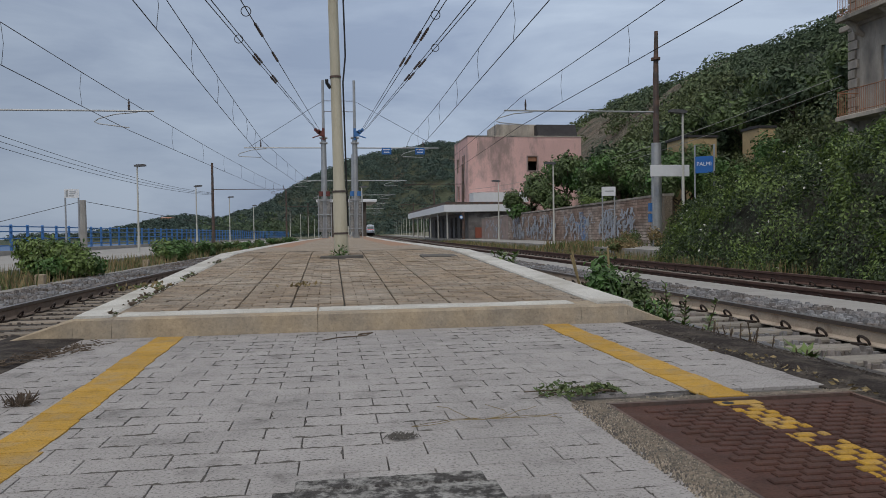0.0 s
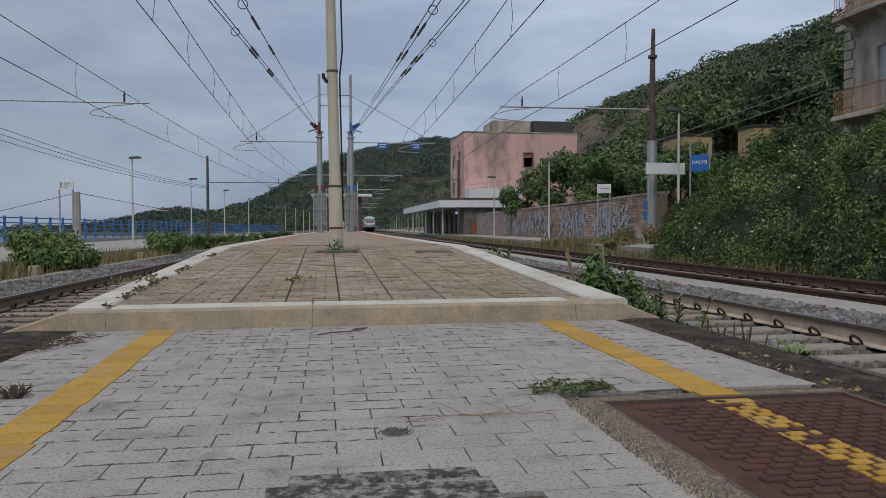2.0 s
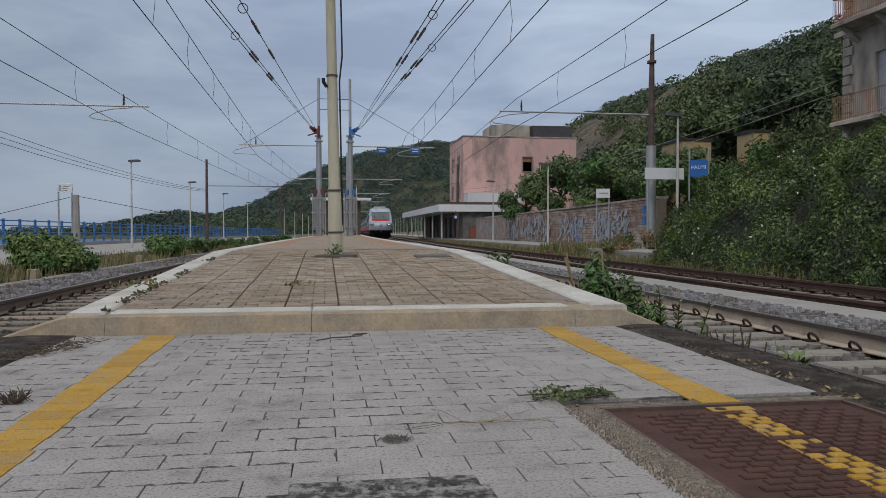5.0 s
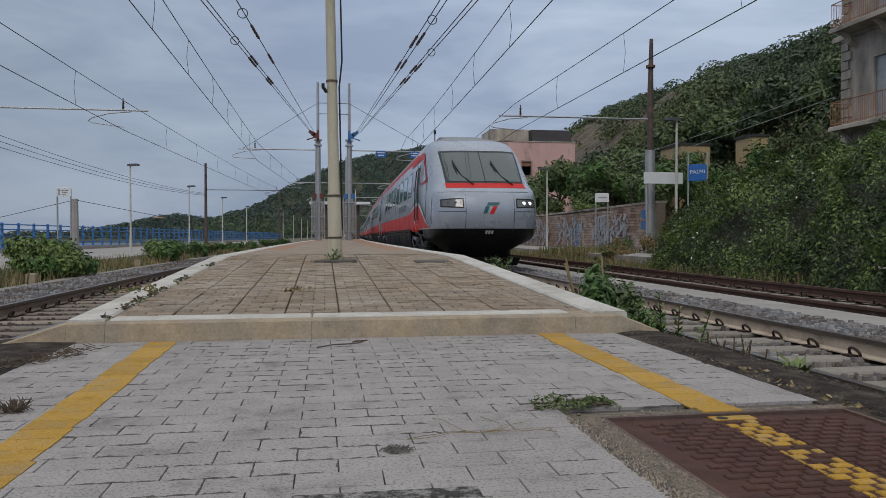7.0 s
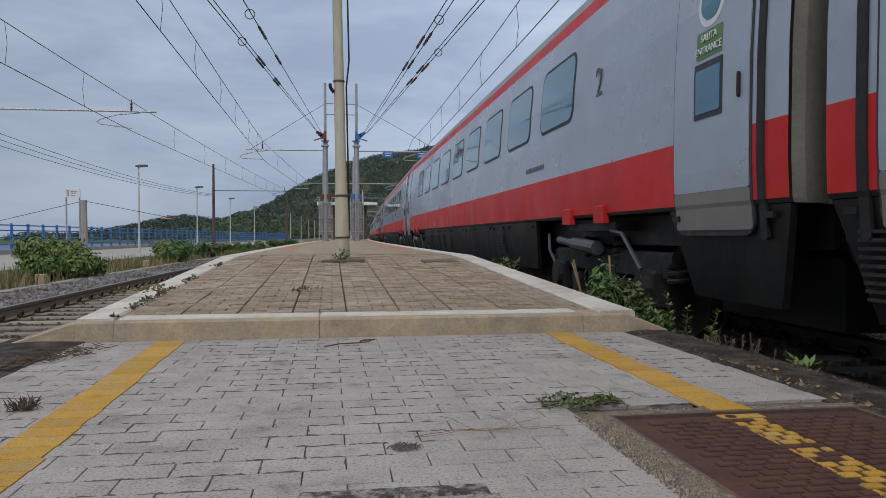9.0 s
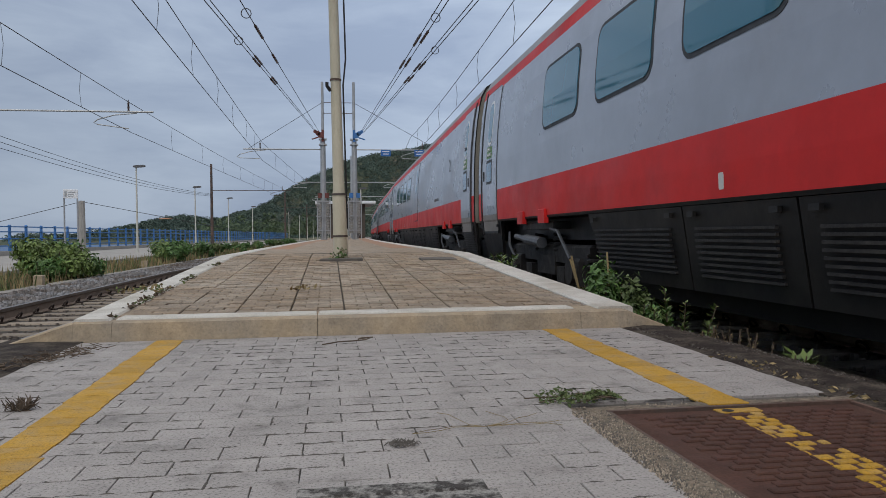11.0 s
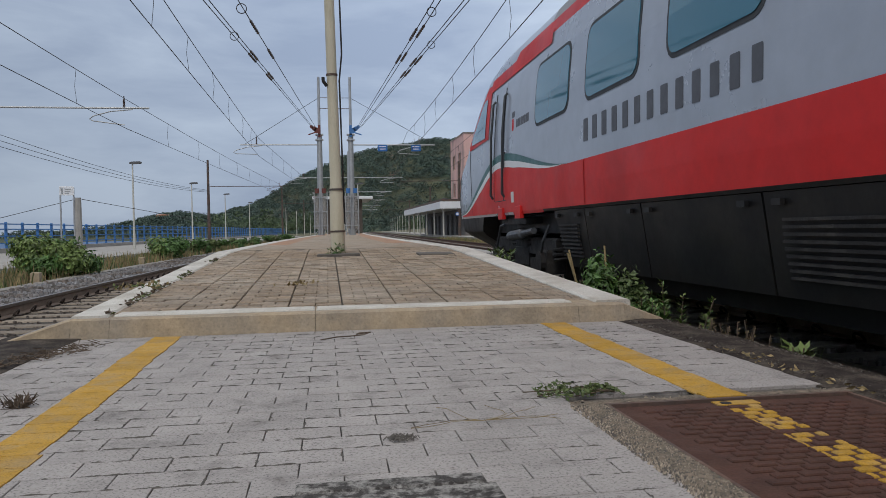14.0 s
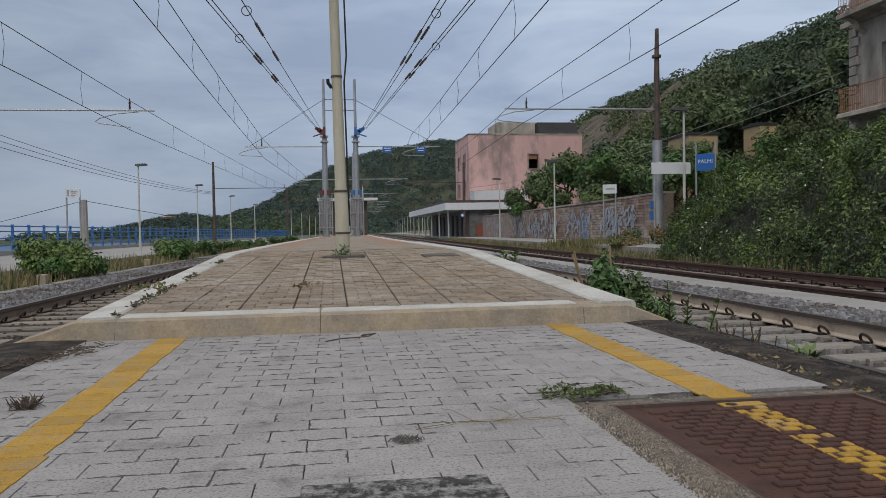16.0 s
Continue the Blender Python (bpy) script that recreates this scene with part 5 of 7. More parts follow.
    r.loft([[(a, -d / 2 - eave, h - 0.1), (a, d / 2 + eave, h - 0.1), (a, d / 2 + eave, h + 0.05), (a, 0, h + ridge), (a, -d / 2 - eave, h + 0.05)] for a in (-w / 2 - eave, w / 2 + eave)])
    part("roof", r, M_TILE if ridge > 0.5 else M_DARK_ROOF, ob)


def build_fence():
    f = thing("railing", pose(0, 0, 0), "blue-painted steel railing along the sea-side walkway", "railing")
    post = Mesh().box(-0.06, 0.06, -0.05, 0.05, 0, 1.38, top=0.02).data("post", M_BLUE)
    y = 30.0
    while y < 190:
        ob = new("post", post)
        ob.parent = f
        ob.location = (-17 + bend(y), y, -0.12)
        y += 2.0
    for z in (0.25, 0.62, 0.98, 1.25):
        m = Mesh()
        m.loft([[(-17.03 + bend(q), q, z - 0.12), (-16.97 + bend(q), q, z - 0.12), (-16.97 + bend(q), q, z - 0.06), (-17.03 + bend(q), q, z - 0.06)] for q in (20, 40, 60, 80, 100, 140, 190)])
        part("rail", m, M_BLUE, f)
    part("plinth", Mesh().loft([[(-17.2 + bend(q), q, -0.6), (-16.8 + bend(q), q, -0.6), (-16.8 + bend(q), q, -0.10), (-17.2 + bend(q), q, -0.10)] for q in (20, 40, 60, 80, 100, 140, 190)]), M_CONCRETE, f)


def text_on(parent, body, size, loc, rot, mat, name="lettering"):
    cu = bpy.data.curves.new(name, "FONT")
    cu.body, cu.size, cu.align_x, cu.align_y, cu.extrude = body, size, "CENTER", "CENTER", 0.003
    cu.materials.append(mat)
    ob = new(name, cu)
    ob.parent = parent
    ob.location, ob.rotation_euler = loc, rot
    return ob


def build_signs():
    s = thing("station_sign", pose(14.4, 27.6, 0.75, 0, 0, -38), "blue station name sign on a grey post among brambles", "sign")
    part("post", Mesh().tube([(-0.36, 0.05, -1), (-0.36, 0.05, 3.05), (0.36, 0.05, 3.05), (0.36, 0.05, -1)], 0.035, 8), M_ZINC, s)
    part("panel", Mesh().box(-0.33, 0.33, -0.03, 0.02, 1.95, 2.60, top=0.01), M_SIGN_BLUE, s)
    text_on(s, "PALMI", 0.21, (0, -0.036, 2.3), (math.pi / 2, 0, 0), M_SIGN_WHITE)
    s = thing("white_board", pose(13.55, 29, -0.16), "blank white back of a long sign board on posts", "sign")
    part("panel", Mesh().box(-0.74, 0.92, -0.03, 0.03, 2.84, 3.3, top=0.01), M_SIGN_WHITE, s)
    for x in (-0.6, 0.66):
        part("post", Mesh().tube([(x, 0.06, 0), (x, 0.06, 3.3)], 0.04, 8), M_ZINC, s)
    s = thing("platform_notice", pose(13.7, 36, -0.16, 0, 0, -12), "small white notice board on two posts", "sign")
    part("panel", Mesh().box(-0.34, 0.34, -0.025, 0.025, 2.4, 2.85, top=0.01), M_SIGN_WHITE, s)
    part("lettering", Mesh().box(-0.2, 0.25, -0.032, -0.027, 2.6, 2.66), M_ZINC, s)
    for x in (-0.3, 0.3):
        part("post", Mesh().tube([(x, 0.04, 0), (x, 0.04, 2.8)], 0.035, 8), M_ZINC, s)
    s = thing("walkway_notice", pose(-12.75, 40, -0.34, 0, 0, 10), "small pale notice board on two posts by the walkway", "sign")
    part("panel", Mesh().box(-0.33, 0.33, -0.025, 0.025, 2.85, 3.3, top=0.01), M_SIGN_WHITE, s)
    t = Mesh().box(-0.27, -0.17, -0.032, -0.027, 2.92, 3.22)
    for k in range(3):
        t.box(-0.1, 0.2 - 0.05 * k, -0.032, -0.027, 3.14 - 0.1 * k, 3.18 - 0.1 * k)
    part("lettering", t, M_ZINC, s)
    for x in (-0.3, 0.3):
        part("post", Mesh().tube([(x, 0.04, 0), (x, 0.04, 3.25)], 0.04, 8), M_ZINC, s)
    c = thing("concrete_post", pose(-13.0, 42.5, -0.34), "short grey concrete post with a stay wire", "post")
    part("post", Mesh().tube([(0, 0, 0), (0, 0, 2.85)], [0.2, 0.16], 8), M_CONCRETE, c)
    part("stay_wire", Mesh().tube([(0, 0, 2.8), (8, 12, 1.0)], 0.015, 5), M_WIRE, c)
    part("stay_wire", Mesh().tube([(0, 0, 2.8), (-7, -1, 0.9)], 0.015, 5), M_WIRE, c)
    # stub posts by the kerb
    for y in (17.2, 26.5, 40, 55):
        b = thing("marker_stone", pose(-6.15, y, -0.6), "short square ochre concrete marker stone", "marker stone", "marker stones")
        part("stone", Mesh().box(-0.09, 0.09, -0.09, 0.09, 0, 0.36, top=0.015), M_KERB, b)


def build_shelter():
    s = thing("platform_shelter", pose(1.25, 60, 0.3), "flat white-roofed shelter on the island platform", "shelter")
    part("roof", Mesh().box(-2.35, 2.35, -0.5, 8, 2.72, 2.92, top=0.03), M_SIGN_WHITE, s)
    for x in (-0.9, 1.2):
        part("pier", Mesh().box(x - 0.35, x + 0.35, 0.2, 0.6, 0, 2.72), M_SHELTER, s)
        part("pier", Mesh().box(x - 0.35, x + 0.35, 6.2, 6.6, 0, 2.72), M_SHELTER, s)
    c = thing("platform_clock", pose(0.72, 58, 1.75), "round blue platform clock", "clock")
    part("case", Mesh().tube([(0, 0, 0), (0, 0.1, 0)], 0.24, 18), M_SIGN_BLUE, c)
    part("face", Mesh().tube([(0, -0.02, 0), (0, 0, 0)], 0.15, 18), M_GLOW, c)
    part("post", Mesh().tube([(0, 0.05, -1.45), (0, 0.05, -0.2)], 0.05, 8), M_ZINC, c)


build_masts()
build_lamps()
build_wires()
build_station()
build_wall()
build_old_house()
small_house(23.1, 46, 4.6, 1.9, 3, 1.75, M_TAN, "ochre house half hidden on the hillside", 0.12)
small_house(27.8, 46, 6.3, 1.1, 2, 0.75, M_TAN, "small ochre hut in the hillside scrub", 0.1)
small_house(92, 122, 31, 12, 8, 2.4, M_TAN, "distant tiled house on the hillside")
small_house(-134, 655, 12.2, 9, 8, 3.2, M_ORANGE_PAVE, "distant reddish house on the headland")
build_fence()
build_signs()
build_shelter()


# ---- the train ----
SPEED, PASS = 34.12, 7.545
# how far the train lags behind an even run, by time
LAG = ((0.0, 0.0), (3.0, 2.5), (4.0, 1.0), (6.0, 1.0), (6.5, 0.9), (7.0, 0.0), (7.5, 0.0), (8.0, 0.65), (8.5, -0.1), (9.0, 0.08), (11.0, 0.5), (11.5, 0.65), (12.0, 0.6), (12.5, 0.57), (13.0, -0.26), (13.5, -0.3), (14.0, 0.0), (16.0, 0.0))
END_LEN, MID_LEN = 27.65, 25.9
HALF = [(1.28, 0.46), (1.36, 0.80), (1.385, 1.13), (1.395, 1.16), (1.405, 1.40), (1.405, 1.65), (1.40, 2.10), (1.375, 2.60), (1.33, 3.05), (1.28, 3.36), (1.24, 3.53),
        (1.15, 3.70), (0.90, 3.86), (0.55, 3.95), (0.0, 3.98)]


def side_x(z):
    for (x0, z0), (x1, z1) in zip(HALF, HALF[1:]):
        if z0 <= z <= z1:
            return x0 + (x1 - x0) * (z - z0) / (z1 - z0)
    return HALF[0][0] if z < HALF[0][1] else 0.0


def band(z):
    """Livery by height: 0 grey, 1 red, 2 black, 3 roof."""
    return 2 if z < 1.15 else 1 if z < 1.65 else 0 if z < 3.36 else 1 if z < 3.53 else 3


def body_shell(y0, y1, low=2):
    """The closed side walls and roof from y0 to y1; low: first profile point (leaves the skirt out)."""
    prof = HALF[low:]
    ring = [(x, z) for x, z in prof] + [(-x, z) for x, z in prof[-2::-1]]
    me = Mesh()
    mids = [(ring[i][1] + ring[(i + 1) % len(ring)][1]) / 2 for i in range(len(ring))]
    me.loft([[(x, y, z) for x, z in ring] for y in (y0, y1)], ends=True, pick=lambda i, j: 2 if j == len(ring) - 1 else band(mids[j]))
    me.m[-2:] = [2, 2]
    return me


def patch(me, side, ya, yb, za, zb, proud, m=0, round_=0.12, n=4):
    """A rounded panel that follows the curve of the side wall."""
    r = min(round_, (yb - ya) / 2.01, (zb - za) / 2.01)
    zs = sorted({za, zb, *(z for _, z in HALF if za < z < zb), *(za + r * (1 - math.cos(radians(90 * k / n))) for k in range(n + 1)), *(zb - r * (1 - math.cos(radians(90 * k / n))) for k in range(n + 1))})
    rows = []
    for z in zs:
        d = max(0.0, za + r - z, z - zb + r)
        cut = r - math.sqrt(max(0.0, r * r - d * d))
        x = side_x(z)
        y0, y1 = ya + cut, yb - cut
        row = [(side * (x - 0.01), y0, z), (side * (x + proud), y0 + 0.002, z), (side * (x + proud), y1 - 0.002, z), (side * (x - 0.01), y1, z)]
        rows.append(row if side > 0 else row[::-1])
    me.grid(rows, m=m)


def window_data(width, side):
    g, f = Mesh(), Mesh()
    patch(f, side, -width / 2 - 0.04, width / 2 + 0.04, 2.24, 3.07, 0.004, round_=0.17)
    patch(g, side, -width / 2, width / 2, 2.28, 3.03, 0.010, round_=0.14)
    return g.data("pane", M_T_GLASS), f.data("gasket", M_T_FRAME)


def add_door(ob, y0, end):
    """A plug door on each side; end: +1 where the car's end lies towards +y."""
    y1 = y0 + 1.1
    strip = (y1 + 0.09, y1 + 0.17) if end > 0 else (y0 - 0.17, y0 - 0.09)
    for s in (-1, 1):
        fr, d, lo, gl, rim, tag, dis, scr, hd, rb = (Mesh() for _ in range(10))
        patch(fr, s, y0 - 0.025, y1 + 0.025, 0.93, 3.40, 0.006, round_=0.12)
        patch(d, s, y0, y1, 1.25, 3.38, 0.014, round_=0.02)
        patch(lo, s, y0, y1, 0.97, 1.248, 0.014, round_=0.02)
        patch(rim, s, y0 + 0.36, y1 - 0.36, 2.44, 3.20, 0.017, round_=0.17)
        patch(gl, s, y0 + 0.40, y1 - 0.40, 2.49, 3.16, 0.021, round_=0.14)
        patch(tag, s, y0 + 0.36, y1 - 0.36, 2.22, 2.42, 0.018, round_=0.01, n=1)
        patch(dis, s, y0 + 0.34, y1 - 0.34, 1.78, 2.19, 0.018, round_=0.01, n=1)
        patch(scr, s, y0 + 0.37, y1 - 0.37, 1.82, 2.14, 0.022, round_=0.01, n=1)
        patch(hd, s, y0 + (0.1 if end < 0 else 0.95), y0 + (0.13 if end < 0 else 0.98), 1.85, 2.02, 0.03, round_=0.01, n=1)
        patch(rb, s, *strip, 0.9, 3.45, 0.012, round_=0.02, n=1)
        f = part("door_frame", fr, M_T_FRAME, ob)
        part("door", d, M_T_GREY, f)
        part("kick_panel", lo, M_T_TAUPE, f, "taupe lower door panel")
        part("window_rim", rim, M_T_WHITE, f)
        part("door_window", gl, M_T_GLASS, f)
        part("label", tag, M_T_TAG, f, "green entrance label")
        part("display_frame", dis, M_T_FRAME, f)
        part("display", scr, M_T_DISPLAY, f)
        part("handle", hd, M_BLACK, f)
        part("rubber_strip", rb, M_BLACK, ob)
        for word, z in (("SALITA", 2.365), ("ENTRANCE", 2.275)):
            text_on(f, word, 0.075, (s * (side_x(z) + 0.0235), (y0 + y1) / 2, z), (math.pi / 2, 0, s * math.pi / 2), M_T_WHITE)


def cyl_x(me, x0, x1, y, z, r, n=18, m=0):
    me.tube([(x0, y, z), (x1, y, z)], r, n, m=m)


def bogie_data():
    fr = Mesh()
    for s in (-1, 1):
        fr.box(s * 1.12 - 0.09, s * 1.12 + 0.09, -1.75, 1.75, 0.55, 0.78, top=0.03)
        for y in (-1.35, 1.35):
            fr.box(s * 1.15 - 0.13, s * 1.15 + 0.13, y - 0.2, y + 0.2, 0.30, 0.62, top=0.03)
            fr.tube([(s * 1.28, y, 0.46), (s * 1.34, y, 0.46)], 0.15, 12)
        fr.box(s * 1.1 - 0.12, s * 1.1 + 0.12, -0.42, 0.42, 0.38, 0.66, top=0.03)
        fr.box(s * 1.22 - 0.12, s * 1.22 + 0.12, -0.75, 0.75, 0.98, 1.08, top=0.02)
        for y in (-0.9, 0.62):
            fr.box(s * 1.2 - 0.05, s * 1.2 + 0.05, y, y + 0.3, 0.2, 0.5)
    fr.box(-1.1, 1.1, -0.3, 0.3, 0.5, 0.8)
    sp = Mesh()
    for s in (-1, 1):
        for y in (-0.45, 0.45, -1.75, 1.75):
            pts = [(s * 1.12 + 0.11 * math.cos(a), y + 0.11 * math.sin(a), (0.68 if abs(y) < 1 else 0.5) + 0.033 * a / 3.14) for a in steps(0, 22 if abs(y) < 1 else 16, 40)]
            sp.tube(pts, 0.022, 5)
    dampers = []
    for s in (-1, 1):
        dp = Mesh()
        dampers.append(dp)
        dp.tube([(s * 1.33, -0.2, 0.80), (s * 1.34, 0.55, 0.84), (s * 1.34, 0.57, 0.84), (s * 1.34, 1.15, 0.88)], [0.075, 0.075, 0.045, 0.045], 12)
        dp.tube([(s * 1.30, -1.3, 0.62), (s * 1.33, -0.9, 0.95), (s * 1.33, -0.6, 0.98)], 0.022, 6)
        dp.tube([(s * 1.30, 1.3, 0.5), (s * 1.34, 1.6, 0.75), (s * 1.30, 1.75, 0.95)], 0.02, 6)
    wh = Mesh()
    for s in (-1, 1):
        cyl_x(wh, s * 0.72, s * 0.86, 0, 0.445, 0.445, 28)
        cyl_x(wh, s * 0.69, s * 0.72, 0, 0.445, 0.475, 28)
        cyl_x(wh, s * 0.86, s * 0.90, 0, 0.445, 0.2, 16)
    cyl_x(wh, -0.7, 0.7, 0, 0.445, 0.085, 12)
    return fr.data("bogie", M_T_BOGIE), sp.data("spring", M_T_BOGIE), [dp.data("damper", M_T_DAMPER) for dp in dampers], wh.data("wheelset", M_T_BOGIE, True)


def add_skirt(ob, y0, y1, seed):
    """Black side skirts in panels, some with louvres."""
    rnd = random.Random(seed)
    y, first = y0, True
    while y < y1 - 0.2:
        b = min(y1, y + rnd.choice((1.1, 1.5, 1.9)))
        if y1 - b < 0.7:
            b = y1
        vents = rnd.random() < 0.6 and b - y > 0.9
        for s in (-1, 1):
            p, v = Mesh(), Mesh()
            za, zb = 0.46, 1.125
            corners = ((y + 0.012 + (0.25 if first else 0.0), za), (b - 0.012 - (0.25 if b == y1 else 0.0), za), (b - 0.012, zb), (y + 0.012, zb))
            ring = [[(s * (side_x(z) - d), q, z) for q, z in corners] for d in (0.01, 0.06)]
            p.loft(ring if s < 0 else ring[::-1])
            for q in (y + 0.2, b - 0.2):
                p.box(s * 1.392 - 0.015, s * 1.392 + 0.015, q - 0.05, q + 0.05, 1.04, 1.08)
            panel = part("skirt_panel", p, M_T_BLACK, ob)
            if vents:
                for i in range(9):
                    z = 0.58 + 0.045 * i
                    x = side_x(z) - 0.004
                    v.box(s * x - 0.012, s * x + 0.012, y + 0.22, b - 0.22, z, z + 0.02)
                part("louvre", v, M_T_BOGIE, panel)
        first = False
        y = b


def livery_details(ob, y_text, big):
    """Plain bars in the place of lettering, on both sides."""
    t = Mesh()
    for s in (-1, 1):
        if big:
            for i in range(13):
                patch(t, s, y_text + 0.27 * i, y_text + 0.27 * i + 0.13, 1.83, 2.07, 0.004, round_=0.01, n=1)
        else:
            for i in range(13):
                patch(t, s, y_text + 0.075 * i, y_text + 0.05 + 0.075 * i, 1.80, 1.87, 0.004, round_=0.01, n=1)
    part("lettering_bars", t, M_T_LETTER, ob)


def emblem(ob, y):
    """A two-colour mark with a row of plain bars behind it, in reading order on each side."""
    g, r, t = Mesh(), Mesh(), Mesh()
    for s in (-1, 1):
        def bar(me, a, b, za, zb, round_=0.02):
            lo, hi = (y + a, y + b) if s > 0 else (y + 1.0 - b, y + 1.0 - a)
            patch(me, s, lo, hi, za, zb, 0.004, round_=round_, n=1)
        bar(g, 0, 0.17, 2.55, 2.64)
        bar(r, 0.03, 0.12, 2.36, 2.535)
        for i in range(8):
            bar(t, 0.27 + 0.09 * i, 0.335 + 0.09 * i, 2.38, 2.50, 0.01)
    part("emblem", g, M_T_LETTER, ob)
    part("emblem", r, M_T_RED, ob)
    part("lettering_bars", t, M_T_LETTER, ob)


def step_plates(ob, ys):
    for s in (-1, 1):
        for y in ys:
            for d in (-0.65, 0.45):
                part("jacking_pad", Mesh().box(s * 1.40 - 0.03, s * 1.40 + 0.03, y + d, y + d + 0.3, 1.06, 1.24, top=0.01), M_T_RED, ob)


BOGIE = bogie_data()
PANES = [window_data(1.36, side) for side in (-1, 1)]


def add_bogie(ob, y):
    fr, sp, dp, wh = BOGIE
    b = share("bogie", fr, ob, (0, y, 0))
    tagged(share("spring_set", sp, b), kind="stuff")
    for one in dp:
        share("damper", one, b)
    for d in (-1.35, 1.35):
        share("wheelset", wh, b, (0, d, 0))


def add_windows(ob, first, count):
    for i in range(count):
        for pane, gasket in PANES:
            f = share("window_frame", gasket, ob, (0, first + 1.97 * i, 0))
            share("pane", pane, f)


def roof_gear(ob, ys, pantograph=False):
    m = Mesh()
    for a, b, h in ys:
        m.box(-0.7, 0.7, a, b, 3.86, 3.97 + h, top=0.05)
    part("roof_unit", m, M_T_ROOF, ob)
    if pantograph:
        p = Mesh()
        for y in (-6.5,):
            for s in (-0.5, 0.5):
                p.tube([(s, y, 3.95), (s * 0.8, y + 1.3, 4.5), (s * 0.9, y + 0.2, 4.98)], 0.03, 6)
                p.tube([(s, y - 0.4, 3.72), (s, y - 0.4, 3.98)], 0.06, 8)
                p.tube([(s, y + 0.6, 3.72), (s, y + 0.6, 3.98)], 0.06, 8)
            p.box(-0.8, 0.8, y + 0.05, y + 0.15, 4.98, 5.02)
            p.box(-0.8, 0.8, y + 0.3, y + 0.4, 4.98, 5.02)
            p.box(-0.6, 0.6, y - 0.5, y + 0.7, 3.92, 3.98)
        part("pantograph", p, M_DARK_STEEL, ob)


def service_door(ob, y0, y1):
    """A closed door high in the side wall, with a narrow rounded window."""
    for s in (-1, 1):
        fr, d, rd, gl = Mesh(), Mesh(), Mesh(), Mesh()
        patch(fr, s, y0 - 0.03, y1 + 0.03, 1.37, 3.33, 0.006, round_=0.08)
        patch(d, s, y0, y1, 1.655, 3.30, 0.012, round_=0.05)
        patch(rd, s, y0, y1, 1.40, 1.65, 0.012, round_=0.04)
        patch(gl, s, y0 + 0.38, y1 - 0.34, 2.30, 3.10, 0.017, round_=0.14)
        f = part("door_frame", fr, M_T_FRAME, ob)
        part("door", d, M_T_GREY, f)
        part("door_foot", rd, M_T_RED, f, "red lower end of the door")
        part("door_window", gl, M_T_GLASS, f)


def middle_car(name, label, seed, panto, kind="", shift=0.0):
    half = MID_LEN / 2 - 0.15
    ob = thing(name, pose(0, 0, 0), label, "train car", "cars of the train")
    part("body", body_shell(-half, half), [M_T_GREY, M_T_RED, M_T_BLACK, M_T_ROOF], ob)
    part("underframe", Mesh().box(-1.1, 1.1, -half, half, 0.84, 1.12), M_T_BLACK, ob)
    part("equipment_case", Mesh().box(-1.0, 1.0, -6.7, 6.7, 0.28, 0.835, top=0.05), M_T_BLACK, ob)
    for sgn in (-1, 1):
        part("gearbox", Mesh().box(-0.6, 0.6, sgn * 9.05 - 2.0, sgn * 9.05 + 2.0, 0.24, 0.83, top=0.05), M_T_BOGIE, ob)
        part("end_case", Mesh().box(-0.95, 0.95, min(sgn * 11.2, sgn * (half - 0.1)), max(sgn * 11.2, sgn * (half - 0.1)), 0.32, 0.83, top=0.04), M_T_BLACK, ob)
    add_skirt(ob, -6.9, 6.9, seed)
    for a, b in ((-half, -11.1), (11.1, half)):
        add_skirt(ob, a, b, seed + 5)
    for sgn in (-1, 1):
        add_bogie(ob, sgn * 9.05)
        add_door(ob, -half + 0.42 if sgn < 0 else half - 1.52, sgn)
    if kind == "buffet":
        add_windows(ob, 1.97, 4)
        service_door(ob, -1.72, -0.62)
    else:
        add_windows(ob, -7.88 + shift, 8 if shift else 9)
    step_plates(ob, (-9.05, 9.05))
    livery_details(ob, -7.4, False)
    emblem(ob, 7.4)
    lbl = Mesh()
    for s in (-1, 1):
        patch(lbl, s, 4.0, 4.07, 1.22, 1.34, 0.004, round_=0.01, n=1)
    part("label_plate", lbl, M_PAPER, ob)
    for s in (-1, 1):
        text_on(ob, "2", 0.42, (s * (side_x(2.5) + 0.008), -half + 3.35, 2.5), (math.pi / 2, 0, s * math.pi / 2), M_T_LETTER)
    # bellows between the cars
    bl = Mesh()
    rings = []
    for i in range(9):
        k = 1.0 if i % 2 else 0.94
        y = half - 0.02 + 0.34 * i / 8
        rings.append([(x * 0.90 * k, y, 1.0 + (z - 1.0) * 0.93 * k) for x, z in [(q, w) for q, w in HALF[2:]] + [(-q, w) for q, w in HALF[2:][-2::-1]]])
    bl.loft(rings)
    part("bellows", bl, M_T_BELLOWS, ob)
    for s in (-0.95, 0.95):
        cb = Mesh().tube([(s, half - 0.05, 1.9), (s * 1.12, half + 0.1, 1.6), (s * 1.12, half + 0.2, 0.9), (s, half + 0.3, 0.8)], 0.06, 8)
        part("jumper_cable", cb, M_BLACK, ob, smooth=True)
    for sgn in (-1, 1):
        ew = Mesh().loft([[(x * k, sgn * (half + d), 1.0 + (z - 1.0) * k) for x, z in [(q, w) for q, w in HALF[2:]] + [(-q, w) for q, w in HALF[2:][-2::-1]]] for k, d in ((0.985, 0.0), (0.95, 0.06))])
        part("end_wall", ew, M_T_BELLOWS, ob, "tan end wall")
    roof_gear(ob, ((-9.5, -7.8, 0.10), (-5.5, -3.5, 0.06), (3.0, 5.5, 0.06), (8.0, 9.8, 0.12)), panto)
    return ob


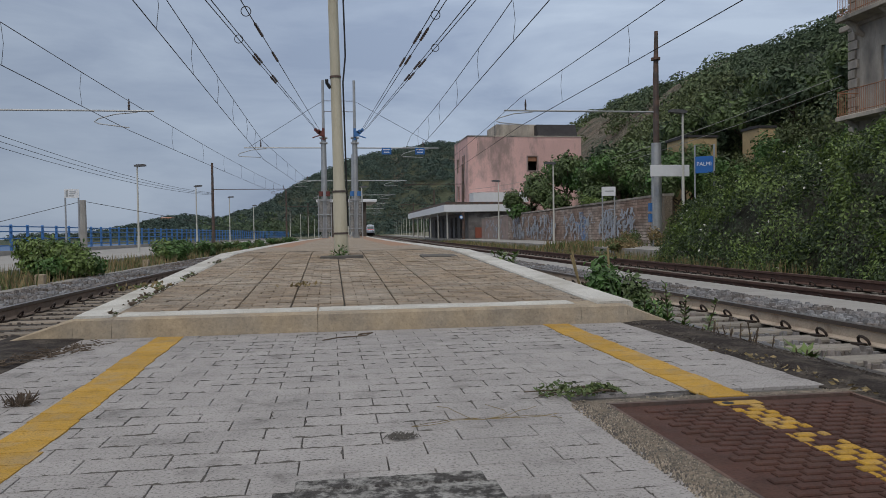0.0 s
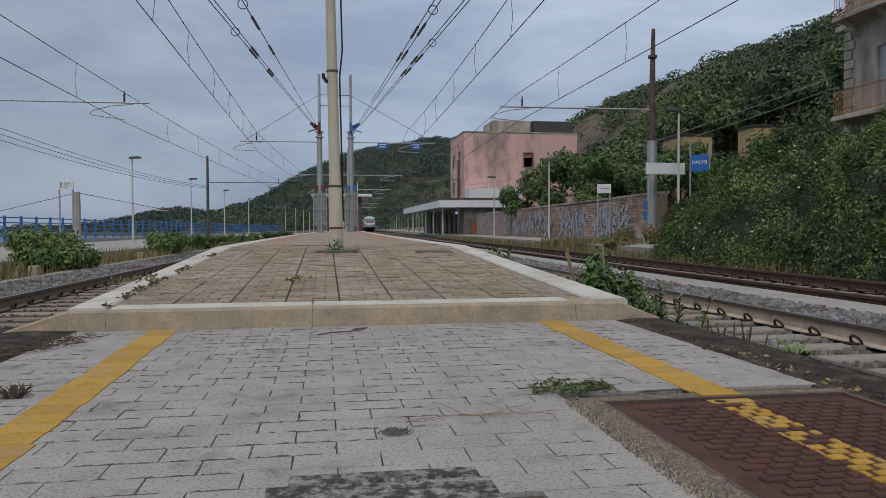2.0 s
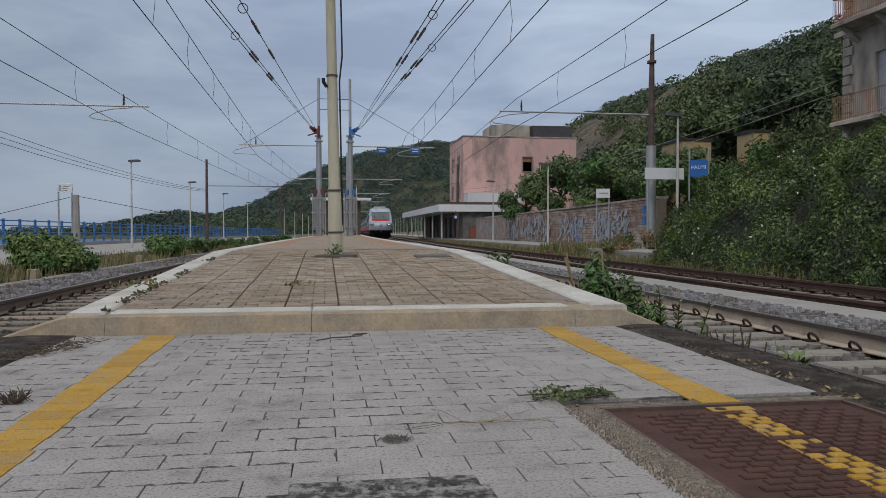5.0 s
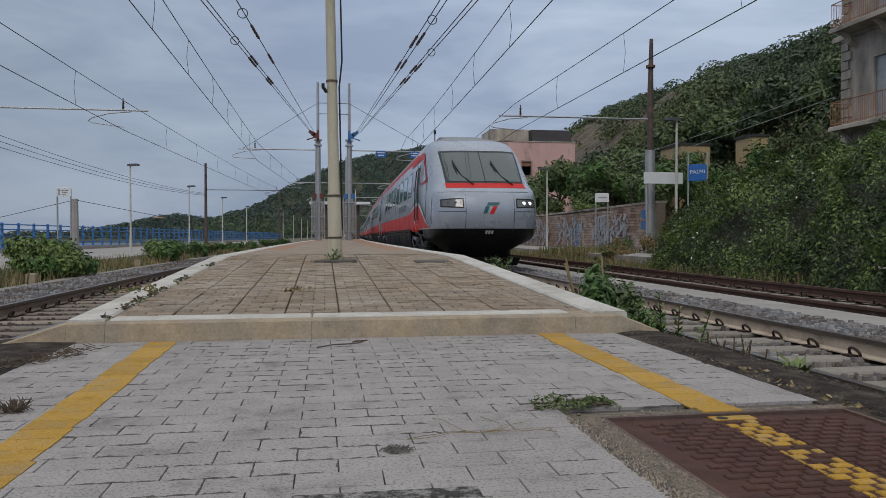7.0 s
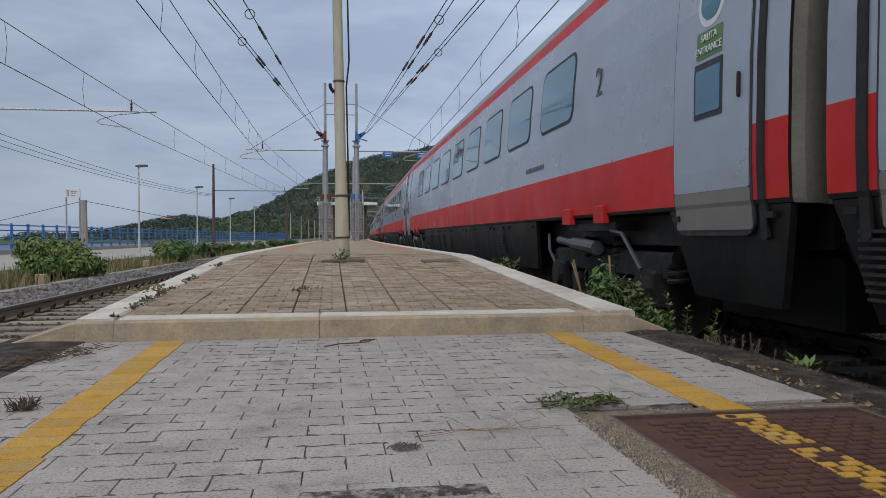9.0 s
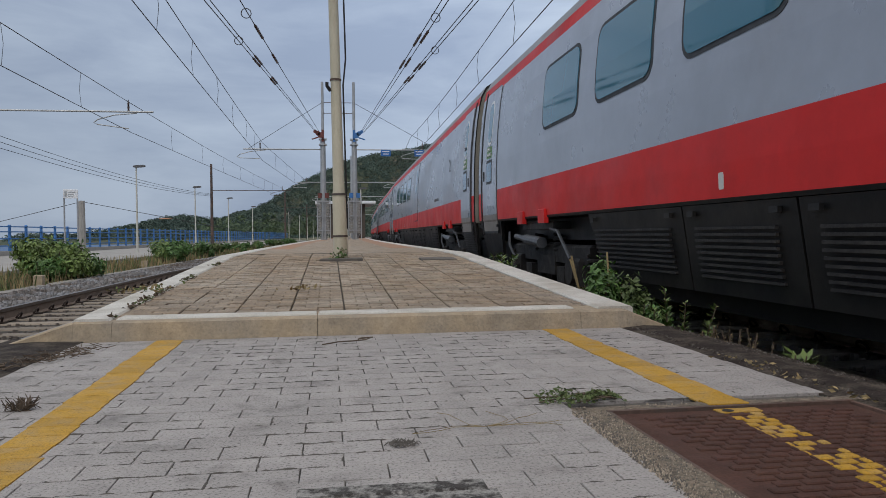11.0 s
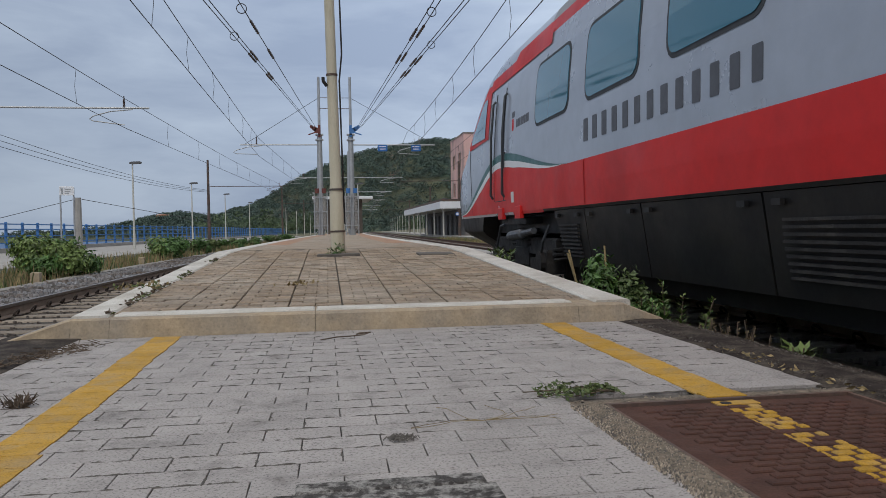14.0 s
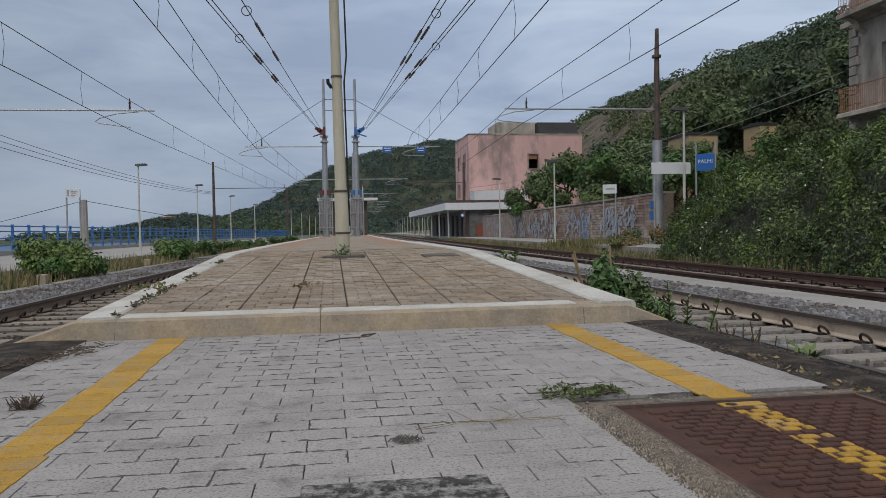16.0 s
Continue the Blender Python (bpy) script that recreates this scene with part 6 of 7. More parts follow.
# nose: at each height, how far back the front lies, and how long the corner takes to reach the side
NOSE = [(0.30, 1.30, 0.9), (0.55, 1.05, 1.1), (0.78, 0.55, 1.4), (0.95, 0.25, 1.5), (1.12, 0.10, 1.6), (1.24, 0.05, 1.62), (1.45, 0.0, 1.65), (1.65, 0.0, 1.7), (1.95, 0.10, 1.8), (2.08, 0.24, 1.85), (2.18, 0.45, 1.9), (2.30, 0.66, 1.95),
        (2.58, 1.00, 2.0), (2.88, 1.36, 2.05), (3.17, 1.74, 2.1), (3.32, 1.95, 2.1), (3.46, 2.22, 2.1), (3.62, 2.65, 2.0), (3.76, 3.3, 1.9), (3.90, 4.0, 1.7), (3.975, 4.9, 1.2)]
NOSE_END = 7.0
NOSE_POW = 3.9


def nose_row(z):
    for a, b in zip(NOSE, NOSE[1:]):
        if a[0] <= z <= b[0]:
            k = (z - a[0]) / (b[0] - a[0])
            return a[1] + k * (b[1] - a[1]), a[2] + k * (b[2] - a[2])
    return NOSE[-1][1:]


def nose_w(z):
    if z < 0.9:
        k = min(1.0, max(0.0, (z - 0.5) / 0.4))
        return side_x(max(0.46, z)) * (0.66 + 0.34 * k * k * (3 - 2 * k))
    return side_x(z) if z < 3.97 else 0.3


def nose_x(s, z):
    """Half width of the nose s metres behind its tip, at height z."""
    f, d = nose_row(z)
    u = (s - f) / d
    if u >= 1:
        return nose_w(z)
    if u <= 0:
        return 0.0
    return nose_w(z) * (1 - (1 - u) ** NOSE_POW) ** (1 / NOSE_POW)


def nose_s(x, z):
    """Where the front surface lies at half width x."""
    f, d = nose_row(z)
    k = min(0.999, abs(x) / nose_w(z))
    return f + d * (1 - (1 - k ** NOSE_POW) ** (1 / NOSE_POW))


def on_front(me, pts, proud, m=0):
    """A flat-shaped piece on the front, from (x, z) corners in order, draped over the surface in a fine strip."""
    me.face(*[(x, nose_s(x, z) - proud, z) for x, z in pts], m=m)


def front_patch(me, x0, x1, z0, z1, proud, m=0, nx=10, nz=6, shape=None):
    rows = []
    for i in range(nz + 1):
        v = i / nz
        row = []
        for j in range(nx + 1):
            x, z = (shape(j / nx, v) if shape else (x0 + (x1 - x0) * j / nx, z0 + (z1 - z0) * v))
            row.append((x, nose_s(x, z) - proud, z))
        rows.append(row)
    me.grid(rows, m=m)


def side_patch(me, side, low, high, s0, s1, proud, m=0, n=24, k=4):
    """A curved stripe on the side between the heights low(s) and high(s)."""
    rows = []
    for v in steps(0, 1, k):
        row = []
        for s in steps(s0, s1, n):
            z = low(s) + (high(s) - low(s)) * v
            x = nose_x(s, z) if s < NOSE_END else side_x(z)
            row.append((side * (x + proud), s, z))
        rows.append(row if side < 0 else row[::-1])
    me.grid(rows, m=m)


def end_car(name, label, seed):
    """A driving car; its nose tip at y = 0 of its own frame, the body behind it."""
    ob = thing(name, pose(0, 0, 0), label, "train car", "cars of the train")
    me = Mesh()
    levels = []
    for a, b in zip(NOSE, NOSE[1:]):
        levels += [a[0] + (b[0] - a[0]) * i / 2 for i in range(2)]
    levels.append(NOSE[-1][0])
    n = 22
    rows, zs = [], []
    for z in levels:
        f, d = nose_row(z)
        w = nose_w(z)
        half = []
        for i in range(n + 1):
            a = math.pi / 2 * i / n
            half.append((w * math.sin(a) ** (2 / NOSE_POW), f + d * (1 - math.cos(a) ** (2 / NOSE_POW))))
        for s in (0.35, 0.7, 1.0):
            half.append((w, f + d + (NOSE_END - f - d) * s))
        row = [(-x, s, z) for x, s in half[::-1]] + [(x, s, z) for x, s in half[1:]]
        rows.append(row)
        zs.append(z)

    def pick(i, j):
        z = (zs[i] + zs[i + 1]) / 2
        s = (rows[i][j][1] + rows[i][j + 1][1]) / 2
        if z < 1.12:
            return 2
        if z > 3.72:
            return 3
        return 1 if (s > 5.6 and band(z) == 1) else 0
    # the lower rows stop where the bogie begins
    keep = [k for k, z in enumerate(zs) if z >= 1.11]
    upper = Mesh().grid([rows[k] for k in keep], pick=lambda i, j: pick(keep[i], j))
    upper.face(*rows[-1])
    upper.m[-1] = 3
    part("nose", upper, [M_T_GREY, M_T_RED, M_T_BLACK, M_T_ROOF], ob, smooth=True)
    low = Mesh()
    lrows = []
    for z in [q for q in zs if q <= 1.125]:
        f, d = nose_row(z)
        w = nose_w(z)
        half = [(w * math.sin(math.pi / 2 * i / n) ** (2 / NOSE_POW), f + d * (1 - math.cos(math.pi / 2 * i / n) ** (2 / NOSE_POW))) for i in range(n + 1)] + [(w, 2.6 + 0.75 * (z - 0.3)), (w - 0.25, 2.7 + 0.75 * (z - 0.3))]
        lrows.append([(-x, s, z) for x, s in half[::-1]] + [(x, s, z) for x, s in half[1:]])
    low.grid(lrows)
    part("bumper_skirt", low, M_T_BLACK, ob, smooth=True)
    part("plough", Mesh().loft([[(-0.95, 1.15, 0.14), (0.95, 1.15, 0.14), (1.0, 1.0, 0.36), (-1.0, 1.0, 0.36)], [(-0.95, 1.9, 0.14), (0.95, 1.9, 0.14), (1.0, 2.0, 0.36), (-1.0, 2.0, 0.36)]]), M_T_BLACK, ob)
    end = END_LEN - 0.15
    b = body_shell(NOSE_END - 0.002, end)
    part("body", b, [M_T_GREY, M_T_RED, M_T_BLACK, M_T_ROOF], ob)
    part("underframe", Mesh().box(-1.1, 1.1, 2.0, end, 0.84, 1.12), M_T_BLACK, ob)
    part("equipment_case", Mesh().box(-1.0, 1.0, 7.6, END_LEN - 6.2, 0.28, 0.835, top=0.05), M_T_BLACK, ob)
    part("gearbox", Mesh().box(-0.6, 0.6, 3.0, 7.4, 0.24, 0.83, top=0.05), M_T_BOGIE, ob)
    # windscreen with its frame and the red panel below
    sc = Mesh()
    front_patch(sc, 0, 0, 0, 0, 0.030, nx=24, nz=10, shape=lambda u, v: ((2 * u - 1) * (0.97 + 0.04 * v), 2.36 + 0.86 * v))
    fr = Mesh()
    front_patch(fr, 0, 0, 0, 0, 0.018, nx=24, nz=10, shape=lambda u, v: ((2 * u - 1) * (1.03 + 0.04 * v), 2.31 + 0.97 * v))
    w = part("windscreen_frame", fr, M_T_FRAME, ob, smooth=True)
    part("windscreen", sc, M_T_SCREEN, w, smooth=True)
    part("divider", Mesh().tube([(0.0, nose_s(0, z) - 0.035, z) for z in (2.34, 2.7, 3.0, 3.24)], 0.012, 5), M_T_FRAME, w)
    rp = Mesh()
    front_patch(rp, 0, 0, 0, 0, 0.012, nx=24, nz=3, shape=lambda u, v: ((2 * u - 1) * (1.05 - 0.01 * v), 2.17 + 0.14 * v))
    part("red_panel", rp, M_T_RED, ob, smooth=True)
    for x in (-0.62, 0.42):
        wp = Mesh().tube([(x + 0.28, nose_s(x + 0.28, 2.27) - 0.05, 2.27), (x + 0.02, nose_s(x, 2.55) - 0.06, 2.52), (x - 0.13, nose_s(x, 2.85) - 0.06, 2.86)], 0.018, 6)
        wp.tube([(x - 0.06, nose_s(x, 2.52) - 0.05, 2.45), (x - 0.16, nose_s(x, 2.9) - 0.05, 2.95)], 0.022, 5)
        part("wiper", wp, M_BLACK, ob)
    # panel joints of the front
    jt = Mesh()
    for x in (-0.62, 0.62):
        jt.tube([(x, nose_s(x, z) - 0.002, z) for z in steps(1.0, 1.98, 8)], 0.007, 4)
    jt.tube([(x, nose_s(x, 1.55) - 0.002, 1.55) for x in steps(-1.28, -0.62, 10)], 0.007, 4)
    jt.tube([(x, nose_s(x, 1.55) - 0.002, 1.55) for x in steps(0.62, 1.28, 10)], 0.007, 4)
    jt.tube([(x, nose_s(x, 2.05) - 0.002, 2.05) for x in steps(-1.26, 1.26, 24)], 0.006, 4)
    for s in (-1, 1):
        jt.tube([(s * (nose_x(0.95, z) + 0.002), 0.95, z) for z in steps(1.25, 2.0, 8)], 0.007, 4)
        jt.tube([(s * (nose_x(2.3 - 0.2 * (z - 1.2), z) + 0.002), 2.3 - 0.2 * (z - 1.2), z) for z in steps(1.2, 2.5, 8)], 0.006, 4)
    part("panel_joints", jt, M_T_FRAME, ob)
    for s in (-1, 1):
        h = Mesh()
        front_patch(h, 0, 0, 0, 0, 0.012, nx=10, nz=5, shape=lambda u, v: (s * (0.70 + 0.50 * u), 1.66 + 0.19 * v - 0.05 * v * u * u + 0.03 * u))
        hl = part("headlight", h, M_LENS, ob, smooth=True)
        bz = Mesh()
        front_patch(bz, 0, 0, 0, 0, 0.006, nx=10, nz=5, shape=lambda u, v: (s * (0.67 + 0.56 * u), 1.63 + 0.25 * v - 0.05 * v * u * u + 0.03 * u))
        part("bezel", bz, M_BLACK, hl, smooth=True)
        bulb = Mesh()
        for x in (0.88, 1.05):
            cx, cs = s * x, nose_s(x, 1.76)
            bulb.tube([(cx, cs - 0.022, 1.76), (cx, cs - 0.008, 1.76)], 0.045, 12)
        part("lamp", bulb, M_LIT if (s > 0 and seed == 1) else M_LENS, hl)
    # emblem and number as plain shapes
    lg = Mesh()
    front_patch(lg, 0, 0, 0, 0, 0.008, nx=6, nz=2, shape=lambda u, v: (-0.10 + 0.30 * u + 0.05 * v, 1.70 + 0.08 * v))
    part("emblem", lg, M_T_GREEN, ob)
    lg = Mesh()
    front_patch(lg, 0, 0, 0, 0, 0.009, nx=3, nz=4, shape=lambda u, v: (-0.03 + 0.11 * u + 0.10 * v, 1.48 + 0.20 * v))
    part("emblem", lg, M_T_RED, ob)
    lg = Mesh()
    front_patch(lg, 0, 0, 0, 0, 0.0085, nx=3, nz=3, shape=lambda u, v: (-0.19 + 0.10 * u + 0.07 * v, 1.50 + 0.18 * v))
    part("emblem", lg, M_T_GREEN, ob)
    bars = Mesh()
    for k in range(3):
        front_patch(bars, -0.10 + 0.075 * k, -0.045 + 0.075 * k, 0.98, 1.07, 0.008, nx=2, nz=2)
    part("number_bars", bars, M_SIGN_WHITE, ob)
    part("coupler_cover", Mesh().tube([(0.05, nose_s(0, 1.32) - 0.03, 1.33), (0.05, nose_s(0, 1.32) + 0.02, 1.33)], 0.03, 10), M_ZINC, ob)
    # curved stripes on the flanks
    def crest(s):
        if s < 1.0:
            return 1.19
        if s < 4.6:
            return 1.19 + 0.88 * (0.5 - 0.5 * math.cos((s - 1.0) / 3.6 * math.pi))
        k = min(1.0, (s - 4.6) / 3.6)
        return 2.07 - 0.42 * (0.5 - 0.5 * math.cos(k * math.pi))
    thick = lambda q: max(0.02, min(1.0, (q - 1.1) / 2.2, (7.9 - q) / 2.4))
    for s in (-1, 1):
        red, white, green = Mesh(), Mesh(), Mesh()
        side_patch(red, s, lambda q: 1.16, lambda q: max(1.165, crest(q) - 0.19 * thick(q)), 1.2, 8.6, 0.006, n=50)
        side_patch(white, s, lambda q: max(1.165, crest(q) - 0.20 * thick(q)), lambda q: max(1.17, crest(q) - 0.095 * thick(q)), 1.2, 8.0, 0.009, n=50)
        side_patch(green, s, lambda q: max(1.17, crest(q) - 0.10 * thick(q)), lambda q: max(1.175, crest(q) + 0.01 * min(1, max(0, 8.2 - q))), 1.2, 8.1, 0.0095, n=50)
        part("red_flank", red, M_T_RED, ob, smooth=True)
        part("white_stripe", white, M_T_WHITE, ob, smooth=True)
        part("green_stripe", green, M_T_GREEN, ob, smooth=True)
    # cab side window in its red surround
    for s in (-1, 1):
        rs, cw = Mesh(), Mesh()
        side_patch(rs, s, lambda q: 2.36 + 0.02 * q, lambda q: min(3.36, 2.50 + 0.62 * (q - 2.0)) if q < 3.4 else 3.36 - 0.05 * (q - 3.4), 2.0, 3.75, 0.012, n=16)
        side_patch(rs, s, lambda q: 3.22 + 0.0 * q, lambda q: 3.42, 3.7, 7.2, 0.012, n=10)
        side_patch(cw, s, lambda q: 2.48, lambda q: min(3.15, 2.56 + 0.60 * (q - 2.25)), 2.25, 3.5, 0.022, n=12)
        part("cab_surround", rs, M_T_RED, ob, smooth=True)
        part("cab_window", cw, M_T_GLASS, ob, smooth=True)
    # cab door with its two grab rails
    dj = Mesh()
    for s in (-1, 1):
        for q in (4.22, 4.87):
            dj.tube([(s * (side_x(z) + 0.004), q, z) for z in steps(1.35, 3.1, 8)], 0.008, 4)
        dj.tube([(s * (side_x(1.35) + 0.004), q, 1.35) for q in (4.25, 5.0)], 0.008, 4)
    part("door_joint", dj, M_T_FRAME, ob)
    for s in (-1, 1):
        for q in (4.14, 4.95):
            gr = Mesh().tube([(s * (side_x(1.40) + 0.01), q, 1.40), (s * (side_x(1.5) + 0.05), q, 1.46), (s * (side_x(2.4) + 0.05), q, 2.4), (s * (side_x(3.0) + 0.05), q, 2.95), (s * (side_x(3.0) + 0.01), q, 3.0)], 0.02, 6)
            part("grab_rail", gr, M_T_FRAME, ob, smooth=True)
    hd, lb = Mesh(), Mesh()
    for s in (-1, 1):
        patch(hd, s, 4.85, 4.97, 1.85, 2.1, 0.01, round_=0.04)
        patch(lb, s, 5.35, 5.52, 1.30, 1.46, 0.007, round_=0.01, n=1)
        patch(lb, s, 4.5, 4.55, 1.2, 1.28, 0.007, round_=0.01, n=1)
    part("door_handle", hd, M_BLACK, ob)
    part("label_plate", lb, M_PAPER, ob)
    add_bogie(ob, 5.2)
    add_bogie(ob, END_LEN - 3.9)
    add_skirt(ob, 7.4, END_LEN - 5.4, seed)
    add_skirt(ob, END_LEN - 1.85, end, seed + 9)
    step_plates(ob, (5.2, END_LEN - 3.9))
    add_windows(ob, 7.35, 8)
    livery_details(ob, 8.6, True)
    emblem(ob, 5.35)
    add_door(ob, end - 1.52, 1)
    ring = HALF[2:] + [(-q, w) for q, w in HALF[2:][-2::-1]]
    part("end_wall", Mesh().loft([[(x * k, end + d, 1.0 + (z - 1.0) * k) for x, z in ring] for k, d in ((0.985, 0.0), (0.95, 0.06))]), M_T_BELLOWS, ob, "tan end wall")
    roof_gear(ob, ((4.9, 7.0, 0.08), (12, 15, 0.06), (20, 23, 0.08)))
    an = Mesh().tube([(-0.9, 4.2, 3.72), (-0.9, 4.2, 4.05)], 0.016, 6).tube([(-0.9, 4.2, 4.03), (-0.9, 4.2, 4.15)], 0.035, 8)
    part("horn", an, M_BLACK, ob)
    return ob


FRONT_CAR = end_car("train_driving_car", "silver and red high-speed driving car with a sloping nose", 1)
REAR_CAR = end_car("train_driving_car", "silver and red driving car at the rear of the train", 2)
MIDDLE = [None, middle_car("train_car", "silver and red high-speed passenger car with tinted windows", 20, False)]
for _ in range(2):
    MIDDLE.append(copy_thing(MIDDLE[1], pose(0, 0, 0)))
MIDDLE[0] = middle_car("train_car", "silver and red high-speed passenger car with tinted windows", 31, False, shift=0.71)
MIDDLE.append(middle_car("train_car", "silver and red buffet car with a windowless half and service door", 44, False, kind="buffet"))
MIDDLE.append(copy_thing(MIDDLE[1], pose(0, 0, 0)))
MIDDLE.append(copy_thing(MIDDLE[1], pose(0, 0, 0)))


# ---- plants by the tracks ----
def build_plants():
    rnd = random.Random(21)
    bush("oleander_bush", -6.75, 19.8, -0.55, 1.42, 1.22, 9000, 0.12, [M_LEAF_BUSH, M_LEAF_YOUNG_LIT], "round dark green bush beside the kerb", "bush", seed=2)
    bush("oleander_bush", -6.4, 31.5, -0.55, 1.25, 1.1, 4200, 0.14, [M_LEAF_BUSH, M_LEAF_YOUNG_LIT], "low green bush beside the kerb", "bush", seed=3)
    for k, (x, y, r, h) in enumerate(((-6.4, 37, 0.7, 0.95), (-6.6, 42, 0.8, 0.8), (-6.4, 48, 0.9, 0.85), (-6.3, 56, 1.0, 0.8), (-6.0, 66, 1.2, 0.9), (-5.8, 78, 1.2, 0.9))):
        bush("roadside_bush", x + bend(y), y, -0.55, r, h, 1100, 0.17, [M_LEAF_BUSH, M_GRASS], "small green bush in the grass strip", "bush", seed=30 + k)
    g = Mesh()
    for _ in range(9000):
        y = 9 + 55 * rnd.random() ** 1.3
        x = rnd.uniform(-8.9, -6.05)
        if noise.noise((x * 0.5, y * 0.18, 6)) < -0.25:
            continue
        blade(g, rnd, x + bend(y), y, -0.62, rnd.uniform(0.15, 0.55), m=0 if rnd.random() < 0.62 else 1, w=0.012 + 0.0005 * y)
    tagged(part("dry_grass_strip", g, [M_DRY, M_GRASS]), "dry yellow grass with green tufts beside the walkway", "grass", kind="stuff")
    g = Mesh()
    for _ in range(8000):
        y = 14 + 60 * rnd.random() ** 1.2
        x = rnd.uniform(9.0, 10.7)
        blade(g, rnd, x + bend(y), y, -0.6, rnd.uniform(0.1, 0.5), m=0 if rnd.random() < 0.6 else 1, w=0.012 + 0.0004 * y)
    for _ in range(2600):
        y = rnd.uniform(30, 36)
        x = rnd.uniform(10.2, 13.5)
        blade(g, rnd, x, y, -0.3, rnd.uniform(0.1, 0.45), m=0 if rnd.random() < 0.5 else 1, w=0.03)
    tagged(part("dry_grass_verge", g, [M_DRY, M_GRASS]), "dry grass and weeds below the side platform", "grass", kind="stuff")
    g = Mesh()
    for _ in range(1500):
        y = rnd.uniform(2.0, 30)
        s = rnd.choice((0, 1))
        x = (rnd.uniform(-1.9, -1.45) if s == 0 else rnd.uniform(1.85, 2.35)) + bend(y)
        if noise.noise((x * 1.5, y * 0.7, 16)) < 0.12:
            continue
        blade(g, rnd, x, y, -0.62, rnd.uniform(0.1, 0.42) + (0.3 if y < 4.5 else 0.15), m=0 if rnd.random() < 0.3 else 1, w=0.008, lean=0.5)
    tagged(part("trackside_grass", g, [M_DRY, M_GRASS]), "thin grass tufts along the platform foot", "grass", kind="stuff")
    for k, (x, y, r, h) in enumerate(((11.6, 29.0, 0.9, 0.95), (12.6, 30.6, 0.8, 1.1), (10.9, 27.6, 0.8, 0.75), (13.2, 29.2, 0.8, 1.3))):
        bush("dry_brush", x, y, -0.5, r, h, 1500, 0.10, [M_DRY, M_GRASS], "half-withered brown and green brush below the brambles", "brush", seed=90 + k)
    # trees behind the wall
    tree(17.6, 55, -0.2, 6.3, 3.0, 5, 7500, 0.3, mats=[M_TREE_LEAF, M_LEAF_BUSH])
    tree(18.4, 46.5, -0.2, 5.4, 2.6, 15, 6500, 0.28, mats=[M_TREE_LEAF, M_LEAF_BUSH])
    tree(19.6, 50, -0.2, 6.6, 2.8, 6, 7000, 0.3, mats=[M_TREE_LEAF, M_LEAF_BUSH])
    tree(16.2, 60, -0.2, 5.0, 2.2, 8, 5000, 0.28, mats=[M_TREE_LEAF, M_LEAF_BUSH])
    tree(22.8, 47, 0.3, 6.0, 2.9, 9, 5200, 0.36, mats=[M_TREE_LEAF, M_HILL_LEAF])
    tree(18.9, 40, 0.0, 5.0, 2.2, 10, 4200, 0.26, mats=[M_TREE_LEAF, M_LEAF_BUSH], label="green shrubby tree behind the boundary wall")
    for k, (x, y, h, r) in enumerate(((20.4, 41.5, 4.7, 1.7), (23.0, 42.0, 4.5, 1.7), (25.4, 41.5, 6.2, 1.9), (28.0, 41.5, 5.9, 1.9), (30.6, 41.0, 6.8, 2.0))):
        tree(x, y, 0.2, h, r, 160 + k, 3800, 0.22, mats=[M_LEAF_BUSH, M_SLOPE_LEAF], label="tangled green shrub at the top of the slope")
    for k in range(9):
        tree(24 + 1.9 * k, 66 - 3.0 * k, 1.5 + 0.75 * k, 6.2 + 0.3 * (k % 3), 3.2, 40 + k, 2600, 0.45, mats=[M_TREE_LEAF, M_HILL_LEAF], label="green scrubby tree at the hill foot")
    bush("shrub", 16.0, 43.5, 1.4, 1.5, 1.35, 1800, 0.16, [M_LEAF_YOUNG_LIT, M_LEAF_YOUNG_LIT], "bright green shrub showing over the wall", "shrub", seed=77)
    for k, (x, y) in enumerate(((82, 112), (71, 104), (100, 128))):
        tree(x, y, hill_near(x, y) - 0.5, 6.5, 2.6, 60 + k, 420, 0.5, mats=[M_HILL_LEAF, M_LEAF], label="lone tree on the hill skyline", trunk=0.2)
    for x, y in ((79, 118), (108, 122)):
        h = hill_near(x, y)
        py = thing("pylon", pose(x, y, h), "thin lattice pylon on the hill skyline", "pylon", "hill pylons")
        m = Mesh()
        lattice(m, 0, 0, -1, 7.5, 0.35, step=0.8, t=0.03)
        m.tube([(-1.2, 0, 6.5), (1.2, 0, 6.5)], 0.05, 5)
        part("lattice", m, M_ZINC, py)


def build_treeline():
    """Low woods at the far end of the station."""
    rnd = random.Random(17)
    m = Mesh()
    for k in range(230):
        y = rnd.uniform(150, 420)
        side = rnd.choice((-1, 1))
        x = bend(y) + side * rnd.uniform(17, 70) + (4 if side > 0 else 2)
        if side < 0 and x < -30:
            continue
        r, h = rnd.uniform(2.0, 4.5), rnd.uniform(2.5, 7.5)
        for _ in range(90):
            u, w = rnd.uniform(-0.6, 1), rnd.uniform(0, 6.28)
            s = math.sqrt(max(0, 1 - u * u)) * rnd.uniform(0.7, 1)
            leaf(m, rnd, Vector((x + r * s * math.cos(w), y + r * s * math.sin(w), h * 0.55 + h * 0.45 * u)), rnd.uniform(0.6, 1.3), m=rnd.choice((0, 0, 1)))
    tagged(part("far_woods", m, [M_HILL_LEAF, M_LEAF]), "low dark green woods beyond the station", "woods", kind="stuff")


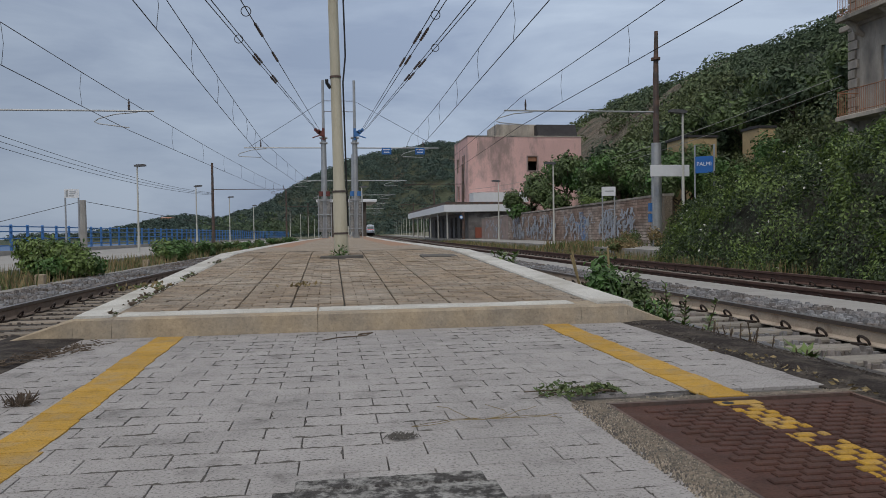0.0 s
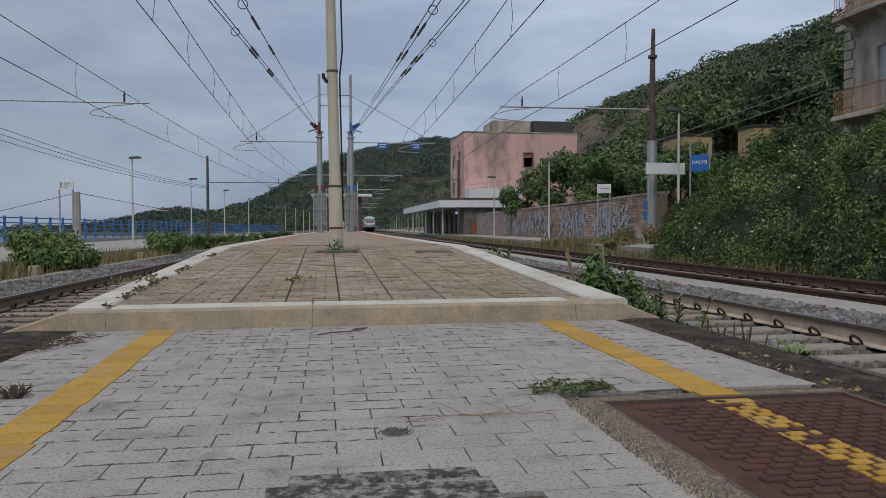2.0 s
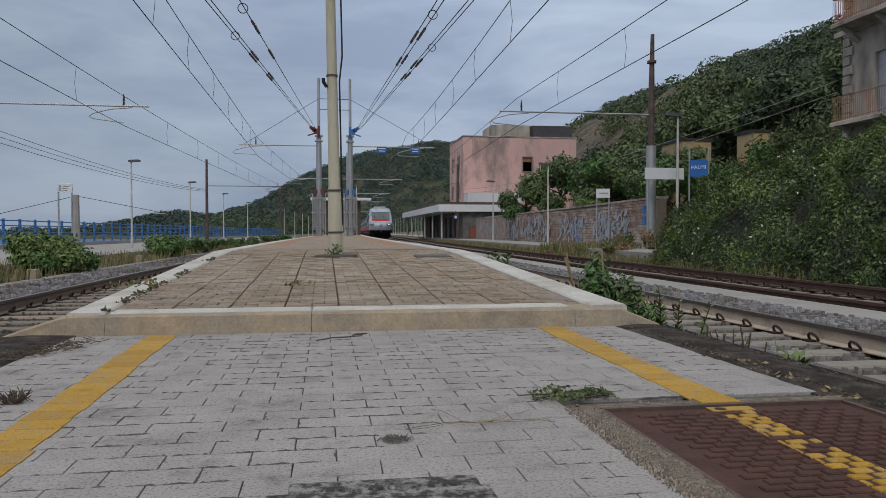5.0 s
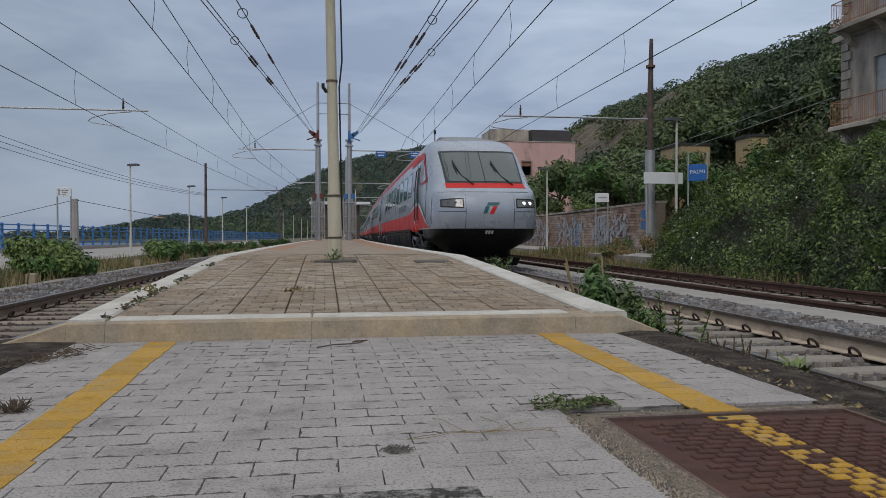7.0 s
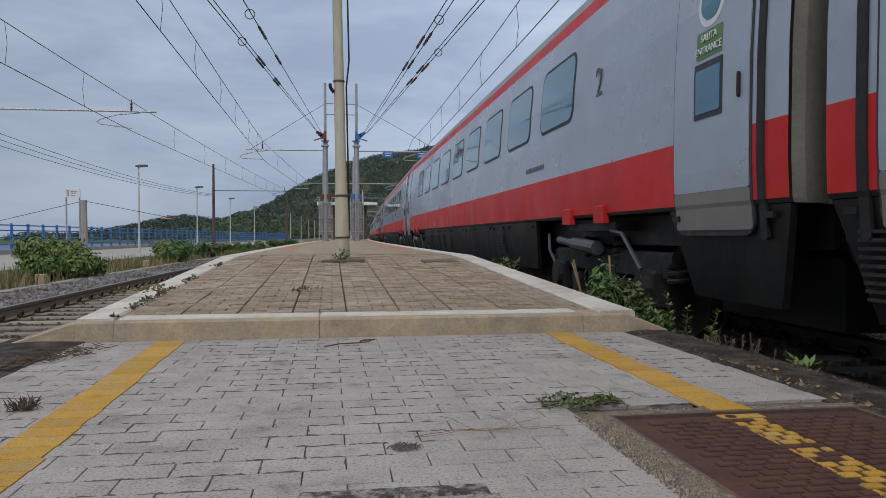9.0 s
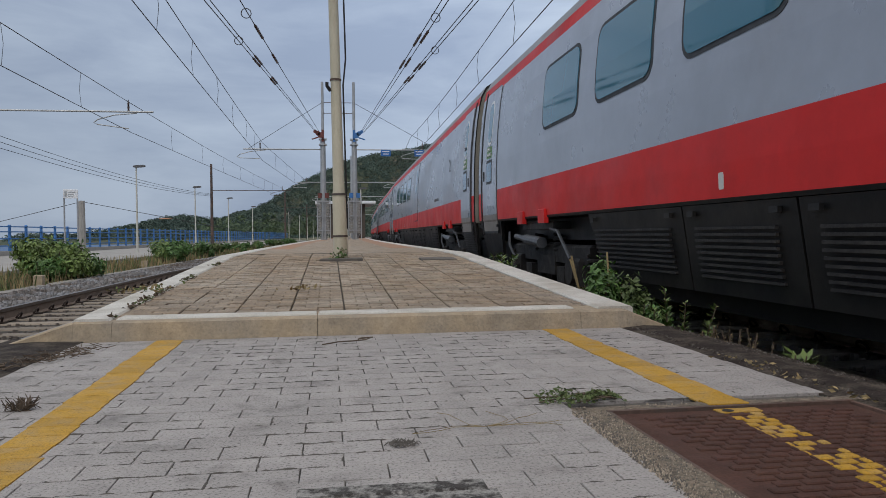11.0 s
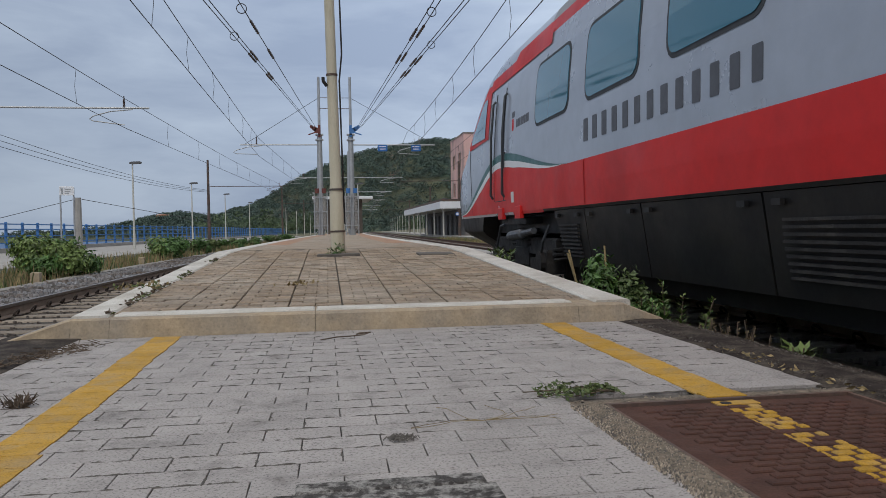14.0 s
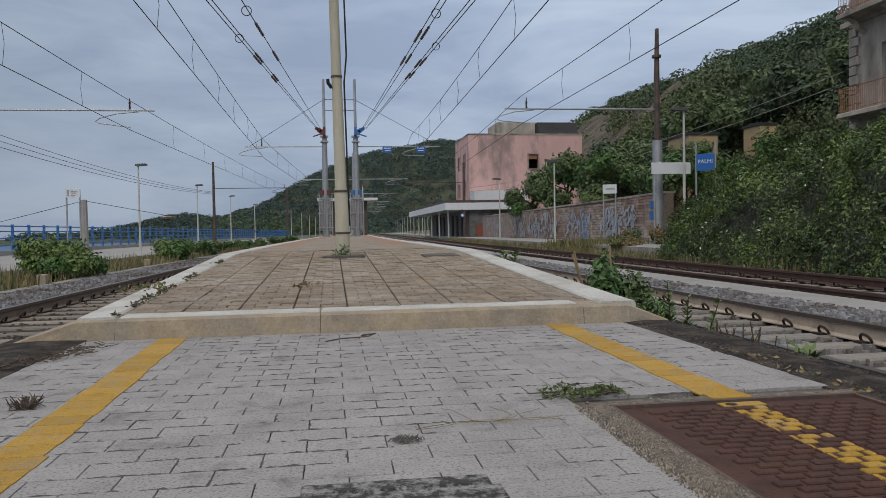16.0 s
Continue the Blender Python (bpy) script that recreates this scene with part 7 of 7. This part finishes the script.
def stalk_weed(x, y, z, h, seed, mats, label, n=3, size=0.05, spread=0.05):
    rnd = random.Random(seed)
    ob = thing("weed", pose(x, y, z), label, "weed", "weeds")
    s, l = Mesh(), Mesh()
    for k in range(n):
        bx, by = rnd.gauss(0, spread), rnd.gauss(0, spread)
        tx, ty = bx + rnd.gauss(0, 0.12 * h), by + rnd.gauss(0, 0.12 * h)
        hh = h * rnd.uniform(0.7, 1.0)
        s.tube([(bx, by, -0.02), ((bx + tx) / 2, (by + ty) / 2, hh / 2), (tx, ty, hh)], [0.008, 0.006, 0.003], 5)
        for i in range(int(60 * hh / 0.4)):
            u = rnd.uniform(0.15, 1)
            w = rnd.uniform(0, 6.28)
            r = size * (1.45 - 0.8 * u)
            c = Vector((bx + (tx - bx) * u, by + (ty - by) * u, hh * u))
            e = c + Vector((math.cos(w) * r, math.sin(w) * r, r * rnd.uniform(0.1, 0.9)))
            d = Vector((-math.sin(w), math.cos(w), 0)) * r * 0.22
            l.face(c, (c + e) / 2 + d, e, (c + e) / 2 - d, m=rnd.choice((0, 0, 1)))
    tagged(part("stem", s, M_TWIG, ob), kind="stuff")
    tagged(part("foliage", l, mats, ob), kind="stuff")
    return ob


def build_weeds():
    green = [M_LEAF_YOUNG_LIT, M_LEAF_BUSH]
    # leafy bush with dead stumps at the platform foot
    b = bush("fig_bush", 2.32, 6.05, -0.55, 0.44, 0.96, 3600, 0.060, [M_LEAF_BUSH, M_TREE_LEAF], "leafy fig bush with bare broken stems at the platform edge", "bush", seed=12)
    st = Mesh()
    for x, y, z, dx in ((-0.18, 0.0, 0.55, -0.16), (-0.12, 0.1, 0.52, -0.20), (0.0, -0.05, 0.58, -0.05)):
        st.tube([(x, y, 0.2), (x + dx, y, z + 0.36)], [0.011, 0.008], 6)
    part("broken_stem", st, M_DRY, b)
    bush("fig_bush", 2.35, 5.45, -0.55, 0.28, 0.62, 1500, 0.055, [M_LEAF_BUSH, M_LEAF_YOUNG_LIT], "low leafy sprout beside the platform foot", "bush", seed=13)
    for k, (x, y, h, n) in enumerate(((2.16, 5.0, 0.62, 5), (2.14, 4.35, 0.78, 3), (2.20, 4.2, 0.50, 4), (2.13, 4.08, 0.46, 5), (2.22, 4.7, 0.5, 4))):
        stalk_weed(x, y, -0.55, h, 100 + k, green, "upright green leafy weed between pavement and rail", n, 0.06)
    for k, (x, y) in enumerate(((2.1, 3.85), (2.12, 3.7), (2.08, 3.55))):
        stalk_weed(x, y, -0.55, 0.62, 120 + k, [M_DRY, M_TWIG], "dry brown weed with withered seed heads beside the rail", 7, 0.026, 0.08)
    stalk_weed(2.12, 3.18, -0.42, 0.46, 130, [M_LEAF_YOUNG_LIT, M_LEAF_YOUNG_LIT], "bright yellow-green leafy sprout by the asphalt", 4, 0.10, 0.03)
    for k, (x, y, h) in enumerate(((1.98, 8.9, 0.7), (2.05, 9.4, 0.75), (1.95, 7.3, 0.55), (2.02, 7.0, 0.5))):
        stalk_weed(x, y, -0.42, h, 140 + k, green, "green weed growing up the platform side", 5, 0.12, 0.08)
    # mat of weed on the pavement
    rnd = random.Random(9)
    w = thing("weed_mat", pose(0.80, 2.36, 0.0), "low sprawling green weed growing out of the paving", "weed", "weeds")
    l = Mesh()
    for _ in range(420):
        u = rnd.random()
        x = -0.14 + 0.28 * u
        y = rnd.gauss(0, 0.03 + 0.02 * math.sin(7 * u))
        leaf(l, rnd, Vector((x, y + 0.03 * math.sin(9 * u), 0.006 + 0.034 * rnd.random() * math.sin(math.pi * u))), rnd.uniform(0.010, 0.026), m=rnd.choice((0, 0, 1)), flat=0.5)
    part("leaves", l, [M_GRASS, M_TREE_LEAF], w)
    st = Mesh()
    for k in range(6):
        st.tube([(0.12, 0, 0.004), (-0.02 + 0.02 * k, 0.04 * math.sin(k), 0.02), (-0.18 + 0.03 * k, 0.05 * math.cos(2 * k), 0.006)], 0.002, 4)
    part("stem", st, M_TWIG, w)
    w = thing("weed_mat", pose(-0.99, 2.58, 0.0), "dried reddish-brown weed clump on the paving", "weed", "weeds")
    l = Mesh()
    for _ in range(90):
        a = rnd.uniform(0, 6.28)
        r = 0.045 * rnd.random()
        l.tube([(0.02 * math.cos(a), 0.02 * math.sin(a), 0), (r * math.cos(a), r * math.sin(a), 0.03 * rnd.random()), (1.3 * r * math.cos(a + 0.4), 1.3 * r * math.sin(a + 0.4), 0.045 * rnd.random())], 0.0016, 3)
    part("stem", l, M_TWIG, w)
    for x, y, n, sx, sy, lab in ((-1.32, 5.65, 90, 0.10, 0.12, "withered weed on the white edge stone"), (0.10, 8.68, 120, 0.05, 0.05, "small green plant at the foot of the pole"), (-0.2, 5.6, 30, 0.06, 0.02, "dry weed in a paving joint")):
        w = thing("weed_tuft", pose(x, y, ramp_z(y) + 0.01), lab, "weed", "weeds")
        l = Mesh()
        for _ in range(n):
            leaf(l, rnd, Vector((rnd.gauss(0, sx), rnd.gauss(0, sy), abs(rnd.gauss(0, 0.06 if n == 120 else 0.02)))), rnd.uniform(0.02, 0.05), m=rnd.choice((0, 1)))
        part("leaves", l, [M_LEAF_BUSH if n == 120 else M_DRY, M_GRASS if n != 30 else M_DRY], w)
    # fallen twig, drain debris, dead stems
    t = thing("twig", pose(0.15, 3.9, 0.006), "dark curled dry twig lying on the pavers", "twig")
    part("stick", Mesh().tube([(-0.20, -0.10, 0), (-0.12, -0.06, 0.006), (-0.05, -0.03, 0.004), (0.02, -0.01, 0.006), (0.05, 0.03, 0.012), (0.0, 0.06, 0.006), (-0.02, 0.03, 0.004), (0.06, 0.05, 0.01)], 0.0032, 5), M_TWIG, t)
    t = thing("debris_clump", pose(0.165, 1.95, 0.0), "small dark clump of dry roots on the paving", "debris")
    l = Mesh()
    for _ in range(60):
        a, r = rnd.uniform(0, 6.28), 0.035 * math.sqrt(rnd.random())
        l.tube([(1.2 * r * math.cos(a), 0.7 * r * math.sin(a), 0.002), (1.2 * r * math.cos(a) + 0.012, 0.7 * r * math.sin(a) + 0.01 * rnd.random(), 0.005 + 0.008 * rnd.random()), (1.2 * r * math.cos(a) + 0.03 * rnd.random(), 0.7 * r * math.sin(a), 0.002)], 0.0013, 3)
    tagged(part("root", l, M_SAND, t), kind="stuff")
    t = thing("debris_clump", pose(-1.25, 3.75, 0.0), "scattered dry stems and dirt along the pavement edge", "debris")
    l = Mesh()
    for _ in range(260):
        u = rnd.random()
        x, y = -0.30 + 0.42 * u + rnd.gauss(0, 0.05), -0.75 + 0.95 * u + rnd.gauss(0, 0.07)
        a, q = rnd.uniform(0, 6.28), rnd.uniform(0.02, 0.07)
        l.tube([(x, y, 0.008), (x + q * math.cos(a), y + q * math.sin(a), 0.01 + 0.015 * rnd.random())], 0.0022, 3)
    tagged(part("stem", l, M_TWIG, t), kind="stuff")
    t = thing("debris_clump", pose(0, 0, 0), "withered leaves and moss along the joint of the white edge stone", "debris")
    l = Mesh()
    for _ in range(700):
        y = rnd.uniform(KERB_Y + 0.1, 8.5)
        if noise.noise((y * 1.9, 2, 41)) < -0.15 + 0.05 * (y - 4):
            continue
        leaf(l, rnd, Vector((PLAT_L + 0.172 + rnd.gauss(0, 0.016), y, ramp_z(y) + 0.004 + 0.02 * rnd.random())), rnd.uniform(0.012, 0.04), m=rnd.choice((0, 0, 1)), flat=0.6)
    tagged(part("leaves", l, [M_TWIG, M_GRASS], t), kind="stuff")
    t = thing("debris_clump", pose(1.68, 2.6, 0.0), "dry leaves caught along the asphalt joint", "debris")
    l = Mesh()
    for _ in range(50):
        leaf(l, rnd, Vector((rnd.gauss(0, 0.03), rnd.uniform(-0.5, 0.5), 0.012)), rnd.uniform(0.012, 0.035), flat=0.8)
    part("leaves", l, M_DRY, t)
    t = thing("creeper", pose(0.42, 2.08, 0.004), "thin dry creeping stems over the pavers", "twig")
    l = Mesh()
    for k in range(7):
        pts = [(0, 0, 0.002)]
        a = rnd.uniform(-0.6, 0.9)
        for i in range(5):
            pts.append((pts[-1][0] + 0.045 * math.cos(a), pts[-1][1] + 0.045 * math.sin(a), 0.003 + 0.004 * rnd.random()))
            a += rnd.gauss(0, 0.35)
        if k % 2:
            pts = [(-x, y, z) for x, y, z in pts]
        l.tube(pts, 0.0010, 3)
    tagged(part("stem", l, M_DRY, t), kind="stuff")


# ---- the hatch, the slab and the paint ----
HATCH = (0.84, 1.64, 0.72, 2.20)


def build_hatch():
    x0, x1, y0, y1 = HATCH
    m = Mesh()
    rows = []
    for y in steps(0.6, 2.24, 60):
        e = x0 - 0.135 + 0.028 * noise.noise((y * 7, 0, 3)) + 0.018 * noise.noise((y * 23, 0, 3)) - 0.05 * (y > 2.1) * (y - 2.1)
        rows.append([(e, y, -0.03), (e + 0.012, y, -0.0035), ((e + x0) / 2, y, 0.002), (x0 - 0.012, y, 0.002), (x0 - 0.012, y, -0.05)])
    m.grid(rows)
    rows = []
    for x in steps(x0 - 0.07, x1 + 0.06, 40):
        e = y1 + 0.065 + 0.02 * noise.noise((x * 9, 5, 3))
        rows.append([(x, y1 + 0.012, -0.05), (x, y1 + 0.012, 0.0022), (x, (y1 + e) / 2, 0.0042), (x, e, 0.0012), (x, e + 0.005, -0.03)])
    m.grid(rows)
    m.box(0.5, x0 - 0.02, 0.6, 2.3, -0.04, -0.007)
    tagged(part("hatch_surround", m, M_MORTAR, smooth=True), "crumbling mortar surround of the steel hatch", "mortar", kind="structure")
    h = thing("floor_hatch", pose(0, 0, 0), "rusty brown steel floor hatch with a raised tread pattern", "floor hatch")
    part("frame", Mesh().box(x0 - 0.01, x1 + 0.012, y1 - 0.008, y1 + 0.01, -0.06, 0.004).box(x0 - 0.012, x0 - 0.002, y0, y1 - 0.009, -0.06, 0.003).box(x1 - 0.002, x1 + 0.012, y0, y1 - 0.009, -0.06, 0.003), M_DARK_STEEL, h)
    part("plate", Mesh().box(x0, x1 - 0.003, y0, y1 - 0.012, -0.06, -0.006), M_RUST_PLATE, h)
    pads, yellow = Mesh(), Mesh()
    rnd = random.Random(5)
    j, y = 0, y0 + 0.02
    while y < y1 - 0.07:
        x = x0 + 0.075 + (0.034 if j % 2 else 0)
        c = 1.232 + 0.03 * (y - 2.1)
        while x < x1 - 0.08:
            # the paint's edges cut across the pads
            a, b = x, x + 0.055
            for u, v, mesh in ((a, min(b, c - 0.060), pads), (max(a, c - 0.060), min(b, c + 0.060), yellow), (max(a, c + 0.060), b, pads)):
                if v - u > 0.005:
                    worn = mesh is yellow and rnd.random() < 0.05
                    (pads if worn else mesh).box(u, v - (0.006 if mesh is yellow and v - u > 0.014 else 0), y, y + 0.029, -0.009, -0.001, top=0.003)
            x += 0.068
        y += 0.040
        j += 1
    tagged(part("tread", pads, M_RUST_PLATE, h), kind="stuff")
    tagged(part("painted_tread", yellow, M_YELLOW, h, "worn yellow paint on the tread"), kind="stuff")
    part("painted_corner", Mesh().box(1.165, 1.305, y1 - 0.062, y1 - 0.014, -0.0055, -0.002), M_YELLOW, h)
    part("lifting_hole", Mesh().tube([(1.20, y1 - 0.04, -0.003), (1.20, y1 - 0.04, -0.0012)], 0.018, 14), M_BLACK, h)
    s = thing("drain_cover", pose(0, 0, 0), "worn concrete drain cover set in a dark stone frame", "drain cover")
    part("frame", Mesh().box(-0.085, 0.325, 1.585, 1.645, -0.05, 0.004, top=0.004), M_WORN_STONE, s)
    part("slab", Mesh().box(-0.13, 0.345, 1.15, 1.583, -0.05, 0.002, top=0.004), M_WORN_STONE, s)


def line_x(side, y):
    return 1.2575 + 0.0124 * (y - 4.1) if side > 0 else -0.795 - 0.026 * (y - 1.9)


def build_paint():
    for side in (-1, 1):
        ob = thing("safety_line", pose(0, 0, 0), "worn yellow safety line painted across the pavers", "painted line", "safety lines", kind="structure")
        m = Mesh()
        y = 0.6 if side < 0 else 2.285
        rnd = random.Random(side + 3)
        while y < KERB_Y - 0.06:
            x = line_x(side, y) + rnd.gauss(0, 0.003)
            m.box(x - 0.072 + rnd.gauss(0, 0.0015), x + 0.072 + rnd.gauss(0, 0.0015), y, y + 0.104, -0.003, 0.0024, top=0.0006)
            y += 0.108
        part("paint", m, M_YELLOW, ob)
        if side > 0:
            x = line_x(side, 2.25)
            part("paint", Mesh().box(x - 0.066, x + 0.068, 2.214, 2.282, 0.0, 0.0068, top=0.001), M_YELLOW, ob)


def clod(m, rnd, x, y, z, a, b, h, k=0):
    """A small uneven flat lump."""
    n = 6
    ring = [(x + a * rnd.uniform(0.6, 1.1) * math.cos(6.283 * i / n), y + b * rnd.uniform(0.6, 1.1) * math.sin(6.283 * i / n), z - 0.002) for i in range(n)]
    top = (x + 0.2 * a * rnd.uniform(-1, 1), y + 0.2 * b * rnd.uniform(-1, 1), z + h)
    for i in range(n):
        m.face(ring[i], ring[(i + 1) % n], top, m=k)


# ---- pavers, last: the near ones singly, the rest joined ----
def build_pavers():
    rnd = random.Random(8)
    low = thing("pavement", pose(0, 0, 0), "light grey concrete block paving with dirty open joints", "pavement", kind="structure")
    whole = Mesh().box(-0.1009, 0.1009, -0.0523, 0.0523, -0.05, 0.0, top=0.0013).data("paver", M_PAVER)
    x0, x1, y0, y1 = HATCH
    rest = Mesh()
    count = 0
    for j in range(33):
        y = 0.67 + 0.108 * j
        if y > KERB_Y - 0.07:
            break
        for i in range(-8, 10):
            x = 0.02 + 0.205 * i + (0.1025 if j % 2 else 0)
            left, right = x - 0.1009, x + 0.1009
            lo = -1.37 + 0.03 * noise.noise((y * 5, 3, 8))
            hi = 1.655 + 0.02 * noise.noise((y * 5, 6, 8))
            if y < y1 + 0.1:
                hi = 0.735 + 0.040 * noise.noise((y * 9, 1, 8)) + 0.018 * noise.noise((y * 31, 1, 8))
            if -0.16 < x < 0.38 and y < 1.62:
                continue
            if right < lo + 0.03 or left > hi - 0.03:
                continue
            dz, rx = rnd.gauss(0, 0.0005), rnd.gauss(0, 0.003)
            cut = left < lo or right > hi
            left, right = max(left, lo), min(right, hi)
            if count < 300 and y > 1.35 and y < 3.6:
                if cut:
                    mesh = Mesh().box(left - x, right - x, -0.053, 0.053, -0.05, 0.0, top=0.0015).data("paver", M_PAVER)
                ob = share("paver", mesh if cut else whole, low, (x, y + rnd.gauss(0, 0.0008), dz - 0.001), 0.0 if cut else rnd.gauss(0, 0.006))
                ob.rotation_euler[0], ob.rotation_euler[1] = rx, rnd.gauss(0, 0.003)
                count += 1
            else:
                rest.box(left, right, y - 0.0523, y + 0.0523, -0.05, dz - 0.001, top=0.001)
    tagged(part("pavers_further", rest, M_PAVER, low), kind="stuff")
    # dirt and moss standing in the joints, and grit on the mortar
    dirt, grit = Mesh(), Mesh()
    for j in range(6, 33):
        y = 0.67 + 0.108 * j - 0.054
        for _ in range(90):
            x = rnd.uniform(-1.3, 1.6 if y > y1 + 0.1 else 0.66)
            worn = 0.22 * (x > 1.28) + 0.40 * math.exp(-((x - 0.62) / 0.35) ** 2 - ((y - 3.3) / 0.3) ** 2)
            if noise.noise((x * 1.7, y * 1.7, 14)) + 0.25 * rnd.random() + worn < 0.10 or (-0.16 < x < 0.38 and y < 1.7):
                continue
            if rnd.random() < 0.3:
                x = 0.02 + 0.1025 * round((x - 0.02) / 0.1025)
                if round((x - 0.02) / 0.1025) % 2 == j % 2:
                    continue
                clod(dirt, rnd, x + rnd.gauss(0, 0.0015), y + rnd.uniform(0.005, 0.1), 0.0, rnd.uniform(0.003, 0.006), rnd.uniform(0.008, 0.03), 0.0016)
            else:
                clod(dirt, rnd, x, y + rnd.gauss(0, 0.002), 0.0, rnd.uniform(0.01, 0.045), rnd.uniform(0.002, 0.005), 0.0016)
    tagged(part("joint_dirt", dirt, M_SAND, low, "dark dirt and moss in the open joints"), kind="stuff")
    for _ in range(3600):
        y = rnd.uniform(1.2, 2.28)
        x = rnd.uniform(0.715, 0.83) if y < 2.21 else rnd.uniform(0.72, 1.66)
        s = rnd.uniform(0.0018, 0.0058)
        clod(grit, rnd, x, y, 0.001, s, s * rnd.uniform(0.6, 1.1), s * 0.8, rnd.choice((0, 0, 1)))
    for _ in range(2600):
        y = rnd.uniform(1.9, KERB_Y - 0.05)
        s = rnd.uniform(0.003, 0.010)
        clod(grit, rnd, rnd.uniform(1.70, 1.95), y, 0.002, s, s * rnd.uniform(0.6, 1.1), s * 0.6, rnd.choice((1, 2, 2, 2)))
    tagged(part("mortar_grit", grit, [M_GRIT, M_SAND, M_ASPHALT], low, "loose grit on the crumbling mortar"), kind="stuff")
    # brown blocks on the ramp, in long panels
    ramp = thing("ramp_paving", pose(0, 0, 0), "weathered brown block paving on the ramp in long panels", "paving", kind="structure")
    rest = Mesh()
    shapes = {}
    count = 0
    y = KERB_Y + 0.26
    j = 0
    tilt = math.atan(RAMP_SLOPE)
    while y < CREST_Y + 0.95:
        for p in range(-4, 6):
            a = 0.075 + 0.315 * p + 0.0028
            b = a + 0.3094
            cuts = [a, a + 0.1535, b] if j % 2 else [a, a + 0.076, a + 0.228, b]
            for u, v in zip(cuts, cuts[1:]):
                u, v = max(u + 0.002, PLAT_L + 0.175), min(v - 0.002, PLAT_R - 0.205)
                if v - u < 0.03:
                    continue
                dz = rnd.gauss(0, 0.0022)
                z = ramp_z(y) + dz
                if count < 280 and y < 5.8:
                    w = round(v - u, 3)
                    if w not in shapes:
                        shapes[w] = Mesh().box(-w / 2, w / 2, -0.0475, 0.0475, -0.04, 0.0, top=0.004).data("block", M_BROWN_PAVER)
                    ob = share("block", shapes[w], ramp, ((u + v) / 2, y, z), rnd.gauss(0, 0.006))
                    ob.rotation_euler[0], ob.rotation_euler[1] = tilt + rnd.gauss(0, 0.008), rnd.gauss(0, 0.007)
                    count += 1
                else:
                    rest.box(u, v, y - 0.0475, y + 0.0475, z - 0.04, z, top=0.004)
        y += 0.1005
        j += 1
    tagged(part("blocks_further", rest, M_BROWN_PAVER, ramp), kind="stuff")
    cover = thing("drain_cover", pose(1.22, 8.6, ramp_z(8.6) + 0.004, math.degrees(tilt), 0, 0), "dark flat drain cover set in the ramp paving", "drain cover")
    part("cover", Mesh().box(-0.2, 0.2, -0.16, 0.16, -0.03, 0.01, top=0.006), M_SAND, cover)


build_plants()
build_treeline()
build_weeds()
build_hatch()
build_paint()
build_pavers()


def motions():
    """The train runs towards the camera and past it; each car rides with its two bogies on the line."""
    times = [0.5 * i for i in range(33)]

    def row(t, back, a, b, turned=False):
        y = SPEED * (PASS - t) + back + float(np.interp(t, [p for p, _ in LAG], [q for _, q in LAG]))
        xa, xb = bend(y + a), bend(y + b)
        slope = (xb - xa) / (b - a)
        return t, pose(RIGHT_TRACK + xa - slope * a, y, RAIL, 0, 0, -math.degrees(math.atan(slope)) + (180 if turned else 0))

    walk(FRONT_CAR, [row(t, 0.0, 5.2, END_LEN - 3.9) for t in times])
    for i, car in enumerate(MIDDLE):
        walk(car, [row(t, END_LEN + MID_LEN * (i + 0.5), -9.05, 9.05) for t in times])
    walk(REAR_CAR, [row(t, 2 * END_LEN + 7 * MID_LEN, 3.9 - END_LEN, -5.2, True) for t in times])


motions()
